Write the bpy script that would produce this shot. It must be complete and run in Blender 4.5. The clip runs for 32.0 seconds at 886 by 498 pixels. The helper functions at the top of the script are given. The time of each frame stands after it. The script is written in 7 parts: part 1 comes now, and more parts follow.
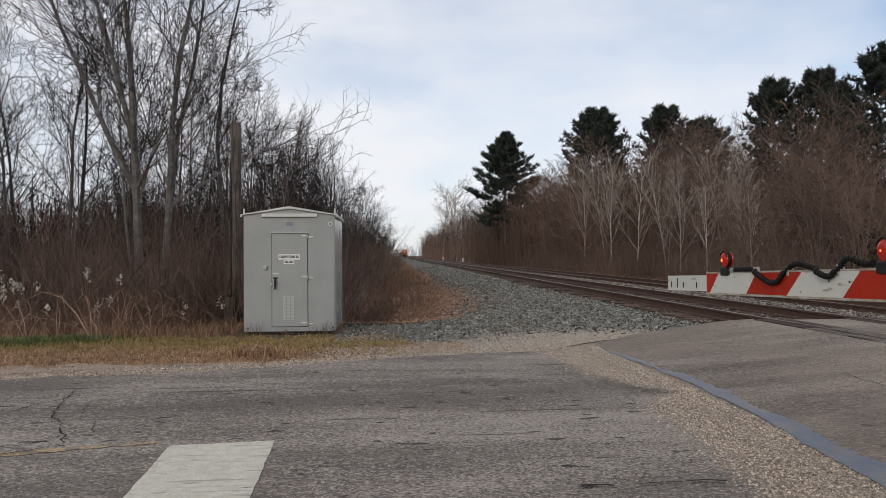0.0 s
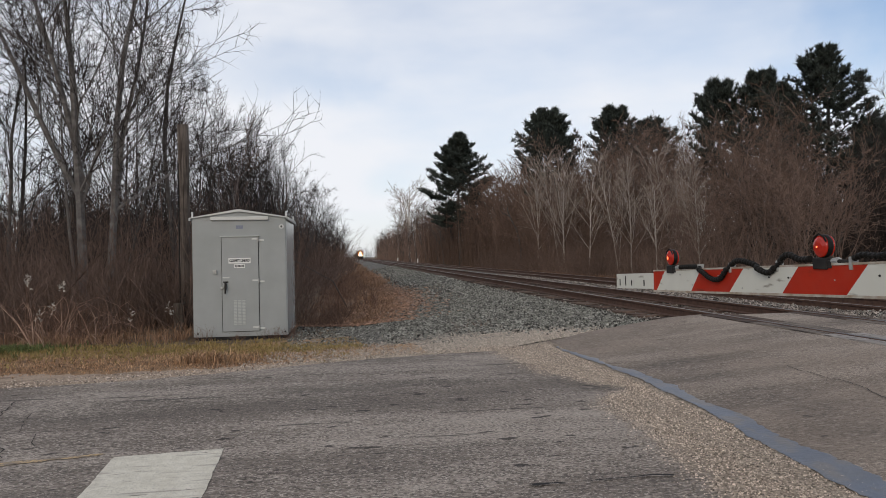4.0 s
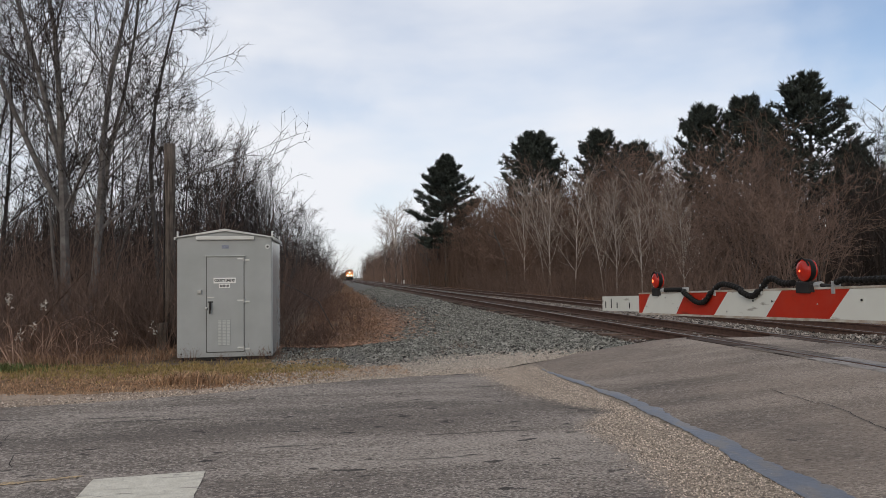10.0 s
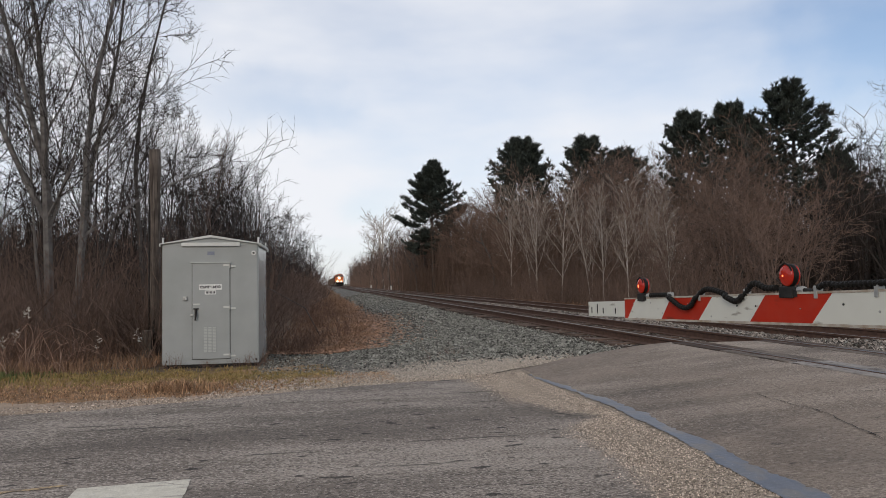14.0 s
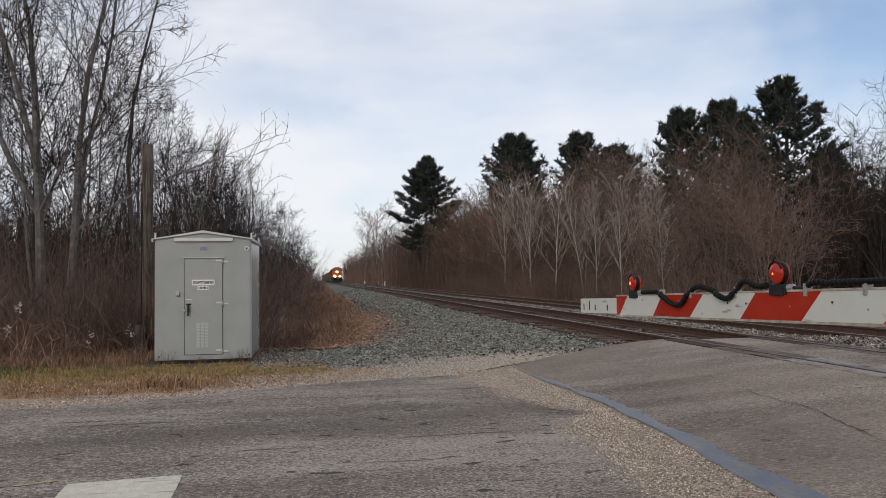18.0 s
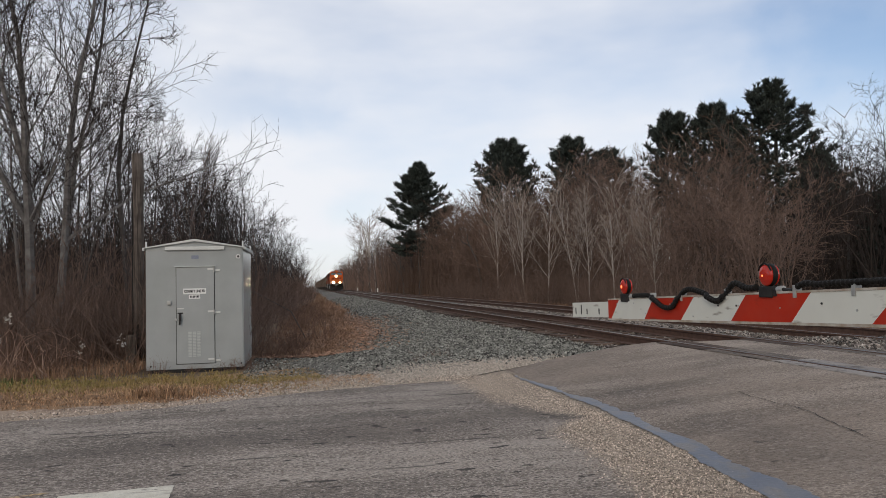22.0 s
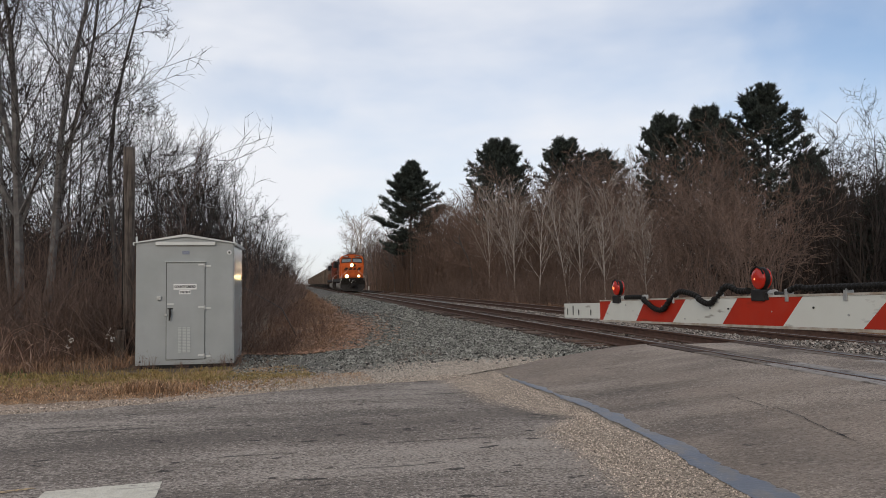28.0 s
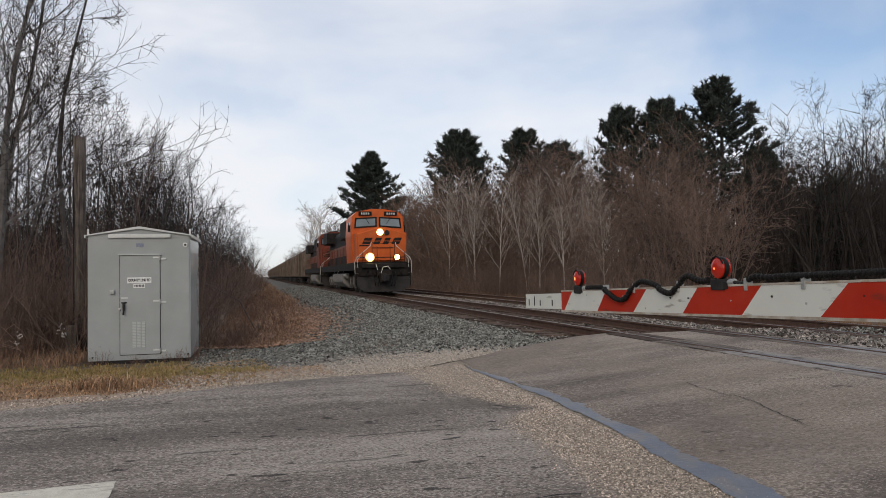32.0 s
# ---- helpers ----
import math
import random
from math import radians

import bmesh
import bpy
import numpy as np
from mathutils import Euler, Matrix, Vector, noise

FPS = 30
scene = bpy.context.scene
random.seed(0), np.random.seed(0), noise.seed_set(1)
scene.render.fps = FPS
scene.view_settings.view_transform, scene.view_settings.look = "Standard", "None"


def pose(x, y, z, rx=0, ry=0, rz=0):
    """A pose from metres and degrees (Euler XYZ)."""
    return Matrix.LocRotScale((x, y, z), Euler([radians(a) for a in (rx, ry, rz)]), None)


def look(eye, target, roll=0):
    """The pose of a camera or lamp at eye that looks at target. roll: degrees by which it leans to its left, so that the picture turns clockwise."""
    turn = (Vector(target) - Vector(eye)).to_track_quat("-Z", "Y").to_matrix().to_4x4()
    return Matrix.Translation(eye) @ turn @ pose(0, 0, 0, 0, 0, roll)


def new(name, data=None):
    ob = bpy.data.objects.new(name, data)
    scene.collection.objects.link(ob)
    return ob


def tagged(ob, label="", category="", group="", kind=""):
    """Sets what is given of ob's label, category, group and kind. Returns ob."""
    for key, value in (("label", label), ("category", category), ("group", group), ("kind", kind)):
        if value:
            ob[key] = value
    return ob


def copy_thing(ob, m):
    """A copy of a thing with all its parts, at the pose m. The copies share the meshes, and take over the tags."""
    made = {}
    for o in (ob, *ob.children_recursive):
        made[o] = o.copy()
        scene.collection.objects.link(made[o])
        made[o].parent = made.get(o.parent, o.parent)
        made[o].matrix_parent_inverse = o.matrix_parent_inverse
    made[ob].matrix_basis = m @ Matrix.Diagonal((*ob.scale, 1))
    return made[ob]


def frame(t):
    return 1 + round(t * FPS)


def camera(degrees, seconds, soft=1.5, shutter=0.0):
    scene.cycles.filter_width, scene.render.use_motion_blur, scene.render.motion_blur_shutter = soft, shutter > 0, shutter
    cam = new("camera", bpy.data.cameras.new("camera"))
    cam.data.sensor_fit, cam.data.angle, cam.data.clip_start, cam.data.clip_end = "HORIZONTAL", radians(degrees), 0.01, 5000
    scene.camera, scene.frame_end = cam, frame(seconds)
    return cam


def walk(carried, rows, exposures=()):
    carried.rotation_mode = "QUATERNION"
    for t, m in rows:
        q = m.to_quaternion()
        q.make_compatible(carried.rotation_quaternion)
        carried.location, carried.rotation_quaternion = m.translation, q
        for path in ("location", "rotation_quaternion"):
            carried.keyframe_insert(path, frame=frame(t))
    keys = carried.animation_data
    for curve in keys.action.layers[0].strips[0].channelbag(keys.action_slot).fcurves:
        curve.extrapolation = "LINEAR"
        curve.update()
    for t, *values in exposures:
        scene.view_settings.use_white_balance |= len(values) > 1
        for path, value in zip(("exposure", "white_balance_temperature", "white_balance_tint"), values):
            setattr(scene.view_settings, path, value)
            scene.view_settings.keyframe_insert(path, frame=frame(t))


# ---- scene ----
cam = camera(62.0, 32.0, soft=0.65)
PATH = [
    (0, (-0.043, 0.207, 1.043), (0.089, 2.202, 1.06), -0.3),
    (0.5, (-0.045, 0.209, 1.042), (0.101, 2.204, 1.059), -0.2),
    (1, (-0.047, 0.205, 1.043), (0.115, 2.198, 1.059), -0.1),
    (1.5, (-0.044, 0.209, 1.044), (0.139, 2.2, 1.06), -0.0),
    (2, (-0.031, 0.212, 1.046), (0.168, 2.202, 1.062), -0.1),
    (2.5, (-0.015, 0.211, 1.053), (0.203, 2.199, 1.07), -0.3),
    (3, (-0.015, 0.226, 1.047), (0.22, 2.212, 1.064), -0.6),
    (3.5, (-0.003, 0.218, 1.05), (0.243, 2.202, 1.067), -0.9),
    (5.5, (-0.034, 0.218, 1.045), (0.231, 2.2, 1.065), -1.4),
    (6, (-0.029, 0.205, 1.052), (0.234, 2.187, 1.075), -1.0),
    (6.5, (-0.027, 0.213, 1.046), (0.236, 2.195, 1.077), -0.8),
    (7, (-0.021, 0.221, 1.045), (0.244, 2.203, 1.084), -0.6),
    (7.5, (-0.018, 0.213, 1.048), (0.25, 2.194, 1.096), -0.6),
    (8, (-0.018, 0.204, 1.048), (0.253, 2.184, 1.106), -0.6),
    (8.5, (-0.017, 0.207, 1.049), (0.259, 2.187, 1.11), -0.6),
    (9, (-0.014, 0.21, 1.047), (0.266, 2.19, 1.114), -0.6),
    (9.5, (-0.013, 0.209, 1.047), (0.273, 2.187, 1.12), -0.6),
    (10, (-0.009, 0.213, 1.048), (0.282, 2.19, 1.123), -0.7),
    (10.5, (-0.012, 0.201, 1.049), (0.286, 2.177, 1.128), -0.7),
    (11, (-0.011, 0.199, 1.05), (0.291, 2.174, 1.131), -0.7),
    (11.5, (-0.009, 0.206, 1.051), (0.295, 2.18, 1.136), -0.8),
    (12, (-0.006, 0.207, 1.053), (0.301, 2.181, 1.139), -0.8),
    (12.5, (-0.007, 0.2, 1.051), (0.304, 2.174, 1.138), -0.8),
    (13, (-0.008, 0.202, 1.047), (0.306, 2.175, 1.136), -0.8),
    (13.5, (-0.005, 0.206, 1.05), (0.314, 2.178, 1.14), -0.9),
    (14, (-0.006, 0.206, 1.05), (0.32, 2.178, 1.14), -0.9),
    (14.5, (-0.008, 0.21, 1.049), (0.316, 2.182, 1.138), -0.9),
    (16.5, (0.004, 0.208, 1.052), (0.327, 2.18, 1.129), -0.7),
    (17, (-0.001, 0.201, 1.053), (0.328, 2.172, 1.13), -0.7),
    (17.5, (0.002, 0.205, 1.051), (0.338, 2.175, 1.128), -0.7),
    (18, (0.005, 0.2, 1.053), (0.347, 2.169, 1.132), -0.7),
    (18.5, (0.002, 0.201, 1.05), (0.348, 2.169, 1.131), -0.8),
    (19, (0.002, 0.199, 1.051), (0.348, 2.167, 1.135), -0.9),
    (19.5, (0.006, 0.198, 1.052), (0.352, 2.166, 1.138), -1.0),
    (20, (0.012, 0.193, 1.051), (0.359, 2.161, 1.142), -1.2),
    (20.5, (0.014, 0.189, 1.053), (0.365, 2.156, 1.15), -1.3),
    (21, (0.014, 0.203, 1.054), (0.369, 2.169, 1.151), -1.4),
    (21.5, (0.018, 0.207, 1.052), (0.376, 2.172, 1.149), -1.4),
    (22, (0.016, 0.199, 1.054), (0.378, 2.164, 1.148), -1.4),
    (22.5, (0.014, 0.195, 1.052), (0.378, 2.16, 1.146), -1.4),
    (23, (0.012, 0.189, 1.051), (0.375, 2.153, 1.145), -1.4),
    (23.5, (0.007, 0.179, 1.051), (0.37, 2.144, 1.145), -1.4),
    (24, (0.007, 0.2, 1.051), (0.369, 2.164, 1.145), -1.4),
    (24.5, (0.013, 0.218, 1.05), (0.375, 2.183, 1.144), -1.3),
    (25, (0.006, 0.209, 1.05), (0.368, 2.174, 1.143), -1.0),
    (25.5, (0.001, 0.213, 1.048), (0.362, 2.178, 1.14), -0.7),
    (27.5, (0.008, 0.204, 1.051), (0.385, 2.166, 1.142), -0.5),
    (28, (0.01, 0.213, 1.054), (0.394, 2.174, 1.145), -0.6),
    (28.5, (0.004, 0.213, 1.05), (0.394, 2.173, 1.141), -0.5),
    (29, (0.007, 0.204, 1.05), (0.404, 2.163, 1.141), -0.5),
    (29.5, (0.008, 0.228, 1.049), (0.411, 2.185, 1.136), -0.6),
    (30, (0.012, 0.233, 1.051), (0.425, 2.188, 1.132), -0.5),
    (30.5, (0.013, 0.232, 1.053), (0.436, 2.186, 1.129), -0.5),
    (31, (0.019, 0.231, 1.051), (0.449, 2.182, 1.124), -0.6),
    (31.5, (0.045, 0.243, 1.053), (0.495, 2.191, 1.124), -0.8),
    (32, (0.012, 0.267, 1.055), (0.501, 2.205, 1.121), -1.0),
]
walk(cam, [(t, look(eye, target, roll)) for t, eye, target, roll in PATH])

# world, sun and exposure
SUN_EL, SUN_AZ = 24.0, 205.0   # degrees; azimuth clockwise from +y
world = bpy.data.worlds.new("sky")
scene.world = world
world.use_nodes = True
wn, wl = world.node_tree.nodes, world.node_tree.links
wn.clear()
w_out, w_bg = wn.new("ShaderNodeOutputWorld"), wn.new("ShaderNodeBackground")
w_sky = wn.new("ShaderNodeTexSky")
w_sky.sky_type, w_sky.sun_disc = "NISHITA", False
w_sky.sun_elevation, w_sky.sun_rotation = radians(SUN_EL), radians(SUN_AZ)
w_sky.air_density, w_sky.dust_density, w_sky.ozone_density = 1.0, 0.8, 3.5
w_bg.inputs["Strength"].default_value = 0.122
w_tc = wn.new("ShaderNodeTexCoord")
w_map = wn.new("ShaderNodeMapping")
w_map.inputs["Scale"].default_value = (1.1, 1.1, 3.2)
w_map.inputs["Rotation"].default_value = (0, radians(14), radians(25))
w_map.inputs["Location"].default_value = (0.35, 0.1, 0.2)
w_noise = wn.new("ShaderNodeTexNoise")
w_noise.inputs["Scale"].default_value, w_noise.inputs["Detail"].default_value = 1.5, 5
w_noise.inputs["Roughness"].default_value = 0.52
w_ramp = wn.new("ShaderNodeValToRGB")
w_ramp.color_ramp.elements[0].position, w_ramp.color_ramp.elements[1].position = 0.33, 0.62
w_ramp.color_ramp.elements[0].color, w_ramp.color_ramp.elements[1].color = (0.38, 0.38, 0.38, 1), (0.97, 0.97, 0.97, 1)
w_mix = wn.new("ShaderNodeMix")
w_mix.data_type = "RGBA"
w_mix.inputs["B"].default_value = (7.25, 7.35, 7.7, 1)
wl.new(w_tc.outputs["Generated"], w_map.inputs["Vector"])
wl.new(w_map.outputs["Vector"], w_noise.inputs["Vector"])
wl.new(w_noise.outputs["Fac"], w_ramp.inputs["Fac"])


def sky_gap(centre, size, depth, factor):
    """A blue gap in the high cloud: its direction, its half-widths, and how much cloud it takes away."""
    sub, mul, add, rip, off, dist, mr, out = (wn.new("ShaderNode" + q) for q in ("VectorMath", "VectorMath", "VectorMath", "TexNoise", "VectorMath", "VectorMath", "MapRange", "Math"))
    sub.operation, mul.operation, add.operation, off.operation, dist.operation, out.operation = "SUBTRACT", "MULTIPLY", "ADD", "SUBTRACT", "LENGTH", "MULTIPLY"
    sub.inputs[1].default_value = centre
    mul.inputs[1].default_value = [1 / v for v in size]
    rip.inputs["Scale"].default_value, rip.inputs["Detail"].default_value = 6.0, 6
    off.inputs[1].default_value = (0.5, 0.5, 0.5)
    stir = wn.new("ShaderNodeVectorMath")
    stir.operation = "SCALE"
    stir.inputs["Scale"].default_value = 2.4
    mr.interpolation_type = "SMOOTHSTEP"
    mr.inputs["From Min"].default_value, mr.inputs["From Max"].default_value = 0.15, 1.25
    mr.inputs["To Min"].default_value, mr.inputs["To Max"].default_value = 1 - depth, 1.0
    wl.new(w_tc.outputs["Generated"], sub.inputs[0])
    wl.new(sub.outputs[0], mul.inputs[0])
    wl.new(w_tc.outputs["Generated"], rip.inputs["Vector"])
    wl.new(rip.outputs["Color"], off.inputs[0])
    wl.new(mul.outputs[0], add.inputs[0])
    wl.new(off.outputs[0], stir.inputs[0])
    wl.new(stir.outputs[0], add.inputs[1])
    wl.new(add.outputs[0], dist.inputs[0])
    wl.new(dist.outputs["Value"], mr.inputs["Value"])
    wl.new(factor, out.inputs[0])
    wl.new(mr.outputs["Result"], out.inputs[1])
    return out.outputs[0]


w_cloud = w_ramp.outputs["Color"]
for gap in (((-0.10, 0.96, 0.255), (0.13, 0.6, 0.045), 0.32), ((-0.04, 0.97, 0.225), (0.09, 0.5, 0.03), 0.25), ((0.06, 0.993, 0.10), (0.05, 0.5, 0.03), 0.25),
            ((0.70, 0.68, 0.26), (0.25, 0.6, 0.15), 0.6), ((-0.75, 0.6, 0.3), (0.3, 0.4, 0.2), 0.5), ((0.3, -0.8, 0.5), (0.5, 0.4, 0.3), 0.5)):
    w_cloud = sky_gap(*gap, w_cloud)
wl.new(w_cloud, w_mix.inputs["Factor"])
wl.new(w_sky.outputs["Color"], w_mix.inputs["A"])
wl.new(w_mix.outputs["Result"], w_bg.inputs["Color"])
wl.new(w_bg.outputs["Background"], w_out.inputs["Surface"])

sun = new("sun", bpy.data.lights.new("sun", "SUN"))
sun.data.energy, sun.data.angle, sun.data.color = 1.0, radians(12), (1, 0.84, 0.66)
_a, _e = radians(SUN_AZ), radians(SUN_EL)
sun.matrix_world = look((60 * math.sin(_a) * math.cos(_e), 60 * math.cos(_a) * math.cos(_e), 60 * math.sin(_e)), (0, 0, 0))
scene.view_settings.exposure = 0.0


# ---- materials ----
def material(name, color, color2=None, scale=8.0, rough=0.8, metal=0.0, bump=0.15, bump_scale=None, stain=None, stain_scale=0.7,
             stain_amount=0.4, emit=None, strength=0.0, vary=0.0, per_island=0.0, spec=0.2):
    """A procedural surface: two colours mixed by fine noise, a broad stain over them, and relief."""
    m = bpy.data.materials.new(name)
    m.use_nodes = True
    n, k = m.node_tree.nodes, m.node_tree.links
    b = n["Principled BSDF"]
    b.inputs["Roughness"].default_value, b.inputs["Metallic"].default_value = rough, metal
    b.inputs["Specular IOR Level"].default_value = spec
    tc = n.new("ShaderNodeTexCoord")
    fine = n.new("ShaderNodeTexNoise")
    fine.inputs["Scale"].default_value, fine.inputs["Detail"].default_value = scale, 6
    k.new(tc.outputs["Object"], fine.inputs["Vector"])
    ramp = n.new("ShaderNodeValToRGB")
    ramp.color_ramp.elements[0].position, ramp.color_ramp.elements[1].position = 0.36, 0.64
    ramp.color_ramp.elements[0].color = (*color, 1)
    ramp.color_ramp.elements[1].color = (*(color2 or color), 1)
    k.new(fine.outputs["Fac"], ramp.inputs["Fac"])
    out = ramp.outputs["Color"]
    if stain:
        broad = n.new("ShaderNodeTexNoise")
        broad.inputs["Scale"].default_value, broad.inputs["Detail"].default_value = stain_scale, 5
        k.new(tc.outputs["Object"], broad.inputs["Vector"])
        r2 = n.new("ShaderNodeMapRange")
        r2.inputs["From Min"].default_value, r2.inputs["From Max"].default_value = 0.45, 0.72
        r2.inputs["To Max"].default_value = stain_amount
        k.new(broad.outputs["Fac"], r2.inputs["Value"])
        mx = n.new("ShaderNodeMix")
        mx.data_type = "RGBA"
        mx.inputs["B"].default_value = (*stain, 1)
        k.new(r2.outputs["Result"], mx.inputs["Factor"])
        k.new(out, mx.inputs["A"])
        out = mx.outputs["Result"]
    if vary or per_island:
        hsv = n.new("ShaderNodeHueSaturation")
        src = n.new("ShaderNodeNewGeometry") if per_island else n.new("ShaderNodeObjectInfo")
        mr = n.new("ShaderNodeMapRange")
        amount = per_island or vary
        mr.inputs["To Min"].default_value, mr.inputs["To Max"].default_value = 1 - amount, 1 + amount
        k.new(src.outputs["Random Per Island" if per_island else "Random"], mr.inputs["Value"])
        k.new(mr.outputs["Result"], hsv.inputs["Value"])
        k.new(out, hsv.inputs["Color"])
        out = hsv.outputs["Color"]
    k.new(out, b.inputs["Base Color"])
    if bump:
        bp = n.new("ShaderNodeBump")
        bp.inputs["Strength"].default_value, bp.inputs["Distance"].default_value = bump, 0.02
        fine2 = n.new("ShaderNodeTexNoise")
        fine2.inputs["Scale"].default_value, fine2.inputs["Detail"].default_value = bump_scale or scale * 2, 4
        k.new(tc.outputs["Object"], fine2.inputs["Vector"])
        k.new(fine2.outputs["Fac"], bp.inputs["Height"])
        k.new(bp.outputs["Normal"], b.inputs["Normal"])
    if emit:
        b.inputs["Emission Color"].default_value, b.inputs["Emission Strength"].default_value = (*emit, 1), strength
    return m


def wear(m, coat, scale, low, high, stretch=(1, 1, 1), amount=1.0):
    """Lays a second colour over a material where a stretched noise passes a limit."""
    n, k = m.node_tree.nodes, m.node_tree.links
    b = n["Principled BSDF"]
    old = b.inputs["Base Color"].links[0].from_socket
    tc, mp, nz, mr, mx = (n.new("ShaderNode" + q) for q in ("TexCoord", "Mapping", "TexNoise", "MapRange", "Mix"))
    mp.inputs["Scale"].default_value = stretch
    nz.inputs["Scale"].default_value, nz.inputs["Detail"].default_value = scale, 7
    mr.inputs["From Min"].default_value, mr.inputs["From Max"].default_value = low, high
    mr.inputs["To Max"].default_value = amount
    mx.data_type = "RGBA"
    mx.inputs["B"].default_value = (*coat, 1)
    k.new(tc.outputs["Object"], mp.inputs["Vector"])
    k.new(mp.outputs["Vector"], nz.inputs["Vector"])
    k.new(nz.outputs["Fac"], mr.inputs["Value"])
    k.new(mr.outputs["Result"], mx.inputs["Factor"])
    k.new(old, mx.inputs["A"])
    k.new(mx.outputs["Result"], b.inputs["Base Color"])
    return m


def speckle(m, light, dark, scale, amount=0.6):
    """Stone chips in a surface: cells of a Voronoi texture, each with its own shade."""
    n, k = m.node_tree.nodes, m.node_tree.links
    b = n["Principled BSDF"]
    old = b.inputs["Base Color"].links[0].from_socket
    tc, vo, rp, mx = (n.new("ShaderNode" + q) for q in ("TexCoord", "TexVoronoi", "ValToRGB", "Mix"))
    vo.inputs["Scale"].default_value = scale
    rp.color_ramp.elements[0].color, rp.color_ramp.elements[1].color = (*dark, 1), (*light, 1)
    mx.data_type = "RGBA"
    mx.inputs["Factor"].default_value = amount
    k.new(tc.outputs["Object"], vo.inputs["Vector"])
    k.new(vo.outputs["Color"], rp.inputs["Fac"])
    k.new(old, mx.inputs["A"])
    k.new(rp.outputs["Color"], mx.inputs["B"])
    k.new(mx.outputs["Result"], b.inputs["Base Color"])
    return m


EARTH = material("earth", (0.09, 0.065, 0.045), (0.16, 0.115, 0.075), 3.0, 0.95, bump=0.5, stain=(0.06, 0.045, 0.035), stain_scale=0.25)
VERGE = material("dry_turf", (0.27, 0.155, 0.082), (0.105, 0.07, 0.044), 9.0, 0.95, bump=0.9, stain=(0.33, 0.225, 0.14), stain_scale=0.9, stain_amount=0.7)


def zone(m, axis, low, high, stops, wobble=0.0, wobble_scale=1.5, stretch=(1, 1, 1)):
    """A grey value read off a row of (place, value) along one axis, its borders shifted by noise."""
    n, k = m.node_tree.nodes, m.node_tree.links
    tc, sep, mp, nz, ad, mr, rp = (n.new("ShaderNode" + q) for q in ("TexCoord", "SeparateXYZ", "Mapping", "TexNoise", "Math", "MapRange", "ValToRGB"))
    mp.inputs["Scale"].default_value = stretch
    nz.inputs["Scale"].default_value, nz.inputs["Detail"].default_value = wobble_scale, 6
    ad.operation = "MULTIPLY_ADD"
    ad.inputs[1].default_value = wobble
    mr.inputs["From Min"].default_value, mr.inputs["From Max"].default_value = low + wobble / 2, high + wobble / 2
    while len(rp.color_ramp.elements) < len(stops):
        rp.color_ramp.elements.new(0.5)
    for e, (p, v) in zip(rp.color_ramp.elements, stops):
        e.position, e.color = (p - low) / (high - low), (v, v, v, 1)
    k.new(tc.outputs["Object"], sep.inputs["Vector"])
    k.new(tc.outputs["Object"], mp.inputs["Vector"])
    k.new(mp.outputs["Vector"], nz.inputs["Vector"])
    k.new(nz.outputs["Fac"], ad.inputs[0])
    k.new(sep.outputs[axis], ad.inputs[2])
    k.new(ad.outputs["Value"], mr.inputs["Value"])
    k.new(mr.outputs["Result"], rp.inputs["Fac"])
    return rp.outputs["Color"]


def math_node(m, op, a, b):
    """One arithmetic node; a and b are sockets or numbers."""
    node = m.node_tree.nodes.new("ShaderNodeMath")
    node.operation = op
    for i, v in enumerate((a, b)):
        if isinstance(v, (int, float)):
            node.inputs[i].default_value = v
        else:
            m.node_tree.links.new(v, node.inputs[i])
    return node.outputs[0]


def aggregate(m, share, scale, dark, light, amount=0.85, stretch=(1, 1, 1)):
    """Worn stone showing through the binder in irregular flecks; share, a number or a socket, says how much of it shows."""
    n, k = m.node_tree.nodes, m.node_tree.links
    b = n["Principled BSDF"]
    old = b.inputs["Base Color"].links[0].from_socket
    tc, mp, nz, tone, rp, mx, mr = (n.new("ShaderNode" + q) for q in ("TexCoord", "Mapping", "TexNoise", "TexNoise", "ValToRGB", "Mix", "MapRange"))
    mp.inputs["Scale"].default_value = stretch
    nz.inputs["Scale"].default_value, nz.inputs["Detail"].default_value, nz.inputs["Roughness"].default_value = scale, 3, 0.6
    tone.inputs["Scale"].default_value, tone.inputs["Detail"].default_value = scale * 1.7, 2
    rp.color_ramp.elements[0].position, rp.color_ramp.elements[1].position = 0.35, 0.65
    rp.color_ramp.elements[0].color, rp.color_ramp.elements[1].color = (*dark, 1), (*light, 1)
    mr.inputs["From Min"].default_value, mr.inputs["From Max"].default_value = 0.70, 0.80
    mr.inputs["To Max"].default_value = amount
    mx.data_type = "RGBA"
    k.new(tc.outputs["Object"], mp.inputs["Vector"])
    k.new(mp.outputs["Vector"], nz.inputs["Vector"])
    k.new(mp.outputs["Vector"], tone.inputs["Vector"])
    k.new(tone.outputs["Fac"], rp.inputs["Fac"])
    k.new(math_node(m, "ADD", nz.outputs["Fac"], math_node(m, "MULTIPLY", share, 0.4)), mr.inputs["Value"])
    k.new(mr.outputs["Result"], mx.inputs["Factor"])
    k.new(old, mx.inputs["A"])
    k.new(rp.outputs["Color"], mx.inputs["B"])
    k.new(mx.outputs["Result"], b.inputs["Base Color"])
    return m


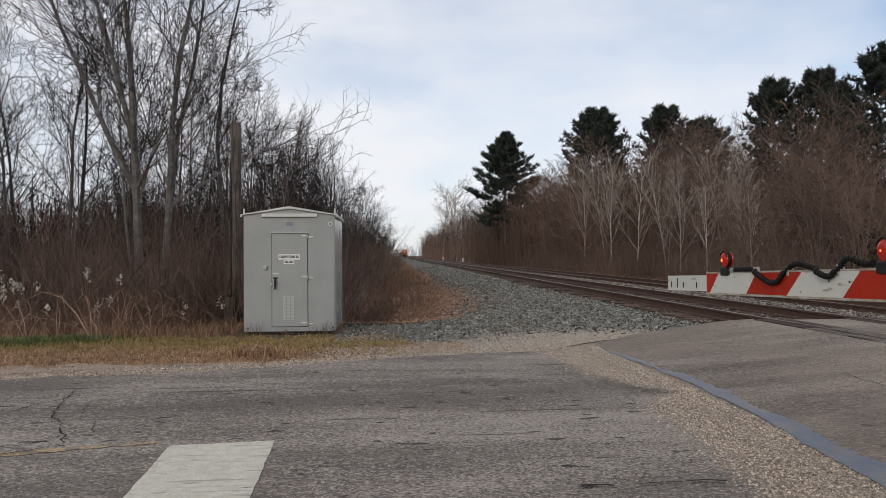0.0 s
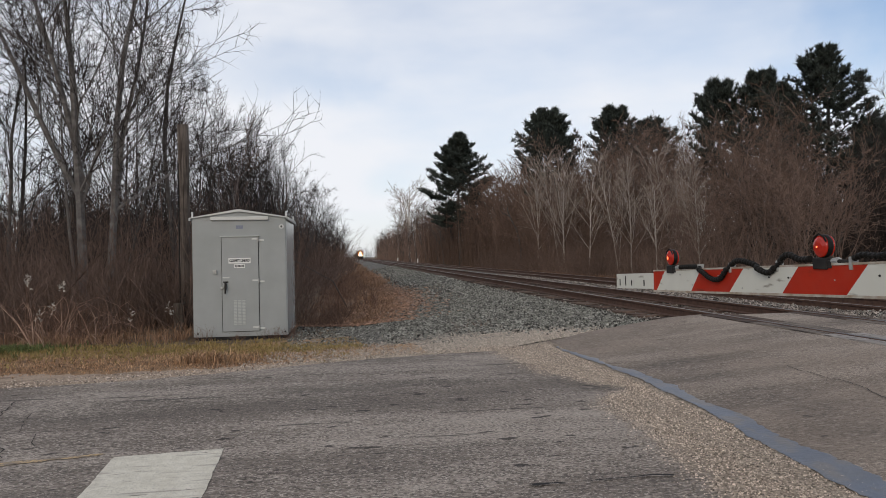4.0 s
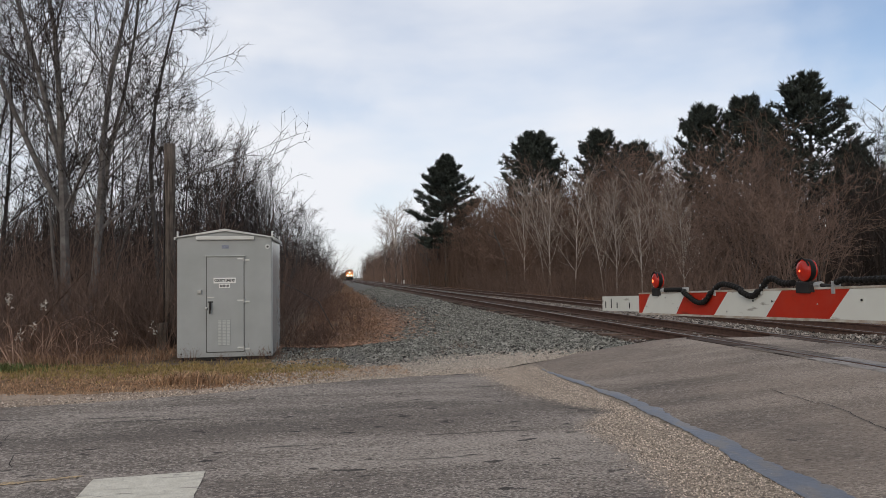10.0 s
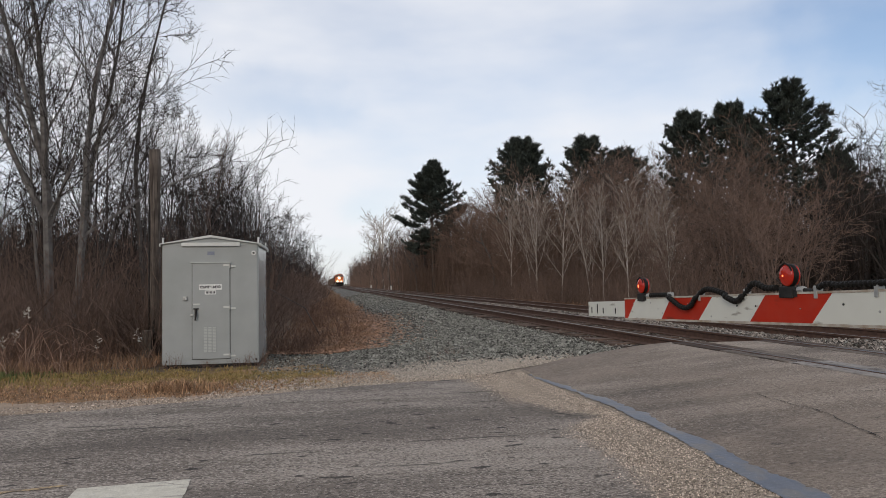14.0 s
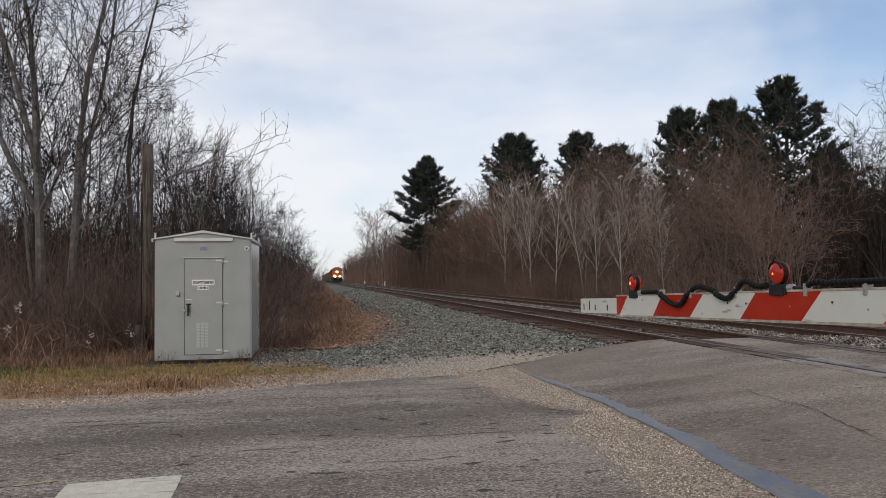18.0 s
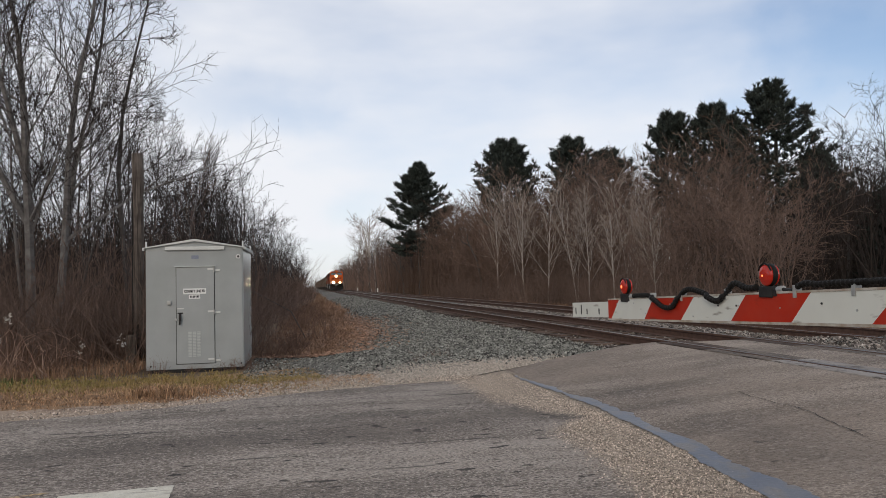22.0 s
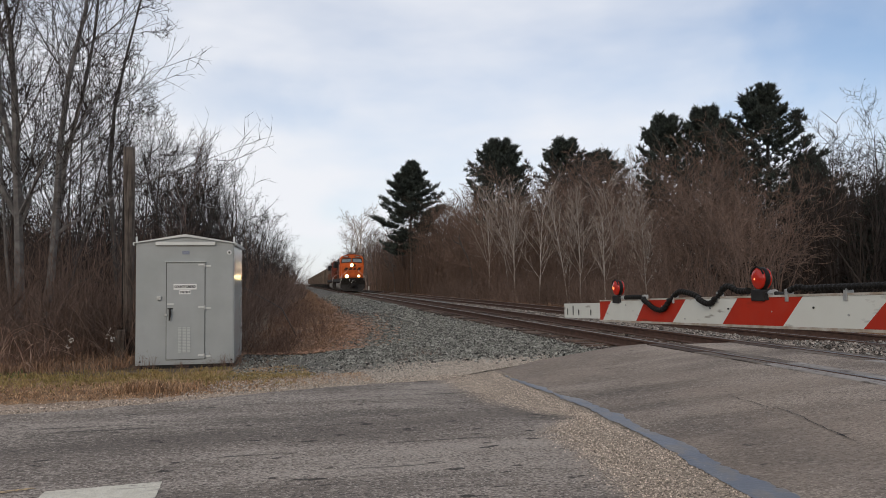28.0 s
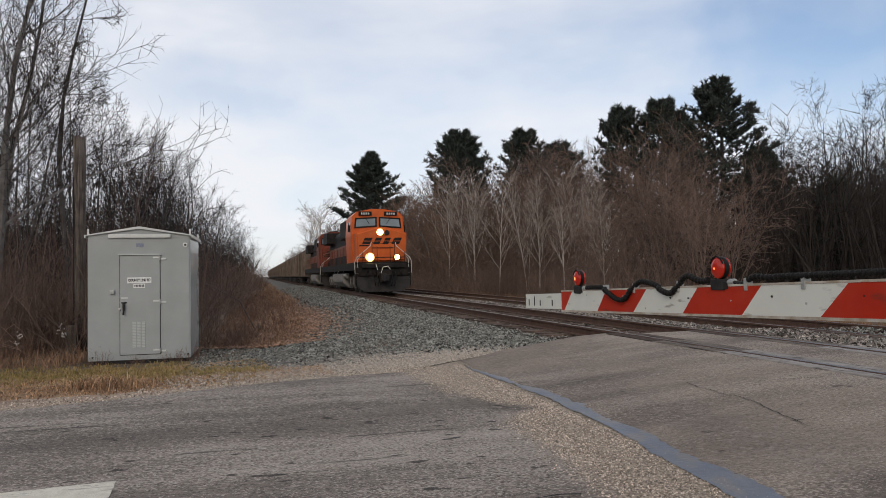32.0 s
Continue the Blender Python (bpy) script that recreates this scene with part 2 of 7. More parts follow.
ASPHALT = material("asphalt", (0.150, 0.125, 0.107), (0.188, 0.158, 0.136), 1.6, 0.86, bump=0.9, bump_scale=60,
                   stain=(0.20, 0.174, 0.152), stain_scale=0.5, stain_amount=0.8)
wear(ASPHALT, (0.10, 0.086, 0.076), 0.8, 0.46, 0.66, (0.22, 1.2, 1), 0.4)
wear(ASPHALT, (0.225, 0.191, 0.163), 1.7, 0.50, 0.66, (0.3, 2.0, 1), 0.6)
PATCH = math_node(ASPHALT, "MULTIPLY", math_node(ASPHALT, "SUBTRACT", zone(ASPHALT, "Z", -0.5, 0.5, ((-0.5, 0.0), (0.5, 1.0)), 2.2, 1.4, (0.35, 1.2, 1)), 0.28), 0.55)
ROUGH = zone(ASPHALT, "Y", 0, 12, ((0, 0.50), (3.0, 0.50), (4.6, 0.46), (5.3, 0.50), (5.9, 0.64), (6.15, 0.60), (6.5, 0.46), (7.2, 0.41), (7.9, 0.44), (8.6, 0.48), (9.3, 0.52), (10.2, 0.55)), 1.3, 0.9, (0.35, 1, 1))
aggregate(ASPHALT, 0.53, 46, (0.03, 0.026, 0.023), (0.08, 0.069, 0.061), 0.65, (0.8, 1, 1))
ROUGH = math_node(ASPHALT, "ADD", ROUGH, PATCH)
aggregate(ASPHALT, ROUGH, 52, (0.30, 0.263, 0.23), (0.56, 0.495, 0.43), 0.85, (0.8, 1, 1))
aggregate(ASPHALT, ROUGH, 22, (0.21, 0.18, 0.155), (0.44, 0.38, 0.325), 0.6, (0.55, 1, 1))
wear(ASPHALT, (0.028, 0.025, 0.023), 5.0, 0.655, 0.69, (0.75, 1.5, 1), 0.85)
wear(ASPHALT, (0.040, 0.036, 0.034), 2.2, 0.66, 0.70, (0.25, 4.0, 1), 0.7)
APRON = material("crossing_asphalt", (0.222, 0.18, 0.146), (0.285, 0.231, 0.188), 1.3, 0.88, bump=0.8, bump_scale=80,
                 stain=(0.132, 0.108, 0.092), stain_scale=0.5, stain_amount=0.75)
wear(APRON, (0.105, 0.086, 0.074), 1.1, 0.50, 0.70, (0.3, 1.3, 1), 0.7)
wear(APRON, (0.30, 0.248, 0.203), 2.2, 0.54, 0.70, (0.4, 1.6, 1), 0.55)
aggregate(APRON, 0.54, 46, (0.05, 0.042, 0.036), (0.11, 0.092, 0.079), 0.5, (0.8, 1, 1))
APATCH = math_node(APRON, "ADD", zone(APRON, "Z", -0.5, 0.5, ((-0.5, 0.0), (0.5, 1.0)), 2.2, 1.1, (0.35, 1.2, 1)), 0.22)
aggregate(APRON, math_node(APRON, "MULTIPLY", APATCH, 0.72), 52, (0.30, 0.25, 0.21), (0.50, 0.425, 0.355), 0.75, (0.8, 1, 1))
aggregate(APRON, 0.42, 22, (0.24, 0.20, 0.168), (0.40, 0.34, 0.285), 0.5, (0.55, 1, 1))
wear(APRON, (0.05, 0.043, 0.038), 5.0, 0.67, 0.71, (0.75, 1.5, 1), 0.7)


# left edge of the loose chippings beside the seam: y, x
CHIP_EDGE = ((3.0, 1.75), (4.5, 2.0), (5.1, 2.08), (5.6, 2.15), (6.35, 2.12), (6.75, 2.3), (7.1, 2.68), (7.4, 2.45), (8.15, 2.1), (8.9, 2.02), (10.1, 1.92), (11.0, 1.8))


def band(m, edge, colour, chips):
    """Loose chippings to one side of an edge, which is broken by noise."""
    n, k = m.node_tree.nodes, m.node_tree.links
    b = n["Principled BSDF"]
    old = b.inputs["Base Color"].links[0].from_socket
    left = zone(m, "Y", 3.0, 11.0, [(y, x / 4) for y, x in edge], 0.5, 2.0)
    tc, sep, nz, mr, vo, rp, mx = (n.new("ShaderNode" + q) for q in ("TexCoord", "SeparateXYZ", "TexNoise", "MapRange", "TexVoronoi", "ValToRGB", "Mix"))
    nz.inputs["Scale"].default_value, nz.inputs["Detail"].default_value = 5.0, 8
    nz.inputs["Roughness"].default_value = 0.75
    vo.inputs["Scale"].default_value = 58
    rp.color_ramp.elements[0].color, rp.color_ramp.elements[1].color = (*colour, 1), (*chips, 1)
    mx.data_type = "RGBA"
    mr.inputs["From Min"].default_value, mr.inputs["From Max"].default_value = -0.06, 0.14
    mr.inputs["To Max"].default_value = 0.93
    k.new(tc.outputs["Object"], sep.inputs["Vector"])
    k.new(tc.outputs["Object"], nz.inputs["Vector"])
    k.new(tc.outputs["Object"], vo.inputs["Vector"])
    past = math_node(m, "SUBTRACT", sep.outputs["X"], math_node(m, "MULTIPLY", left, 4.0))
    broken = math_node(m, "ADD", past, math_node(m, "MULTIPLY", math_node(m, "SUBTRACT", nz.outputs["Fac"], 0.5), 0.9))
    k.new(broken, mr.inputs["Value"])
    k.new(mr.outputs["Result"], mx.inputs["Factor"])
    k.new(vo.outputs["Color"], rp.inputs["Fac"])
    k.new(old, mx.inputs["A"])
    k.new(rp.outputs["Color"], mx.inputs["B"])
    k.new(mx.outputs["Result"], b.inputs["Base Color"])


band(ASPHALT, CHIP_EDGE, (0.07, 0.055, 0.042), (0.49, 0.405, 0.315))
# Damp tar; the blue of the reflected sky is put into its base colour.
TAR = material("wet_tar", (0.062, 0.072, 0.10), (0.088, 0.098, 0.128), 5, 0.3, bump=0.2, bump_scale=25, stain=(0.13, 0.12, 0.11), stain_scale=3, stain_amount=0.6, spec=0.6)
wear(TAR, (0.13, 0.112, 0.098), 4.5, 0.50, 0.60, (1.6, 0.7, 1), 0.9)
CRACK = material("crack", (0.025, 0.023, 0.022), None, 9, 0.9)
PAINT_W = wear(material("road_paint_white", (0.52, 0.485, 0.405), (0.62, 0.585, 0.50), 14, 0.75, bump=0.4, bump_scale=60), (0.24, 0.215, 0.19), 4.0, 0.56, 0.66, (0.5, 4.5, 1), 0.75)
wear(PAINT_W, (0.06, 0.054, 0.05), 7.0, 0.66, 0.70, (0.45, 2.6, 1), 0.9)
aggregate(PAINT_W, 0.45, 60, (0.28, 0.26, 0.225), (0.66, 0.63, 0.56), 0.6)
PAINT_Y = wear(material("road_paint_yellow", (0.50, 0.36, 0.20), (0.42, 0.31, 0.19), 9, 0.8), (0.16, 0.138, 0.119), 6.0, 0.50, 0.60, (0.8, 2, 1), 0.8)
aggregate(PAINT_Y, 0.55, 50, (0.08, 0.07, 0.062), (0.25, 0.22, 0.19), 0.8)
STONE = material("ballast_stone", (0.088, 0.088, 0.078), (0.225, 0.223, 0.200), 6, 0.9, bump=0.3, per_island=0.98)
RUSTSTONE = material("rust_stained_stone", (0.08, 0.066, 0.056), (0.25, 0.22, 0.195), 6, 0.9, bump=0.3, per_island=0.9)
SHOULDERGRAVEL = wear(speckle(material("tan_shoulder_gravel", (0.30, 0.225, 0.165), (0.40, 0.31, 0.235), 5, 0.95, bump=0.8, bump_scale=50), (0.48, 0.385, 0.30), (0.13, 0.098, 0.073), 45, 0.5), (0.15, 0.105, 0.075), 2.2, 0.55, 0.66, (0.6, 1.5, 1), 0.7)
# Dark base and near-black cells put the shade between stones into the bed.
STONEBED = speckle(material("ballast_bed", (0.06, 0.053, 0.044), (0.11, 0.098, 0.082), 9, 0.95, bump=1.0, bump_scale=22, stain=(0.12, 0.085, 0.06), stain_scale=0.6, stain_amount=0.6), (0.25, 0.245, 0.222), (0.010, 0.009, 0.008), 27, 0.75)
RAIL = material("rusty_rail_steel", (0.075, 0.045, 0.036), (0.115, 0.068, 0.05), 8, 0.75, 0.2, bump=0.2)
RAILTOP = material("polished_rail_head", (0.30, 0.27, 0.25), (0.22, 0.19, 0.17), 5, 0.32, 0.9, bump=0.05)
TIE = material("weathered_tie_timber", (0.045, 0.031, 0.025), (0.105, 0.074, 0.058), 5, 0.92, bump=0.5, vary=0.5)
PALEPLANK = wear(material("pale_crossing_plank", (0.22, 0.20, 0.185), (0.31, 0.285, 0.262), 5, 0.85, bump=0.3, stain=(0.17, 0.15, 0.135), stain_scale=1.5, stain_amount=0.7), (0.06, 0.05, 0.045), 4.0, 0.54, 0.64, (5, 0.9, 1), 0.8)
PLANK = material("crossing_plank_timber", (0.11, 0.09, 0.075), (0.175, 0.146, 0.123), 5, 0.9, bump=0.4, stain=(0.19, 0.16, 0.135), stain_scale=1.5, stain_amount=0.6)
wear(PLANK, (0.025, 0.02, 0.018), 4.0, 0.50, 0.60, (7, 0.4, 1), 0.85)
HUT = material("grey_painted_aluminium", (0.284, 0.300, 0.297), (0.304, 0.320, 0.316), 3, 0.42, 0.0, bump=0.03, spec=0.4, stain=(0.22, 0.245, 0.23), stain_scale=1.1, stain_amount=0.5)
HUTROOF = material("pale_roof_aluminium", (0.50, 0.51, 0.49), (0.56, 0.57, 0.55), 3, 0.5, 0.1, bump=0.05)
# Hut paint made lighter: sky light on this side is in the colour.
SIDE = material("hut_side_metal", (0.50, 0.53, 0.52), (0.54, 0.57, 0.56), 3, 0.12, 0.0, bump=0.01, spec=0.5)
GALV = material("galvanised_steel", (0.32, 0.325, 0.315), (0.42, 0.425, 0.41), 20, 0.5, 0.5, bump=0.05)
DARKM = material("dark_iron", (0.018, 0.017, 0.017), (0.03, 0.028, 0.027), 9, 0.6, 0.1, bump=0.08, spec=0.15)
SIGNW = material("white_sign_plate", (0.72, 0.73, 0.71), (0.66, 0.67, 0.65), 4, 0.5, bump=0)
INK = material("black_ink", (0.03, 0.03, 0.035), None, 4, 0.6, bump=0)
PLATE = material("blue_grey_plate", (0.16, 0.18, 0.23), (0.22, 0.24, 0.3), 60, 0.5, bump=0)
LOUVRE = material("louvre_grey", (0.42, 0.44, 0.425), None, 4, 0.5, bump=0)
ARMW = material("gate_arm_white", (0.57, 0.57, 0.515), (0.63, 0.63, 0.57), 4, 0.5, bump=0.03, stain=(0.45, 0.44, 0.39), stain_scale=4, stain_amount=0.5)
ARMR = material("gate_arm_red", (0.36, 0.021, 0.008), (0.41, 0.028, 0.010), 4, 0.45, bump=0.03, spec=0.15, stain=(0.38, 0.06, 0.04), stain_scale=5, stain_amount=0.4)
wear(ARMW, (0.17, 0.15, 0.12), 9.0, 0.62, 0.69, (1, 0.5, 1.6), 0.75)
wear(ARMR, (0.16, 0.03, 0.018), 8.0, 0.61, 0.70, (1, 0.5, 1.6), 0.7)
ARME = material("gate_arm_edge", (0.45, 0.42, 0.37), (0.30, 0.24, 0.18), 14, 0.8, bump=0.3)
RUBBER = material("black_rubber_hose", (0.008, 0.0075, 0.007), (0.014, 0.013, 0.012), 30, 0.55, bump=0.1, spec=0.12)
LENS = material("red_lens", (0.24, 0.008, 0.005), (0.32, 0.012, 0.007), 30, 0.18, bump=0.1, emit=(1, 0.06, 0.015), strength=0.07, spec=0.5)
LENSHOT = material("red_lens_lit", (0.6, 0.04, 0.02), None, 30, 0.2, bump=0, emit=(1, 0.16, 0.05), strength=3.0)
POLE = material("weathered_pole_timber", (0.068, 0.056, 0.047), (0.118, 0.098, 0.083), 4, 0.9, bump=0.6, stain=(0.07, 0.055, 0.05), stain_scale=2)
wear(POLE, (0.03, 0.024, 0.021), 3.0, 0.48, 0.60, (7, 7, 0.35), 0.8)
wear(POLE, (0.155, 0.135, 0.118), 5.0, 0.56, 0.66, (9, 9, 0.3), 0.6)
BARK = material("grey_brown_bark", (0.052, 0.046, 0.043), (0.092, 0.083, 0.078), 5, 0.92, bump=0.5, vary=0.22)
GREYBARK = material("grey_maple_bark", (0.095, 0.088, 0.084), (0.17, 0.16, 0.153), 6, 0.92, bump=0.6, stain=(0.07, 0.063, 0.06), stain_scale=1.6, stain_amount=0.7)
# Stem colour lowered to hold the shade deep inside the wood.
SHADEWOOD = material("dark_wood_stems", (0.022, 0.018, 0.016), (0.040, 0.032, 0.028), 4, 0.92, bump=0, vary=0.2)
TWIG = material("brown_twigs", (0.026, 0.021, 0.020), (0.044, 0.036, 0.033), 3, 0.9, bump=0, vary=0.25)
PALE = material("pale_poplar_bark", (0.33, 0.295, 0.262), (0.46, 0.42, 0.378), 5, 0.9, bump=0.3, vary=0.18)
PALETWIG = material("pale_grey_twigs", (0.20, 0.163, 0.14), (0.29, 0.243, 0.21), 3, 0.9, bump=0, vary=0.2)
RUSSET = material("russet_twigs", (0.115, 0.077, 0.060), (0.168, 0.114, 0.089), 3, 0.92, bump=0, vary=0.3)
BRUSH = material("brush_stems", (0.105, 0.072, 0.058), (0.165, 0.115, 0.092), 4, 0.92, bump=0, vary=0.3)
WEED = material("dead_weed_stalks", (0.19, 0.118, 0.085), (0.125, 0.076, 0.056), 4, 0.92, bump=0, vary=0.3)
OAKLEAF = material("dry_oak_leaves", (0.37, 0.225, 0.15), (0.2, 0.118, 0.08), 6, 0.9, bump=0, per_island=0.5)
NEEDLE = material("pine_needles", (0.026, 0.034, 0.030), (0.058, 0.068, 0.058), 3, 0.85, bump=0, per_island=0.35)
STRAW = material("dry_grass", (0.40, 0.262, 0.155), (0.25, 0.145, 0.085), 3, 0.9, bump=0, per_island=0.65)
DEADGRASS = material("dead_brown_grass", (0.31, 0.188, 0.116), (0.19, 0.115, 0.073), 3, 0.9, bump=0, per_island=0.35)
CANE = material("bramble_canes", (0.36, 0.25, 0.19), (0.17, 0.10, 0.075), 4, 0.8, bump=0, per_island=0.3)
TANCHIP = material("tan_chippings", (0.25, 0.205, 0.17), (0.46, 0.39, 0.325), 40, 0.9, bump=0.1, per_island=0.8)
PALEGRAVEL = material("pale_gravel", (0.27, 0.235, 0.2), (0.43, 0.38, 0.325), 40, 0.9, bump=0.1, per_island=0.45)
GREEN = material("green_grass", (0.065, 0.092, 0.03), (0.125, 0.135, 0.05), 3, 0.9, bump=0, per_island=0.35)
OLIVE = material("olive_grass", (0.20, 0.165, 0.06), (0.30, 0.205, 0.085), 3, 0.9, bump=0, per_island=0.45)
SEED = material("white_seed_fluff", (0.36, 0.33, 0.29), (0.46, 0.42, 0.37), 9, 0.95, bump=0)
# Pond surface with a pale base colour.
POND = material("pond_ice", (0.52, 0.55, 0.58), (0.6, 0.62, 0.64), 0.2, 0.25, bump=0.02)
WHITEP = material("white_post_paint", (0.7, 0.7, 0.68), (0.6, 0.6, 0.58), 5, 0.7, bump=0.1)
ORANGE = material("locomotive_orange", (0.50, 0.092, 0.015), (0.58, 0.118, 0.021), 2.5, 0.42, bump=0.03, stain=(0.36, 0.105, 0.035), stain_scale=0.7, stain_amount=0.45)
GRIMY = material("grimy_orange_paint", (0.20, 0.05, 0.018), (0.13, 0.036, 0.016), 1.5, 0.6, bump=0.05, stain=(0.06, 0.035, 0.022), stain_scale=0.8, stain_amount=0.8)
LOCOBLACK = material("locomotive_black", (0.013, 0.012, 0.011), (0.024, 0.020, 0.018), 3, 0.7, bump=0.05, spec=0.12)
LOCOGREY = material("truck_grey", (0.07, 0.062, 0.056), (0.13, 0.12, 0.11), 3, 0.7, bump=0.15, stain=(0.1, 0.075, 0.055), stain_scale=2)
TANK = material("fuel_tank_grey", (0.20, 0.19, 0.175), (0.29, 0.28, 0.26), 2, 0.6, bump=0.1, stain=(0.16, 0.13, 0.11), stain_scale=1.4, stain_amount=0.6)
PLOW = material("plow_grey", (0.017, 0.0155, 0.0145), (0.034, 0.030, 0.028), 2.5, 0.65, bump=0.15)
GLASS = material("cab_glass", (0.11, 0.15, 0.165), (0.16, 0.21, 0.225), 1.2, 0.06, bump=0, spec=0.9)
RAILPAINT = material("white_handrail", (0.55, 0.53, 0.48), None, 4, 0.5, bump=0)
# Emission for the glare halo round lit lamps, drawn as flat discs.
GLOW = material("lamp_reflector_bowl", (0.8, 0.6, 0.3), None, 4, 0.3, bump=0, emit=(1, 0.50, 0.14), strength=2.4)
DARKRED = material("faded_dark_red_paint", (0.13, 0.028, 0.016), (0.19, 0.045, 0.022), 1.8, 0.6, bump=0.05, stain=(0.06, 0.03, 0.022), stain_scale=0.8, stain_amount=0.8)
HEADLAMP = material("lit_headlamp", (1, 0.95, 0.8), None, 4, 0.3, bump=0, emit=(1, 0.80, 0.48), strength=140)
DITCHLAMP = material("lit_ditch_lamp", (1, 0.9, 0.7), None, 4, 0.3, bump=0, emit=(1, 0.72, 0.36), strength=140)
CARTAN = material("weathered_gondola_tan", (0.105, 0.079, 0.062), (0.17, 0.132, 0.105), 1.6, 0.8, bump=0.08, stain=(0.075, 0.055, 0.043), stain_scale=0.7, stain_amount=0.7, vary=0.38)
COAL = material("coal_load", (0.018, 0.017, 0.017), (0.035, 0.033, 0.032), 6, 0.7, bump=0.8)


# ---- mesh helpers ----
def link_mesh(name, bm, mat, parent=None, smooth=False):
    me = bpy.data.meshes.new(name)
    bm.to_mesh(me)
    bm.free()
    me.materials.append(mat)
    if smooth:
        me.shade_smooth()
    ob = new(name, me)
    if parent is not None:
        ob.parent = parent
    return ob


def part(name, bm, mat, parent, label="", smooth=False):
    ob = link_mesh(name, bm, mat, parent, smooth)
    return tagged(ob, label) if label else ob


def py_part(name, verts, faces, mat, parent=None, label="", smooth=False):
    me = bpy.data.meshes.new(name)
    me.from_pydata(verts, [], faces)
    me.materials.append(mat)
    if smooth:
        me.shade_smooth()
    ob = new(name, me)
    if parent is not None:
        ob.parent = parent
    return tagged(ob, label) if label else ob


def empty(name, m, label, category, group="", kind=""):
    ob = new(name)
    ob.matrix_basis = m
    return tagged(ob, label, category, group, kind)


def box(bm, x0, x1, y0, y1, z0, z1, bevel=0.0):
    vs = [bm.verts.new(p) for p in ((x0, y0, z0), (x1, y0, z0), (x1, y1, z0), (x0, y1, z0), (x0, y0, z1), (x1, y0, z1), (x1, y1, z1), (x0, y1, z1))]
    fs = [bm.faces.new([vs[i] for i in q]) for q in ((3, 2, 1, 0), (4, 5, 6, 7), (0, 1, 5, 4), (1, 2, 6, 5), (2, 3, 7, 6), (3, 0, 4, 7))]
    if bevel:
        edges = list({e for f in fs for e in f.edges})
        bmesh.ops.bevel(bm, geom=edges, offset=bevel, segments=2, affect="EDGES", profile=0.6)
    return bm


def boxes(*specs, bevel=0.0):
    bm = bmesh.new()
    for s in specs:
        box(bm, *s, bevel=bevel)
    return bm


def prism(bm, outline, axis, a, b, bevel=0.0):
    """Extrudes a closed outline of 2D points along an axis from a to b."""
    def at(p, v):
        return {"x": (v, p[0], p[1]), "y": (p[0], v, p[1]), "z": (p[0], p[1], v)}[axis]
    lo = [bm.verts.new(at(p, a)) for p in outline]
    hi = [bm.verts.new(at(p, b)) for p in outline]
    fs = [bm.faces.new(lo[::-1]), bm.faces.new(hi)]
    for i in range(len(outline)):
        j = (i + 1) % len(outline)
        fs.append(bm.faces.new((lo[i], lo[j], hi[j], hi[i])))
    bmesh.ops.recalc_face_normals(bm, faces=fs)
    if bevel:
        bmesh.ops.bevel(bm, geom=list({e for f in fs for e in f.edges}), offset=bevel, segments=2, affect="EDGES")
    return bm


def tube(bm, points, radii, sides=8, cap=True):
    """A tube through points; radii is a number or one for each point."""
    pts = [Vector(p) for p in points]
    if not hasattr(radii, "__len__"):
        radii = [radii] * len(pts)
    rings, up = [], None
    for i, p in enumerate(pts):
        d = (pts[min(i + 1, len(pts) - 1)] - pts[max(i - 1, 0)]).normalized()
        if up is None:
            up = Vector((0, 0, 1)) if abs(d.z) < 0.9 else Vector((1, 0, 0))
        s = d.cross(up).normalized()
        up = s.cross(d).normalized()
        rings.append([bm.verts.new(p + (s * math.cos(q) + up * math.sin(q)) * radii[i]) for q in (2 * math.pi * j / sides for j in range(sides))])
    for r0, r1 in zip(rings, rings[1:]):
        for j in range(sides):
            bm.faces.new((r0[j], r0[(j + 1) % sides], r1[(j + 1) % sides], r1[j]))
    if cap:
        bm.faces.new(rings[0][::-1])
        bm.faces.new(rings[-1])
    return bm


def tubes(*specs, sides=8):
    bm = bmesh.new()
    for pts, r in specs:
        tube(bm, pts, r, sides)
    return bm


def disc(bm, center, axis, r, depth, sides=20):
    c, a = Vector(center), Vector(axis).normalized()
    return tube(bm, [c, c + a * depth], r, sides)


def smooth_step(a, b, x):
    t = min(1, max(0, (x - a) / (b - a)))
    return t * t * (3 - 2 * t)


def along(points, x):
    """Reads a height or edge off a line of (x, value)."""
    if x <= points[0][0]:
        return points[0][1]
    for (x0, v0), (x1, v1) in zip(points, points[1:]):
        if x <= x1:
            return v0 + (v1 - v0) * (x - x0) / (x1 - x0)
    return points[-1][1]


# ---- the lie of the land ----
TRACK_1, TRACK_2, TRACK_2_Z = 6.72, 10.82, -0.10
ROAD_EDGE = ((-70, 6.4), (-20, 7.8), (-4.5, 8.5), (-2.6, 8.85), (-1.7, 9.0), (-0.6, 9.55), (0, 9.75), (2, 10.25), (2.75, 10.85), (4.0, 11.5), (5.9, 11.9), (13, 12.0), (20, 12.4), (80, 17))
ROAD_NEAR = -2.6
ROAD_HUMP = ((-70, -0.5), (-12, -0.34), (-3, -0.28), (2.6, -0.27), (3.4, -0.22), (5.2, -0.05), (5.9, -0.012), (7.6, -0.012), (10, -0.10), (11.6, -0.11), (14, -0.3), (80, -0.9))


def road_z(x, y):
    return along(ROAD_HUMP, x)


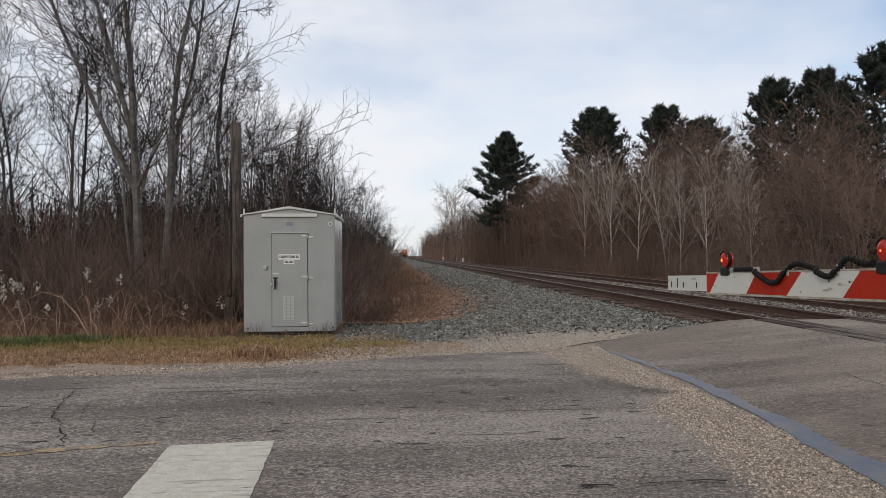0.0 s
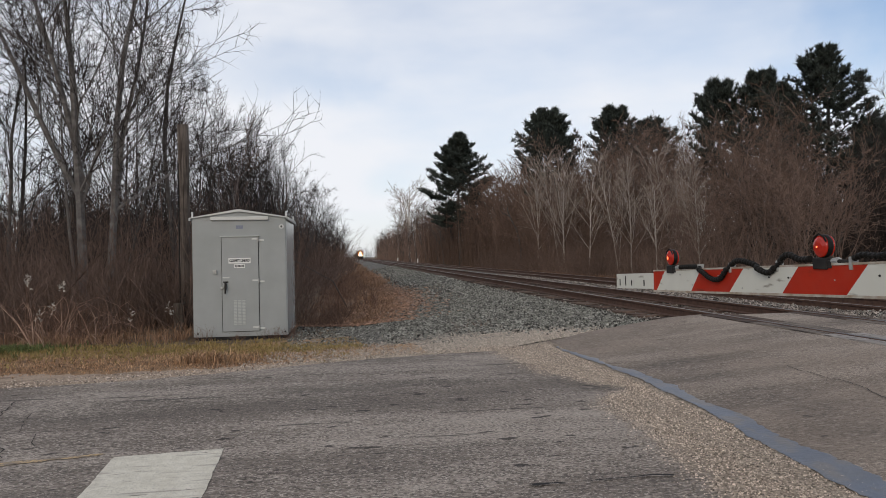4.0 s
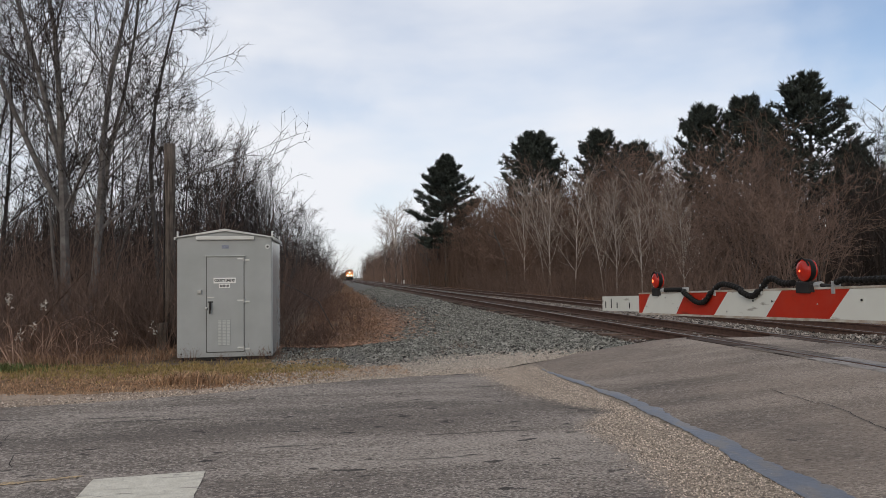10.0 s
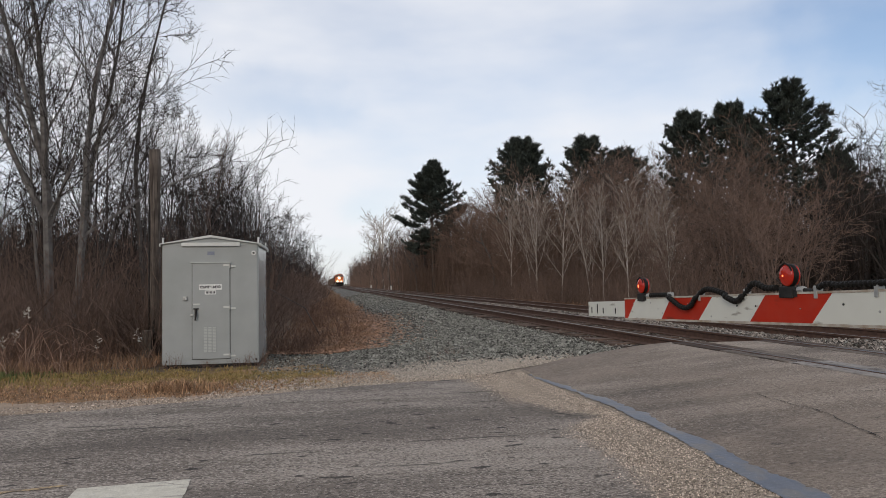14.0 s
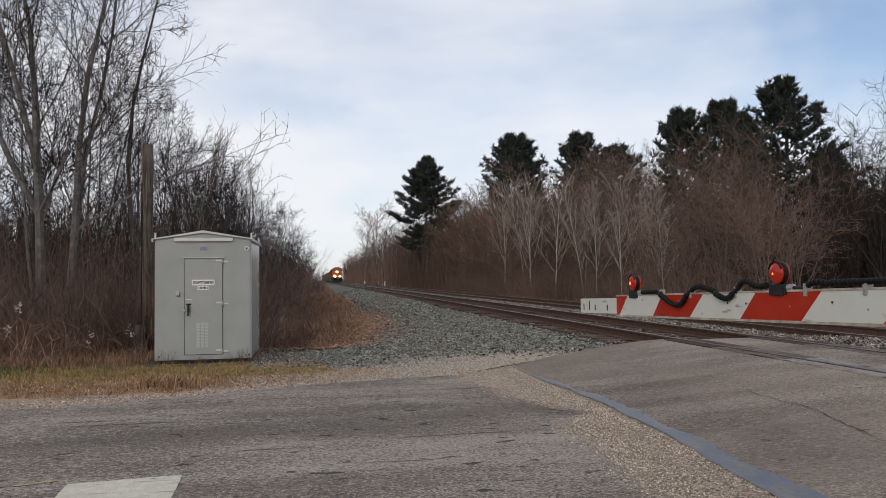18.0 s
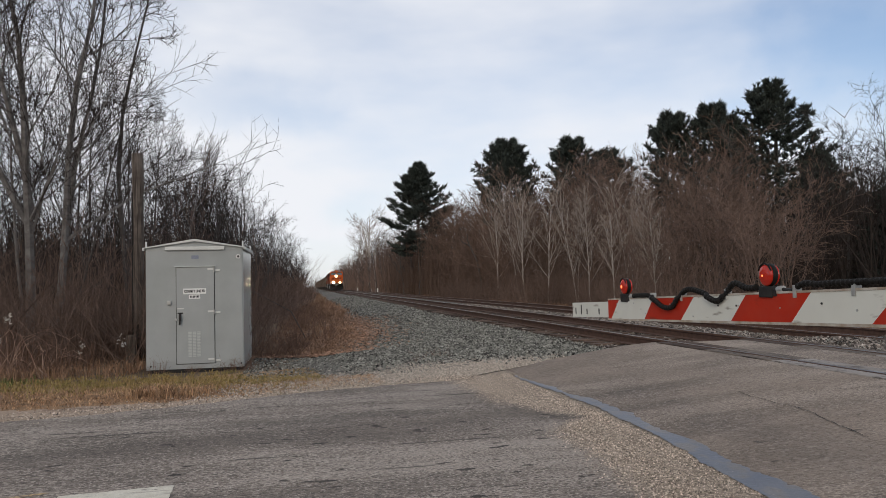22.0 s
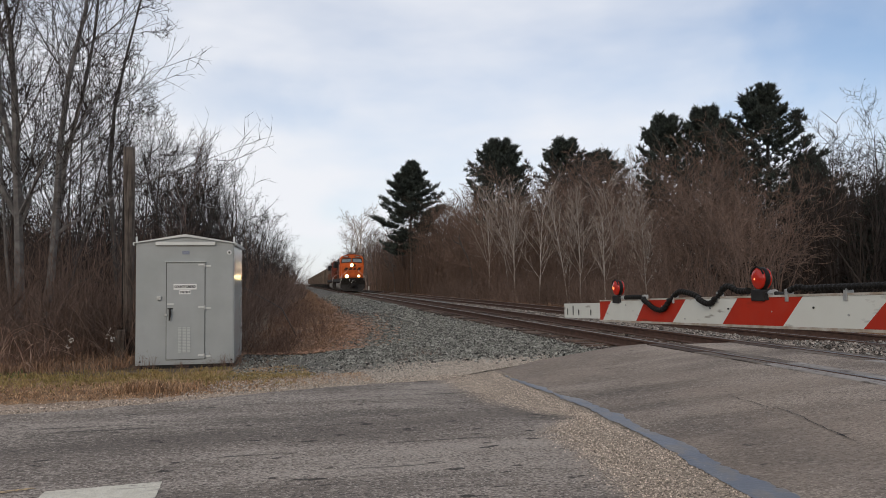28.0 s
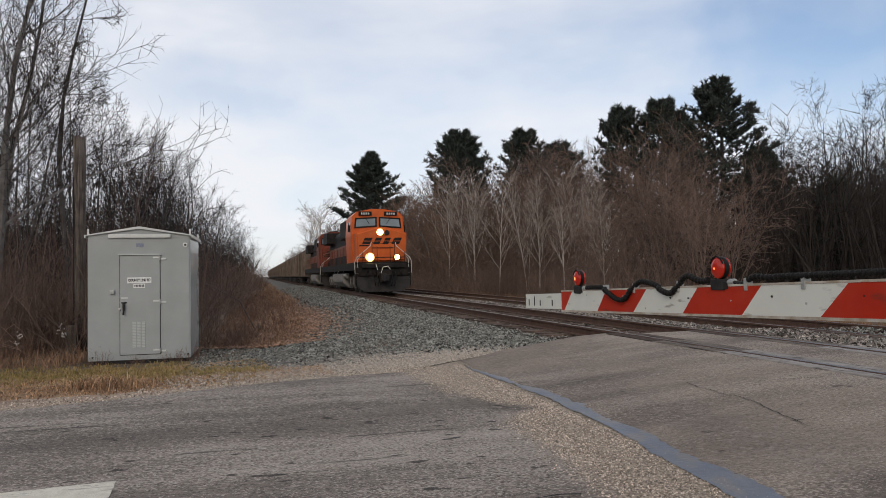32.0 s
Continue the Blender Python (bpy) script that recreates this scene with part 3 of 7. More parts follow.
def bed_z(x):
    """The ballast bed across the two tracks."""
    return along(((-9, -0.62), (1.4, -0.60), (2.8, -0.50), (5.0, -0.225), (5.6, -0.22), (7.9, -0.21), (8.3, -0.13), (9.4, -0.18), (9.9, -0.30), (12.3, -0.31), (13.6, -0.62), (20, -0.62)), x)


def land_z(x, y):
    """Open ground: falls gently from the road to the woods on both sides of the line."""
    flat = -0.34 - 0.24 * smooth_step(9, 17, abs(y)) - 0.12 * smooth_step(17, 60, abs(y))
    rough = 0.05 * noise.noise((x * 0.35, y * 0.35, 0.3)) * smooth_step(10.5, 14, y)
    z = flat + rough
    near = 1 - smooth_step(0.3, 3.0, y - along(ROAD_EDGE, x))
    near *= smooth_step(ROAD_NEAR - 4, ROAD_NEAR - 0.3, y)
    return z * (1 - near) + (road_z(x, y) - 0.035) * near


def land():
    xs = [-2500, -1200, -600, -320, -200, -140, -100, -75, -58] + [-48 + i * 1.6 for i in range(14)] + [-25 + 0.5 * i for i in range(94)]
    xs += [22 + 2 * i for i in range(15)] + [56, 70, 90, 120, 180, 300, 600, 1200, 2500]
    ys = [-2500, -1000, -400, -150, -70, -35, -18, -10, -6, -4, -2.6, -1] + [0.5 + 1.5 * i for i in range(5)] + [8 + 0.4 * i for i in range(46)]
    ys += [26.5 + 1.6 * i for i in range(14)] + [50 + 6 * i for i in range(16)] + [160, 200, 260, 350, 500, 800, 1400, 2500]
    verts, faces = [], []
    for y in ys:
        for x in xs:
            z = land_z(x, y)
            if 1.0 < x < 14.5:      # under the ballast and the crossing
                z = min(z, bed_z(x) - 0.12) if y > along(ROAD_EDGE, x) - 0.4 or y < ROAD_NEAR else min(z, road_z(x, y) - 0.06)
            elif ROAD_NEAR < y < along(ROAD_EDGE, x):
                z = road_z(x, y) - 0.05
            verts.append((x, y, z))
    w = len(xs)
    for j in range(len(ys) - 1):
        for i in range(w - 1):
            a = j * w + i
            faces.append((a, a + 1, a + w + 1, a + w))
    return py_part("ground", verts, faces, EARTH, None, smooth=True)


tagged(land(), "brown earth and leaf litter of the wayside", "ground", kind="structure")


def sheet(name, xs, rows, zf, mat, lift=0.0):
    """A paved or gravelled sheet: for each x, rows(x) gives the y values across."""
    verts, faces, n = [], [], None
    for x in xs:
        r = rows(x)
        n = len(r)
        verts += [(x, y, zf(x, y) + lift) for y in r]
    for i in range(len(xs) - 1):
        for j in range(n - 1):
            a = i * n + j
            faces.append((a, a + n, a + n + 1, a + 1))
    return py_part(name, verts, faces, mat, None, smooth=True)


def span(a, b, n):
    return [a + (b - a) * i / n for i in range(n + 1)]


def ragged(x, amount=0.12):
    return amount * (noise.noise((x * 0.9, 3.1, 0)) + 0.6 * noise.noise((x * 3.3, 7.7, 0)))


def road_rows(x):
    far = along(ROAD_EDGE, x) + ragged(x)
    return [ROAD_NEAR] + span(0, far - 0.3, 10) + [far]


tagged(sheet("road", [-70, -50, -35, -25] + span(-20, 2.94, 80), road_rows, road_z, ASPHALT),
       "worn grey asphalt road with faded markings", "road", kind="structure")
tagged(sheet("crossing_apron", span(2.9, 5.78, 14), road_rows, road_z, APRON, 0.004), "brown-grey asphalt ramp up to the rails", "road", kind="structure")
tagged(sheet("crossing_apron", span(11.72, 16, 8) + [22, 40, 80], road_rows, road_z, APRON, 0.004), "brown-grey asphalt road beyond the tracks", "road", kind="structure")


def verge_rows(x):
    e = along(ROAD_EDGE, x) + ragged(x)
    return [e - 0.25] + [e + 0.45 * i for i in range(1, 10)] + [e + 5.2 + 0.5 * noise.noise((x * 0.5, 1, 1))]


tagged(sheet("verge", [-70, -45, -30] + span(-22, 2.2, 70), verge_rows, lambda x, y: land_z(x, y) + 0.012, VERGE),
       "strip of dry trodden grass beside the road", "verge", kind="structure")


SHOULDER = ((-14, 1.5), (-6, 1.4), (-4.2, 1.2), (-3.4, 1.05), (-2.6, 0.85), (-1.8, 0.65), (-0.6, 0.34), (0.6, 0.3), (2.2, 0.3))   # width of the bare gravel beside the asphalt


def shoulder_rows(x):
    e = along(ROAD_EDGE, x) + ragged(x)
    w = along(SHOULDER, x) * (1 + 0.35 * noise.noise((x * 1.1, 2.0, 4.0)) + 0.3 * noise.noise((x * 4.0, 2.0, 4.0)))
    return [e - 0.05] + [e + w * i / 4 for i in range(1, 5)]


tagged(sheet("gravel_shoulder", span(-22, 2.0, 200), shoulder_rows, lambda x, y: land_z(x, y) + 0.018, SHOULDERGRAVEL),
       "bare tan gravel between the asphalt and the grass", "verge", kind="structure")


# ---- railway ----
def rail_mesh(length):
    prof = [(-0.07, -0.17), (0.07, -0.17), (0.07, -0.155), (0.012, -0.135), (0.012, -0.045), (0.036, -0.032), (0.036, -0.006),
            (0.028, 0.0), (-0.028, 0.0), (-0.036, -0.006), (-0.036, -0.032), (-0.012, -0.045), (-0.012, -0.135), (-0.07, -0.155)]
    bm = prism(bmesh.new(), prof, "y", 0, length)
    return bm


def railway(center, lift, name, label):
    track = empty(name, pose(center, 0, lift), label, "railway track", "railway tracks", "structure")
    for side in (-0.7525, 0.7525):
        r = part("rail", rail_mesh(1120), RAIL, track)
        r.location = (side, -220, 0)
        h = part("rail_head", boxes((-0.029, 0.029, -220, 900, -0.004, 0.003)), RAILTOP, r, "polished steel running surface")
        h.location = (0, 220, 0)
    return track


track_a = railway(TRACK_1, 0, "railway_track", "rusty single railway track on timber sleepers in grey ballast")
track_b = railway(TRACK_2, TRACK_2_Z, "railway_track", "second rusty railway track behind the first")


TOE = ((9, 1.2), (12, 0.7), (14, 0.1), (16.5, -0.3), (18, 0.5), (22, 1.4), (32, 2.3), (64, 3.0), (200, 3.2))   # left edge of the stones: y, x


def ballast():
    xs = [0.9, 1.4, 2.0, 2.8, 3.4, 4.0, 4.6, 5.1, 5.6, 6.2, 7.0, 7.8, 8.3, 8.9, 9.3, 10, 11, 12, 12.5, 13.1, 13.8, 14.6]
    ys = [8.6 + 0.35 * i for i in range(50)] + [27 + 2 * i for i in range(25)] + [80 + 12 * i for i in range(12)] + [260, 400, 700, 900]
    verts, faces = [], []
    for y in ys:
        toe = along(TOE, y)
        for x in xs:
            xx = x
            z = bed_z(x) + 0.035 * noise.noise((x * 1.3, y * 1.3, 5))
            if x < 5:
                s = (x - 0.9) / 4.1
                xx = toe - 0.6 + (5 - toe + 0.6) * s
                z = land_z(xx, y) * (1 - s) ** 1.2 + bed_z(5) * (1 - (1 - s) ** 1.2) + 0.03 * noise.noise((xx * 2, y * 2, 5)) - 0.03 * (1 - s)
            if y < along(ROAD_EDGE, xx) + 0.3:
                z = min(z, road_z(xx, y) - 0.045)
            verts.append((xx, y, z))
    w = len(xs)
    for j in range(len(ys) - 1):
        for i in range(w - 1):
            a = j * w + i
            faces.append((a, a + 1, a + w + 1, a + w))
    return py_part("ballast_bed", verts, faces, STONEBED, None, smooth=True)


tagged(ballast(), "grey crushed-stone ballast bed sloping down to the verge", "ballast", kind="structure")
tagged(py_part("ballast_bed", [(1.2, -220, -0.7), (5.2, -220, -0.215), (12.3, -220, -0.3), (14.4, -220, -0.7), (1.2, -2.4, -0.7), (5.2, -2.4, -0.215), (12.3, -2.4, -0.3), (14.4, -2.4, -0.7)],
               [(0, 1, 5, 4), (1, 2, 6, 5), (2, 3, 7, 6)], STONEBED), "grey ballast bed behind the crossing", "ballast", kind="structure")


def ties(track, x, lift):
    proto = bpy.data.meshes.new("tie")
    bm = boxes((-1.3, 1.3, -0.115, 0.115, -0.33, -0.172), bevel=0.012)
    bm.to_mesh(proto)
    bm.free()
    proto.materials.append(TIE)
    rnd = random.Random(int(x * 10))
    y = 12.2
    while y < 82:
        t = new("tie", proto)
        t.parent = track
        t.matrix_basis = pose(rnd.uniform(-0.06, 0.06), y, rnd.uniform(-0.012, 0.008), 0, rnd.uniform(-0.4, 0.4), rnd.uniform(-1.2, 1.2))
        y += 0.52 + rnd.uniform(-0.03, 0.03)
    verts, faces = [], []
    while y < 420:
        b = len(verts)
        verts += [(sx * 1.3, y + sy * 0.115, z) for z in (-0.33, -0.172) for sx, sy in ((-1, -1), (1, -1), (1, 1), (-1, 1))]
        faces += [(b + 4, b + 5, b + 6, b + 7), (b, b + 1, b + 5, b + 4), (b + 1, b + 2, b + 6, b + 5), (b + 3, b, b + 4, b + 7)]
        y += 0.53
    tagged(py_part("far_ties", verts, faces, TIE, track), kind="stuff")


# asphalt and planks between the rails of the crossing
def crossing():
    def filling(x0, x1, zf, y1):
        return sheet("crossing_panel", span(x0, x1, 4), lambda x: [ROAD_NEAR] + span(0, y1, 8), lambda x, y: zf, APRON)
    tagged(filling(TRACK_1 - 0.66, TRACK_1 + 0.70, -0.012, 11.6), "asphalt filling between the rails of the crossing", "road", kind="structure")
    tagged(filling(TRACK_1 + 0.81, TRACK_2 - 0.81, -0.05, 7.8), "asphalt strip between the two tracks", "road", kind="structure")
    tagged(filling(TRACK_2 - 0.66, TRACK_2 + 0.70, -0.112, 7.3), "asphalt filling between the rails of the second track", "road", kind="structure")
    for x, z in ((TRACK_1 - 1.015, 0), (TRACK_1 - 0.66, 0), (TRACK_1 + 0.47, 0), (TRACK_1 + 0.81, 0), (TRACK_2 - 1.015, -0.1)):
        for a, b, mat, label in ((-2.5, 1.0, PALEPLANK, "pale worn plank along the rail"), (1.02, 4.6, PALEPLANK, "pale worn plank along the rail"), (4.62, 8.6, PALEPLANK, "pale worn plank along the rail"),
                                 (8.62, 10.2, PLANK, "grey weathered timber plank along the rail"), (10.22, 11.7, TIE, "dark weathered timber plank along the rail")):
            bm = box(bmesh.new(), x, x + 0.21, a, b, z - 0.14, z - 0.004, bevel=0.012)
            tagged(link_mesh("crossing_plank", bm, mat), label, "crossing plank", "crossing planks")


crossing()


# ---- markings, seam and cracks on the road ----
def ground_patch(name, outline, mat, lift, label, category, rough=0.005):
    """A thin skin on the road with a ragged outline."""
    rnd = random.Random(len(outline) + int(outline[0][0] * 100))
    pts = []
    for i, p in enumerate(outline):
        q = outline[(i + 1) % len(outline)]
        n = max(1, int(math.dist(p, q) / 0.07))
        for s in range(n):
            f = s / n
            pts.append((p[0] + (q[0] - p[0]) * f + rnd.uniform(-rough, rough), p[1] + (q[1] - p[1]) * f + rnd.uniform(-rough, rough)))
    bm = bmesh.new()
    fc = bm.faces.new([bm.verts.new((x, y, road_z(x, y) + lift)) for x, y in pts])
    fc.normal_update()
    if fc.normal.z < 0:
        fc.normal_flip()
    bmesh.ops.triangulate(bm, faces=[fc])
    return tagged(link_mesh(name, bm, mat), label, category, kind="structure")


ground_patch("stop_line", [(-1.61, 5.47), (-0.90, 5.545), (-0.72, 2.2), (-1.37, 2.15)], PAINT_W, 0.005, "scuffed white painted stop bar across one lane", "road marking")
def faded_line(x0, x1, y0, y1, n, seed):
    """What is left of a painted line: slivers of colour along it."""
    rnd = random.Random(seed)
    line = None
    for i in range(n):
        f = (i + rnd.random()) / n
        x, y = x0 + (x1 - x0) * f, y0 + (y1 - y0) * f + rnd.gauss(0, 0.022)
        w, h = rnd.uniform(0.06, 0.2) * (1.2 - 0.5 * f), rnd.uniform(0.014, 0.04) * (1.3 - 0.6 * f)
        tilt = (y1 - y0) / (x1 - x0)
        pts = []
        for k in range(10):
            a = 2 * math.pi * k / 10
            dx, dy = w * math.cos(a) * rnd.uniform(0.7, 1.15), h * math.sin(a) * rnd.uniform(0.6, 1.2)
            pts.append((x + dx, y + dy + tilt * dx))
        bm = bmesh.new()
        bm.faces.new([bm.verts.new((px, py, road_z(px, py) + 0.004 + 0.0002 * (i % 5))) for px, py in pts])
        if line is None:
            line = empty("centre_line", Matrix.Identity(4), "worn yellow centre line, mostly rubbed away", "road marking", kind="structure")
        part("paint_sliver", bm, PAINT_Y, line)


faded_line(-2.95, -1.75, 5.28, 5.58, 26, 5)
faded_line(-9.0, -3.1, 4.7, 5.24, 44, 6)


def strip(name, centre, mat, lift, label, category, seed):
    """A band down the road: centre gives (y, x of its left edge, x of its right edge)."""
    left, right = [(y, a) for y, a, b in centre], [(y, b) for y, a, b in centre]
    bm = bmesh.new()
    prev = None
    ys = span(centre[0][0], centre[-1][0], 260)
    for y in ys:
        a = along(left, y) + 0.04 * noise.noise((y * 1.7, seed, 0)) + 0.035 * noise.noise((y * 6, seed, 2)) + 0.02 * noise.noise((y * 19, seed, 2))
        b = along(right, y) + 0.06 * noise.noise((y * 1.5, seed + 5, 0)) + 0.05 * noise.noise((y * 5, seed, 4)) + 0.03 * noise.noise((y * 17, seed, 4)) - 0.03
        row = [bm.verts.new((x, y, road_z(x, y) + lift)) for x in (a, a + (b - a) / 3, a + (b - a) * 2 / 3, max(b, a + 0.02))]
        if prev:
            for i in range(3):
                bm.faces.new((prev[i], prev[i + 1], row[i + 1], row[i]))
        prev = row
    return tagged(link_mesh(name, bm, mat), label, category, kind="structure")


strip("tar_seam", ((0.5, 2.5, 2.95), (4.4, 2.68, 2.95), (5.3, 2.78, 3.0), (5.9, 2.84, 3.01), (6.5, 2.87, 3.04), (7.1, 2.88, 3.07), (7.8, 2.90, 3.07), (8.4, 2.88, 3.0), (9.1, 2.83, 2.95), (9.9, 2.80, 2.87), (10.2, 2.83, 2.85)), TAR, 0.008,
      "damp grey tar seam, tinted with reflected sky blue, where the crossing asphalt begins", "tar seam", 2)


def crack(points, width, seed, stray=0.018):
    rnd = random.Random(seed)
    pts = [points[0]]
    for p, q in zip(points, points[1:]):
        n = max(2, int(math.dist(p, q) / 0.09))
        for s in range(1, n + 1):
            f = s / n
            pts.append((p[0] + (q[0] - p[0]) * f + rnd.uniform(-stray, stray), p[1] + (q[1] - p[1]) * f + rnd.uniform(-stray, stray)))
    bm = bmesh.new()
    prev = None
    for i, (x, y) in enumerate(pts):
        d = Vector(pts[min(i + 1, len(pts) - 1)]) - Vector(pts[max(i - 1, 0)])
        d = Vector((-d.y, d.x)).normalized() * width * rnd.uniform(0.3, 1)
        row = [bm.verts.new((x + s * d.x, y + s * d.y, road_z(x, y) + 0.012)) for s in (-1, 1)]
        if prev:
            bm.faces.new((prev[0], prev[1], row[1], row[0]))
        prev = row
    return tagged(link_mesh("road_crack", bm, CRACK), "dark crack in the worn asphalt", "crack", kind="structure")


# ---- signal hut ----
def signal_hut():
    X0, X1, Y0, Y1, Z0, Z1 = -3.085, -1.255, 15.36, 17.45, -0.485, 1.89
    cx = (X0 + X1) / 2
    hut = empty("signal_hut", pose(cx, Y0, Z0), "grey metal railway signal hut with a gabled roof", "signal hut")
    w, h, d = X1 - X0, Z1 - Z0, Y1 - Y0
    part("skirt", boxes((-w / 2 + 0.03, w / 2 - 0.03, 0.03, d - 0.03, -0.12, 0.03)), DARKM, hut)
    body = bmesh.new()
    prism(body, [(-w / 2, 0), (w / 2, 0), (w / 2, h), (0, h + 0.155), (-w / 2, h)], "y", 0, d)
    bmesh.ops.bevel(body, geom=[e for e in body.edges if abs(e.verts[0].co.x - e.verts[1].co.x) < 1e-4 and abs(e.verts[0].co.y - e.verts[1].co.y) < 1e-4], offset=0.012, segments=2, affect="EDGES")
    part("body", body, HUT, hut)
    # Thin sheet over the wall that holds the lightened side colour.
    part("side_panel", boxes((w / 2 + 0.001, w / 2 + 0.008, 0.03, d - 0.03, 0.02, h - 0.06)), SIDE, hut, "smooth side panel, its grey lightened for the sky light on it")
    for sx in (-1, 1):
        roof = bmesh.new()
        prism(roof, [(0, h + 0.165), (sx * (w / 2 + 0.05), h + 0.0), (sx * (w / 2 + 0.05), h - 0.055), (sx * (w / 2 + 0.025), h - 0.055), (sx * (w / 2 + 0.025), h - 0.012), (0, h + 0.118)], "y", -0.05, d + 0.05)
        part("roof", roof, HUTROOF, hut, "pale folded roof sheet")
        for yy in (0.03, d - 0.08):
            part("lifting_lug", boxes((sx * (w / 2 + 0.0) - 0.014, sx * (w / 2 + 0.0) + 0.014, yy, yy + 0.05, h - 0.02, h + 0.12), bevel=0.006), HUTROOF, hut)
    part("drip_rail", boxes((-0.55, 0.565, -0.05, 0.0, h - 0.055, h + 0.015), bevel=0.008), HUTROOF, hut, "pale vent hood under the gable")
    # door
    dx0, dx1, dz0, dz1 = -0.345, 0.365, 0.10, 1.985
    door = part("door", boxes((dx0, dx1, -0.022, 0.0, dz0, dz1), bevel=0.006), HUT, hut)
    gap = 0.011
    part("door_gap", boxes((dx0 - gap, dx0 - 0.001, -0.006, 0.001, dz0 - gap, dz1 + gap), (dx1 + 0.001, dx1 + gap, -0.006, 0.001, dz0 - gap, dz1 + gap),
                           (dx0, dx1, -0.006, 0.001, dz0 - gap, dz0 - 0.001)), DARKM, hut, "dark gap round the door")
    part("drip_edge", boxes((dx0 - 0.03, dx1 + 0.03, -0.045, 0.0, dz1 + 0.004, dz1 + 0.022)), LOUVRE, hut)
    for hz in (1.93, 1.10, 0.165):
        part("hinge", tubes(([(dx1 + 0.004, -0.034, hz - 0.045), (dx1 + 0.004, -0.034, hz + 0.045)], 0.016)), GALV, door)
        part("hinge_leaf", boxes((dx1 - 0.12, dx1 - 0.002, -0.032, -0.02, hz - 0.005, hz + 0.028), (dx1 + 0.01, dx1 + 0.115, -0.02, 0.0, hz - 0.03, hz + 0.003), bevel=0.003), HUTROOF, door)
    handle = bmesh.new()
    box(handle, dx0 + 0.045, dx0 + 0.085, -0.05, -0.02, 0.93, 1.10, bevel=0.012)
    tube(handle, [(dx0 + 0.07, -0.055, 1.08), (dx0 + 0.075, -0.085, 1.02), (dx0 + 0.065, -0.08, 0.86)], 0.016)
    box(handle, dx0 + 0.02, dx0 + 0.12, -0.03, -0.018, 1.075, 1.10, bevel=0.003)
    part("handle", handle, DARKM, door, "dark lever handle")
    part("latch_plate", boxes((dx0 + 0.015, dx0 + 0.14, -0.03, -0.0225, 1.165, 1.19), bevel=0.003), HUTROOF, door)
    part("padlock", boxes((dx0 - 0.035, dx0 + 0.015, -0.045, -0.01, 0.94, 0.985), bevel=0.008), GALV, door)
    # louvre: three columns of slots
    vent = part("vent", boxes((-0.135, 0.11, -0.026, -0.0225, 0.225, 0.735), bevel=0.002), HUT, door, "pale louvred vent")
    for c in range(3):
        for r in range(17):
            x0 = -0.125 + c * 0.083
            z0 = 0.235 + r * 0.0292
            part("slat", boxes((x0, x0 + 0.062, -0.033, -0.0262, z0, z0 + 0.019)), LOUVRE, vent)
    # signs
    sign = part("sign", boxes((-0.215, 0.215, -0.028, -0.0225, 1.455, 1.565), bevel=0.002), SIGNW, door, "white plate with black capital letters")
    text = bpy.data.curves.new("lettering", "FONT")
    text.body, text.size, text.align_x, text.align_y, text.extrude = "COUNTY LINE RD", 0.066, "CENTER", "CENTER", 0.0008
    text.offset = 0.0035
    t = new("lettering", text)
    t.data.materials.append(INK)
    dg = bpy.context.evaluated_depsgraph_get()
    me = bpy.data.meshes.new_from_object(t.evaluated_get(dg))
    bpy.data.objects.remove(t)
    letters = new("lettering", me)
    letters.parent = sign
    wide = max(v.co.x for v in me.vertices) - min(v.co.x for v in me.vertices)
    letters.matrix_basis = pose(0, -0.0295, 1.51, 90) @ Matrix.Diagonal((0.395 / wide, 1.05, 1, 1))
    plate = part("sign", boxes((-0.108, 0.10, -0.028, -0.0225, 1.365, 1.445), bevel=0.002), SIGNW, door)
    part("number_bars", boxes(*[(-0.088 + i * 0.026, -0.088 + i * 0.026 + 0.017, -0.0295, -0.028, 1.383, 1.427) for i in range(7)]), INK, plate, "row of black marks")
    part("maker_plate", boxes((-0.06, 0.075, -0.008, 0.0, 2.145, 2.215), bevel=0.002), PLATE, hut, "small blue-grey plate")
    lampb = bmesh.new()
    disc(lampb, (0.83, 0.0, 2.18), (0, -1, 0), 0.042, 0.018)
    lamp = part("porthole", lampb, SIGNW, hut, "small round white-rimmed lens")
    part("lens", disc(bmesh.new(), (0.83, -0.0185, 2.18), (0, -1, 0), 0.024, 0.006), DARKM, lamp)
    part("junction_box", boxes((-0.52, -0.445, -0.05, 0.0, 1.255, 1.335), bevel=0.01), GALV, hut)
    for i, sx in enumerate((-0.83, 0.87)):
        part("bolt", disc(bmesh.new(), (sx, 0.0, 0.07), (0, -1, 0), 0.018, 0.012, 8), DARKM, hut)
    return hut


signal_hut()


# ---- crossing gate ----
GATE_X = 2.5


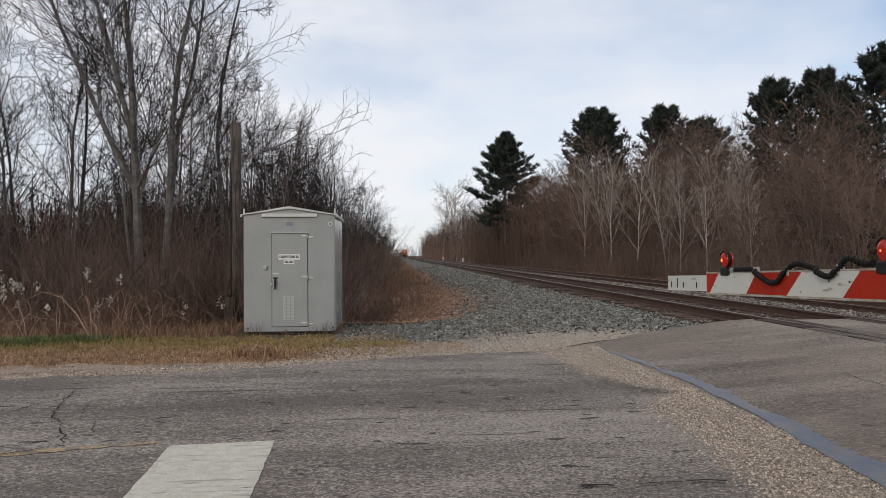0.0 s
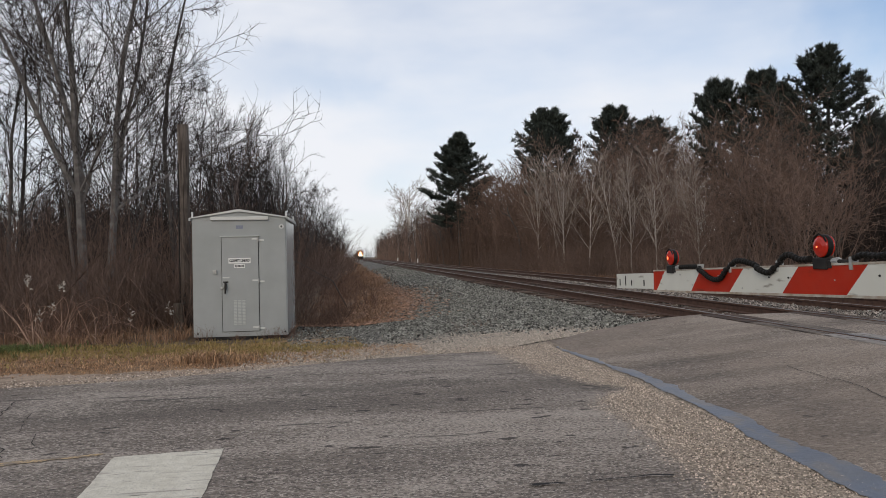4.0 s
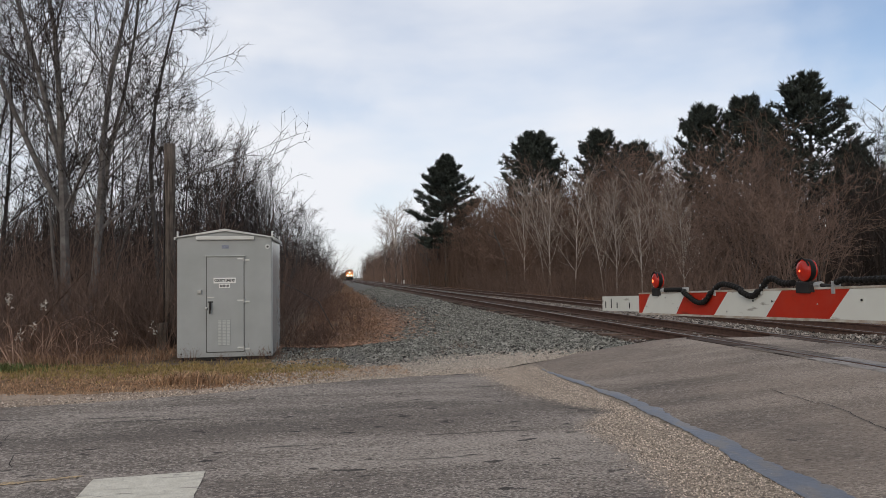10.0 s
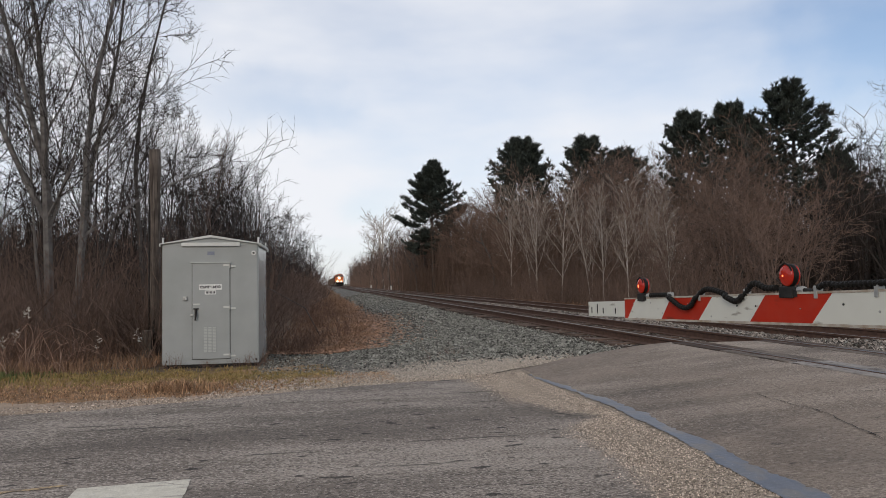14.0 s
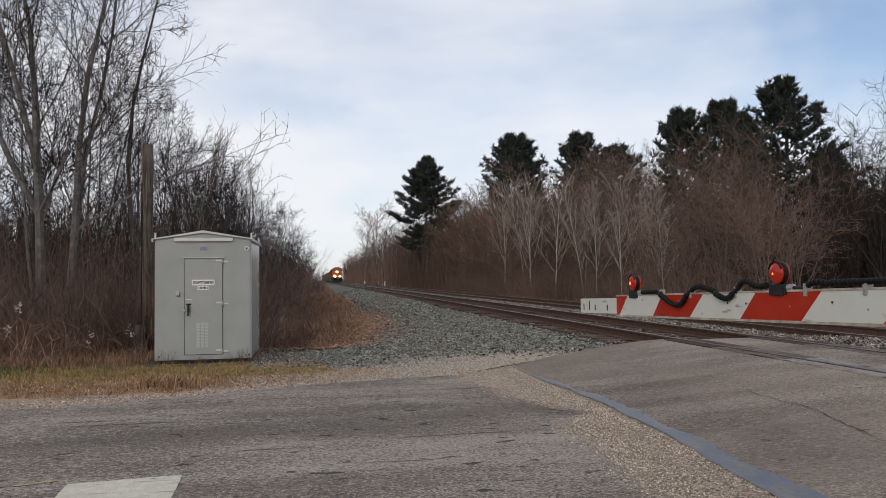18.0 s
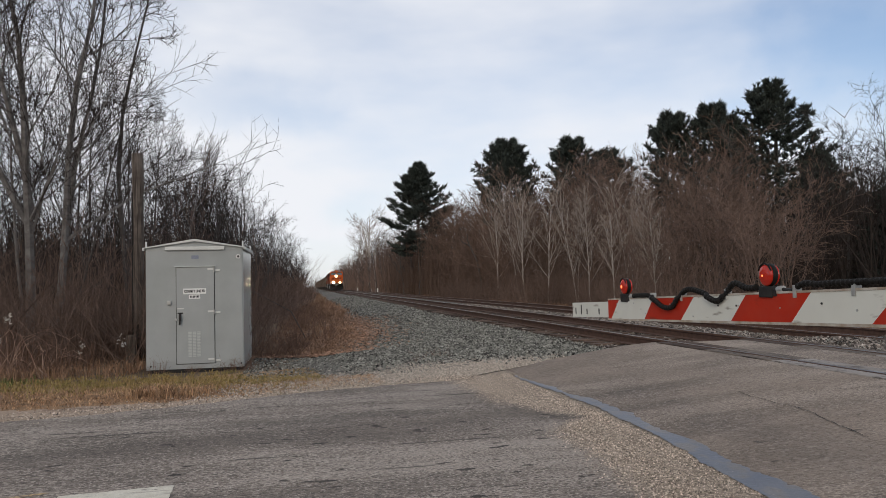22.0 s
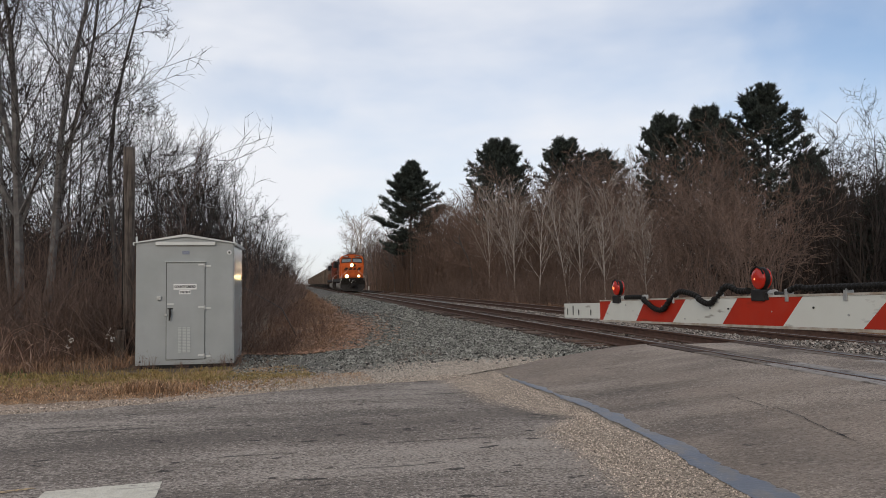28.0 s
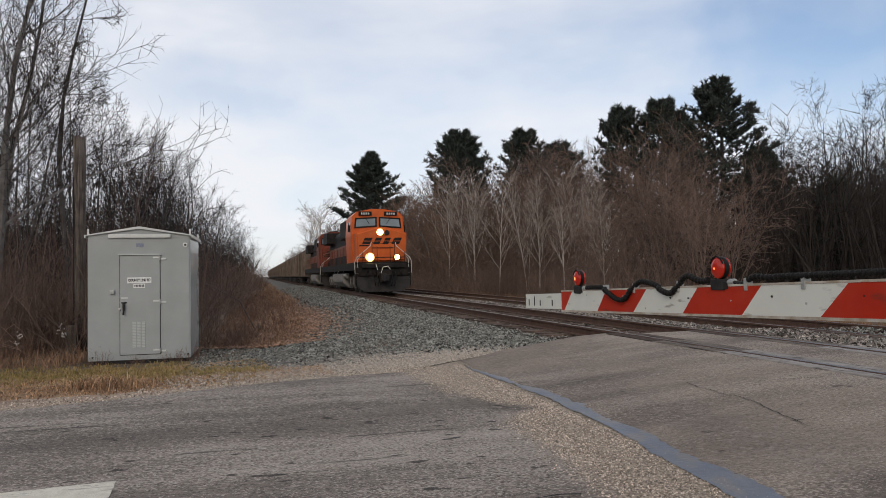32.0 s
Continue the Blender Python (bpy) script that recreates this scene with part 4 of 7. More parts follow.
def gate():
    # local y runs along the arm from the pivot to the tip; the arm droops a little towards the tip
    pivot = Vector((GATE_X, -0.9, 0))
    slope = math.atan2(0.86 - 0.955, 6.9 - 4.0)
    gate_ob = empty("crossing_gate", pose(GATE_X, -0.9, road_z(GATE_X, 0)), "lowered red and white striped gate arm with two lamps", "crossing gate")
    zr = road_z(GATE_X, 0)
    top0 = 0.955 + math.tan(slope) * (-0.9 - 4.0) - zr      # top of the arm over the pivot
    base = bmesh.new()
    disc(base, (0.28, 0, -0.05), (0, 0, 1), 0.2, 0.08)
    tube(base, [(0.28, 0, 0), (0.28, 0, 2.6)], 0.06, 12)
    part("mast", base, GALV, gate_ob)
    part("gate_mechanism", boxes((0.06, 0.5, -0.28, 0.28, 0.75, 1.4), bevel=0.03), GALV, gate_ob)

    def z_top(y):      # y in world metres
        return top0 + math.tan(slope) * (y + 0.9)
    arm = empty("arm", Matrix.Identity(4), "", "")
    arm.parent = gate_ob

    def panel(y_far_top, y_far_bot, y_near_top, y_near_bot, mat, name, hi=0.0, lo=-0.155, t=0.013):
        bm = bmesh.new()
        q = [(y_far_top, hi), (y_near_top, hi), (y_near_bot, lo), (y_far_bot, lo)]
        vs = [[bm.verts.new((s * t, y + 0.9, z_top(y) + z)) for y, z in q] for s in (-1, 1)]
        bm.faces.new(vs[0])
        bm.faces.new(vs[1][::-1])
        for i in range(4):
            j = (i + 1) % 4
            bm.faces.new((vs[0][i], vs[1][i], vs[1][j], vs[0][j]))
        bmesh.ops.recalc_face_normals(bm, faces=bm.faces)
        return part(name, bm, mat, arm)
    panel(6.90, 6.90, 6.03, 6.03, ARMW, "tip_board", -0.018, -0.150, 0.009)
    # stripes, from the tip to the pivot: (top edge, bottom edge) of each border
    borders = [(6.04, 6.04), (5.82, 5.98), (5.22, 5.37), (4.64, 4.82), (4.06, 4.22), (3.50, 3.66), (2.93, 3.10), (2.36, 2.53), (1.79, 1.96), (1.2, 1.38), (0.6, 0.78), (0.0, 0.18), (-0.7, -0.7)]
    for i, (a, b) in enumerate(zip(borders, borders[1:])):
        panel(a[0], a[1], b[0], b[1], ARMR if i % 2 == 0 else ARMW, "stripe", -0.006, -0.158)
    for nm, hi, lo, t in (("edge_strip", 0.006, -0.0055, 0.016), ("edge_strip", -0.1585, -0.172, 0.017)):
        panel(6.04, 6.04, -0.75, -0.75, ARME, nm, hi, lo, t)
    # bolts and scratches on the boards
    rnd = random.Random(4)
    for i in range(16):
        y = 5.9 - i * 0.3 + rnd.uniform(-0.08, 0.08)
        z = z_top(y) - rnd.uniform(0.03, 0.14)
        part("bolt", disc(bmesh.new(), (-0.0128, y + 0.9, z), (-1, 0, 0), rnd.choice((0.004, 0.006)), 0.004, 8), rnd.choice((DARKM, GALV)), arm)
    for y, s in ((6.80, 0.06), (6.66, 0.085), (6.52, 0.05), (6.24, 0.05)):
        part("scratch", boxes((-0.0105, -0.0092, y + 0.9, y + 0.9 + 0.022, z_top(y) - 0.125, z_top(y) - 0.125 + s)), DARKM, arm, "dark scrape")

    def lamp(y, lit):
        z = z_top(y)
        lp = empty("lamp", pose(0, y + 0.9, z) @ Matrix.Scale(0.88, 4), "", "")
        lp.parent = arm
        part("mounting_block", boxes((-0.028, 0.03, -0.055, 0.075, -0.028, 0.042), bevel=0.006), DARKM, lp)
        part("saddle_plate", boxes((-0.022, 0.022, -0.09, -0.056, -0.02, 0.026), bevel=0.004), DARKM, lp)
        body = bmesh.new()
        prof = [(-0.018, 0.066), (-0.014, 0.070), (0.0, 0.071), (0.014, 0.070), (0.018, 0.066)]
        tube(body, [(p, 0, 0.112) for p, _ in prof], [r for _, r in prof], 28)
        part("lamp_body", body, RUBBER, lp, smooth=True)
        for s in (-1, 1):
            dome = bmesh.new()
            prof = [(0.018, 0.068), (0.028, 0.065), (0.038, 0.050), (0.043, 0.026), (0.044, 0.004)]
            tube(dome, [(s * p, 0, 0.112) for p, _ in prof], [r for _, r in prof], 28)
            part("lens", dome, LENS, lp, "red ribbed lens", smooth=True)
        part("bulb", tubes(([(-0.040, 0.006, 0.108), (-0.045, 0.006, 0.108)], 0.014 if lit else 0.007)), LENSHOT, lp, "glowing spot of the lamp")
        part("hood", tubes(([(-0.03, -0.064, 0.14), (-0.032, -0.045, 0.168), (-0.032, 0.0, 0.187), (-0.03, 0.045, 0.168), (-0.03, 0.064, 0.14)], 0.006)), RUBBER, lp)
        part("cable_gland", tubes(([(0, -0.085, 0.02), (0, -0.135, 0.024)], 0.022)), GALV, lp)
        part("conduit_elbow", tubes(([(0, -0.13, 0.022), (0, -0.2, 0.018), (0.006, -0.26, 0.02)], 0.012)), DARKM, lp)
    lamp(5.70, True)
    lamp(3.85, False)
    # corrugated hose: waves between the lamps, then straight to the pivot
    line = [(5.56, 0.02), (5.40, 0.02), (5.27, 0.018), (5.16, -0.02), (5.06, -0.062), (4.98, -0.078), (4.90, -0.07), (4.84, -0.02), (4.78, 0.03), (4.71, 0.048),
            (4.62, 0.038), (4.52, 0.018), (4.44, -0.012), (4.37, -0.035), (4.31, -0.038), (4.26, 0.0), (4.22, 0.045), (4.18, 0.066), (4.12, 0.062), (4.09, 0.04), (4.02, 0.03), (3.93, 0.035)]
    tail = [(3.62, 0.02), (3.54, 0.045), (3.46, 0.032), (3.36, 0.036), (3.2, 0.034), (2.9, 0.034), (2.4, 0.036), (1.6, 0.034), (0.6, 0.034), (-0.6, 0.034)]
    for pts in (line, tail):
        fine = []
        for (y0, z0), (y1, z1) in zip(pts, pts[1:]):
            n = max(2, int(math.dist((y0, z0), (y1, z1)) / 0.0075))
            fine += [(y0 + (y1 - y0) * s / n, z0 + (z1 - z0) * s / n) for s in range(n)]
        fine = [fine[i] for i in range(len(fine))]
        sm = []
        for i in range(len(fine)):
            k0, k1 = max(0, i - 4), min(len(fine), i + 5)
            sm.append((sum(p[0] for p in fine[k0:k1]) / (k1 - k0), sum(p[1] for p in fine[k0:k1]) / (k1 - k0)))
        bm = bmesh.new()
        tube(bm, [(-0.03 if z < 0 else -0.012, y + 0.9, z_top(y) + z) for y, z in sm], [(0.019 if i // 2 % 2 else 0.0125) * (1.0 if pts is line else 0.88) for i in range(len(sm))], 10)
        part("hose", bm, RUBBER, arm, "black corrugated conduit hose", smooth=False)
    for y in (5.24, 4.80, 4.26, 3.62, 3.20, 2.6, 1.9, 1.1):
        part("hose_clip", boxes((-0.02, 0.02, y + 0.9 - 0.012, y + 0.9 + 0.012, z_top(y) - 0.03, z_top(y) + 0.035), bevel=0.003), GALV, arm, "pale bracket")
    return gate_ob


gate()


# ---- trees ----
class Wood:
    """Gathers tapering limbs as plain vertex and face lists."""

    def __init__(self):
        self.verts, self.faces = [], []

    def limb(self, pts, radii, sides, pointed=True):
        base = len(self.verts)
        n = len(pts)
        for i, p in enumerate(pts):
            if pointed and i == n - 1:
                self.verts.append(p)
                break
            d = (pts[min(i + 1, n - 1)] - pts[max(i - 1, 0)])
            s = d.cross(Vector((0.31, 0.17, 0.93)) if abs(d.z) < 0.93 * d.length else Vector((1, 0, 0))).normalized()
            u = s.cross(d).normalized()
            for j in range(sides):
                q = 2 * math.pi * j / sides
                self.verts.append(p + (s * math.cos(q) + u * math.sin(q)) * radii[i])
        for i in range(n - 1):
            for j in range(sides):
                a, b = base + i * sides + j, base + i * sides + (j + 1) % sides
                self.faces.append((a, b, base + (n - 1) * sides) if pointed and i == n - 2 else (a, b, b + sides, a + sides))

    def join(self, other):
        k = len(self.verts)
        self.verts += other.verts
        self.faces += [tuple(i + k for i in f) for f in other.faces]

    def mesh(self, name, mat):
        me = bpy.data.meshes.new(name)
        me.from_pydata([tuple(v) for v in self.verts], [], self.faces)
        me.materials.append(mat)
        return me


def grow(rnd, stem, twigs, p, d, length, r, level, spec):
    """One limb and all that grows from it. spec: counts by level, lean, upward pull, thinnest radius, wander, far or near, reach of the limbs."""
    counts, lean, pull, thin, wander, far, reach = spec
    segs = ((7, 5, 3, 2, 1), (6, 4, 2, 1, 1))[far][level]
    pts, radii = [p.copy()], [r]
    q, step = p.copy(), length / segs
    for i in range(segs):
        bend = wander * (1 + (0.3 if far else 1.1) * level)
        d = (d + Vector((rnd.gauss(0, bend), rnd.gauss(0, bend), rnd.gauss(0, bend) + pull * (1 + (0 if far else 0.8) * level)))).normalized()
        q = q + d * step
        pts.append(q.copy())
        radii.append(max(thin, r * (1 - 0.82 * (i + 1) / segs)))
    (stem if level < 2 else twigs).limb(pts, radii, ((7, 5, 4, 3, 3), (6, 4, 3, 3, 3))[far][level])
    if level >= len(counts):
        return
    n = counts[level]
    for i in range(n):
        f = (0.24 if level == 0 else 0.15) + (0.75 if level == 0 else 0.83) * ((i + rnd.random()) / n)
        k = min(segs - 1, int(f * segs))
        at = pts[k].lerp(pts[k + 1], f * segs - k)
        main = (pts[k + 1] - pts[k]).normalized()
        side = main.cross(Vector((rnd.gauss(0, 1), rnd.gauss(0, 1), rnd.gauss(0, 1)))).normalized()
        a = radians(rnd.uniform(*lean[level]))
        nd = (main * math.cos(a) + side * math.sin(a)).normalized()
        nl = length * (rnd.uniform(0.34, 0.62) if far or level == 0 else rnd.uniform(0.42, 0.78)) * (1.12 - 0.62 * f) * (1.0 if level else reach)
        nr = min(radii[k] * 0.62, max(thin, radii[k] * (rnd.uniform(0.38, 0.6) if far else rnd.uniform(0.27, 0.46))))
        grow(rnd, stem, twigs, at, nd, nl, max(thin, nr), level + 1, spec)


def bare_tree(seed, height, radius, stems, spec, bark, twig):
    rnd = random.Random(seed)
    stem, twigs = Wood(), Wood()
    for s in range(stems):
        a = 2 * math.pi * s / stems + rnd.random()
        tilt = 0.03 if stems == 1 else rnd.uniform(0.08, 0.27)
        d = Vector((math.cos(a) * tilt, math.sin(a) * tilt, 1)).normalized()
        off = 0.0 if stems == 1 else radius * 0.8
        grow(rnd, stem, twigs, Vector((math.cos(a) * off, math.sin(a) * off, -0.15)), d, height * rnd.uniform(0.86, 1), radius * (1 if stems == 1 else rnd.uniform(0.62, 0.95)), 0, spec)
    if bark is twig:
        stem.join(twigs)
        return (stem.mesh("saplings", bark),)
    return stem.mesh("trunk", bark), twigs.mesh("crown", twig)


def stemmed_tree(seed, stems, spec, bark, twig):
    """A tree of several leaning stems: foot (x, y, z), lean (x, y), length and girth of each."""
    rnd = random.Random(seed)
    stem, twigs = Wood(), Wood()
    for (x, y, z), (lx, ly), length, r in stems:
        grow(rnd, stem, twigs, Vector((x, y, z)), Vector((lx, ly, 1)).normalized(), length, r, 0, spec)
    return stem.mesh("trunk", bark), twigs.mesh("crown", twig)


def shrub_mesh(seed, height, spread, n, mat, branches=5, thick=1.0, bend=True):
    rnd = random.Random(seed)
    w = Wood()
    for i in range(n):
        a, rr = rnd.random() * 6.283, spread * math.sqrt(rnd.random())
        p = Vector((math.cos(a) * rr, math.sin(a) * rr, -0.08))
        h = height * rnd.uniform(0.45, 1.0)
        d = Vector((math.cos(a) * 0.25 + rnd.gauss(0, 0.16), math.sin(a) * 0.25 + rnd.gauss(0, 0.3), 1)).normalized()
        pts, r = [p], rnd.uniform(0.006, 0.013) * thick
        for k in range(3):
            d = (d + Vector((rnd.gauss(0, 0.28), rnd.gauss(0, 0.28), rnd.gauss(0, 0.08)))).normalized()
            pts.append(pts[-1] + d * h / 3)
        w.limb(pts, [r, r * 0.8, r * 0.55, 0], 3)
        for b in range(branches):
            k = rnd.choice((0, 1, 1, 2, 2))
            q = pts[k].lerp(pts[k + 1], rnd.random())
            e = (d + Vector((rnd.gauss(0, 0.75), rnd.gauss(0, 0.75), rnd.gauss(0.1, 0.4)))).normalized()
            m = q + e * h * rnd.uniform(0.1, 0.22)
            t = m + (e + Vector((rnd.gauss(0, 0.35), rnd.gauss(0, 0.35), 0.3))).normalized() * h * rnd.uniform(0.08, 0.2)
            w.limb([q, m, t] if bend else [q, t], [r * 0.5, r * 0.4, 0], 3)
    return w.mesh("brushwood", mat)


def pine_meshes(seed, height, bare, reach, widest=0.3, fill=1.0, lift=0.1, power=1.9, bushy=1.0):
    """A white pine: whorls of rising boughs clothed in tufts of needles, dense above and gappy below."""
    rnd = random.Random(seed)
    w, verts, faces = Wood(), [], []
    pts = [Vector((rnd.gauss(0, 0.03) * i, rnd.gauss(0, 0.03) * i, height * i / 8)) for i in range(9)]
    w.limb(pts, [0.24 * (1 - 0.9 * i / 8) + 0.02 for i in range(9)], 7)

    def tuft(c, size, out):
        for _ in range(9):
            d = (out * 0.5 + Vector((rnd.gauss(0, 0.7), rnd.gauss(0, 0.7), rnd.gauss(0.55, 0.45)))).normalized()
            s = d.cross(Vector((rnd.gauss(0, 1), rnd.gauss(0, 1), rnd.gauss(0, 1)))).normalized() * size * 0.11
            b = len(verts)
            e = c + d * size * rnd.uniform(0.6, 1.15)
            verts.extend((c - s, c + s, e))
            faces.append((b, b + 1, b + 2))
    z, turn = height * bare, 0.0
    while z < height * 0.985:
        f = (z - height * bare) / (height * (1 - bare))
        shape = min(1, 0.7 + 0.3 * f / widest) if f < widest else max(0.06, 1 - ((f - widest) / (1 - widest)) ** power)
        for b in range(6 if f > 0.3 else 5):
            turn += 2.4
            a = turn + rnd.gauss(0, 0.3)
            length = reach * shape * rnd.choice((0.55, 0.8, 0.95, 1.0, 1.08)) * rnd.uniform(0.85, 1.1) + 0.3
            i = min(7, int(z / height * 8))
            p = pts[i].lerp(pts[i + 1], z / height * 8 - i)
            bp, rise = [p], lift + 0.55 * f
            for k in range(4):
                bp.append(bp[-1] + Vector((math.cos(a), math.sin(a), rise + 0.14 * k)).normalized() * length / 4)
                a += rnd.gauss(0, 0.08)
            w.limb(bp, [0.045, 0.036, 0.026, 0.016, 0.0], 3)
            out = (bp[4] - bp[1]).normalized()
            side = out.cross(Vector((0, 0, 1))).normalized()
            for _ in range(int((10 + length * 9) * fill * (0.8 + 0.5 * f))):
                k = rnd.uniform(0.25 if f > 0.4 else 0.4, 1.0) * 4
                q = min(3, int(k))
                wide = 0.26 * length * math.sin(min(1, (k / 4 - 0.2) * 1.5) * 2.6)
                c = bp[q].lerp(bp[q + 1], k - q) + side * rnd.uniform(-1, 1) * (wide + 0.10) + Vector((0, 0, rnd.gauss(0.05, 0.10)))
                tuft(c, rnd.uniform(0.26, 0.5) * bushy, out)
        z += height * rnd.uniform(0.036, 0.056) * (1.0 if f < 0.6 else 0.72)
    me = bpy.data.meshes.new("crown")
    me.from_pydata([tuple(v) for v in verts], [], faces)
    me.materials.append(NEEDLE)
    return w.mesh("trunk", BARK), me


def plant(kind_name, meshes, x, y, scale, label, category, group, turn=0.0, lean=0.0, squash=1.0):
    """Stands one tree or shrub on the ground; its parts share the given meshes."""
    ob = new(kind_name, meshes[0] if len(meshes) == 1 else None)
    ob.matrix_basis = pose(x, y, land_z(x, y), lean, 0, turn) @ Matrix.Diagonal((scale * squash, scale * squash, scale, 1))
    tagged(ob, label, category, group)
    for me in meshes if len(meshes) > 1 else ():
        c = new(me.name.split(".")[0], me)
        c.parent = ob
    return ob


UPRIGHT = ((14, 7, 5, 2), ((24, 50), (25, 55), (30, 64), (30, 68)), 0.04, 0.0062, 0.05, 0, 0.72)
BROAD = ((13, 7, 5, 2), ((36, 70), (32, 66), (32, 68), (32, 70)), 0.03, 0.0066, 0.06, 0, 0.8)
SLIM = ((15, 6, 4), ((26, 52), (30, 60), (34, 70)), 0.045, 0.0066, 0.06, 0, 0.6)
POPLAR = ((20, 7, 5), ((20, 44), (22, 48), (25, 55)), 0.06, 0.011, 0.05, 1, 0.95)
FARSPEC = ((12, 6, 3), ((25, 55), (25, 60), (25, 60)), 0.05, 0.014, 0.08, 1, 0.95)
TANGLE = ((8, 5, 4), ((25, 60), (25, 65), (25, 65)), 0.04, 0.011, 0.10, 1, 0.95)

# the many-stemmed maple beside the hut: a trunk that parts at three metres, and two stems of its own beside it
MAPLE = [stemmed_tree(17, (((0, 0, -0.15), (0.07, 0), 11.6, 0.135), ((-0.02, 0, 3.2), (-0.46, 0.08), 9.0, 0.085), ((0.0, 0.03, 3.5), (-0.2, -0.1), 9.2, 0.085),
                           ((0.22, 0.25, -0.15), (0.20, 0.05), 12.0, 0.09), ((0.45, -0.2, -0.15), (0.22, -0.03), 12.4, 0.11), ((-0.3, 0.4, -0.15), (-0.12, 0.2), 9.5, 0.05)),
                      ((18, 8, 5, 2), *UPRIGHT[1:6], 0.66), GREYBARK, TWIG),
         bare_tree(12, 13.0, 0.09, 3, UPRIGHT, BARK, TWIG)]
SAPLING = bare_tree(14, 8.0, 0.045, 1, ((20, 6, 4), ((20, 40), (22, 46), (25, 55)), 0.05, 0.006, 0.04, 0, 0.6), GREYBARK, BRUSH)
FOREST = [bare_tree(31 + i, 11.0, 0.075, 1, UPRIGHT, BARK, TWIG) for i in range(3)]
BROADS = [bare_tree(41 + i, 10.0, 0.08, 1, BROAD, BARK, TWIG) for i in range(2)]
LIMBED = bare_tree(47, 12.0, 0.075, 1, ((18, 7, 5, 2), ((45, 78), (32, 62), (32, 66), (32, 70)), 0.03, 0.0066, 0.055, 0, 0.36), BARK, TWIG)
SLIMS = [bare_tree(51 + i, 9.0, 0.055, 1, SLIM, BARK, TWIG) for i in range(3)]
RUDDY = [bare_tree(61 + i, 8.0, 0.06, 3, ((11, 6, 4), *TANGLE[1:]), BARK, RUSSET) for i in range(3)]
DENSE = [bare_tree(68 + i, 7.0, 0.05, 5, ((10, 6, 5), ((22, 46), (25, 55), (25, 60)), 0.07, 0.0065, 0.07, 1, 0.9), BARK, TWIG) for i in range(2)]
THICK = [bare_tree(65 + i, 6.0, 0.045, 7, TANGLE, RUSSET, RUSSET) for i in range(3)]
FINETHICK = [bare_tree(75 + i, 6.0, 0.032, 7, ((8, 6, 4), ((25, 65), (28, 70), (30, 70)), 0.03, 0.0075, 0.12, 1, 0.95), BRUSH, BRUSH) for i in range(2)]
PALES = [bare_tree(71 + i, 8.0, 0.055, 1 + i % 2, ((18, 7, 5), *POPLAR[1:]), PALE, PALETWIG) for i in range(3)]
GRAND = bare_tree(79, 21.0, 0.32, 1, ((13, 8, 5), ((28, 58), (28, 58), (25, 60)), 0.04, 0.030, 0.08, 1, 0.95), PALE, PALETWIG)
FARS = [bare_tree(81 + i, 12.0, 0.14, 2, FARSPEC, BARK, TWIG) for i in range(3)]
SHRUBS = [shrub_mesh(91 + i, 2.8, 1.4, 46, BRUSH, 7, 1.0, False) for i in range(4)]
FARSHRUBS = [shrub_mesh(95 + i, 4.2, 1.9, 44, BRUSH, 7, 1.8, False) for i in range(3)]
WEEDS = [shrub_mesh(101 + i, 1.3, 0.6, 36, WEED, 4, 1.0, False) for i in range(3)]
CONE_PINE = pine_meshes(111, 18.7, 0.30, 5.4, 0.25, 1.1, 0.05, 1.6, 1.6)
FLARE_PINE = pine_meshes(112, 16.7, 0.40, 4.8, 0.35, 0.8, 0.42, 1.7, 1.4)
COLUMN_PINE = pine_meshes(113, 13.4, 0.35, 2.9, 0.4, 1.0, 0.25, 1.7)
TALL_PINE = pine_meshes(114, 14.3, 0.42, 4.4, 0.12, 1.1, 0.12, 1.25)
LOW_PINE = pine_meshes(115, 10.0, 0.04, 2.9, 0.25, 0.5)


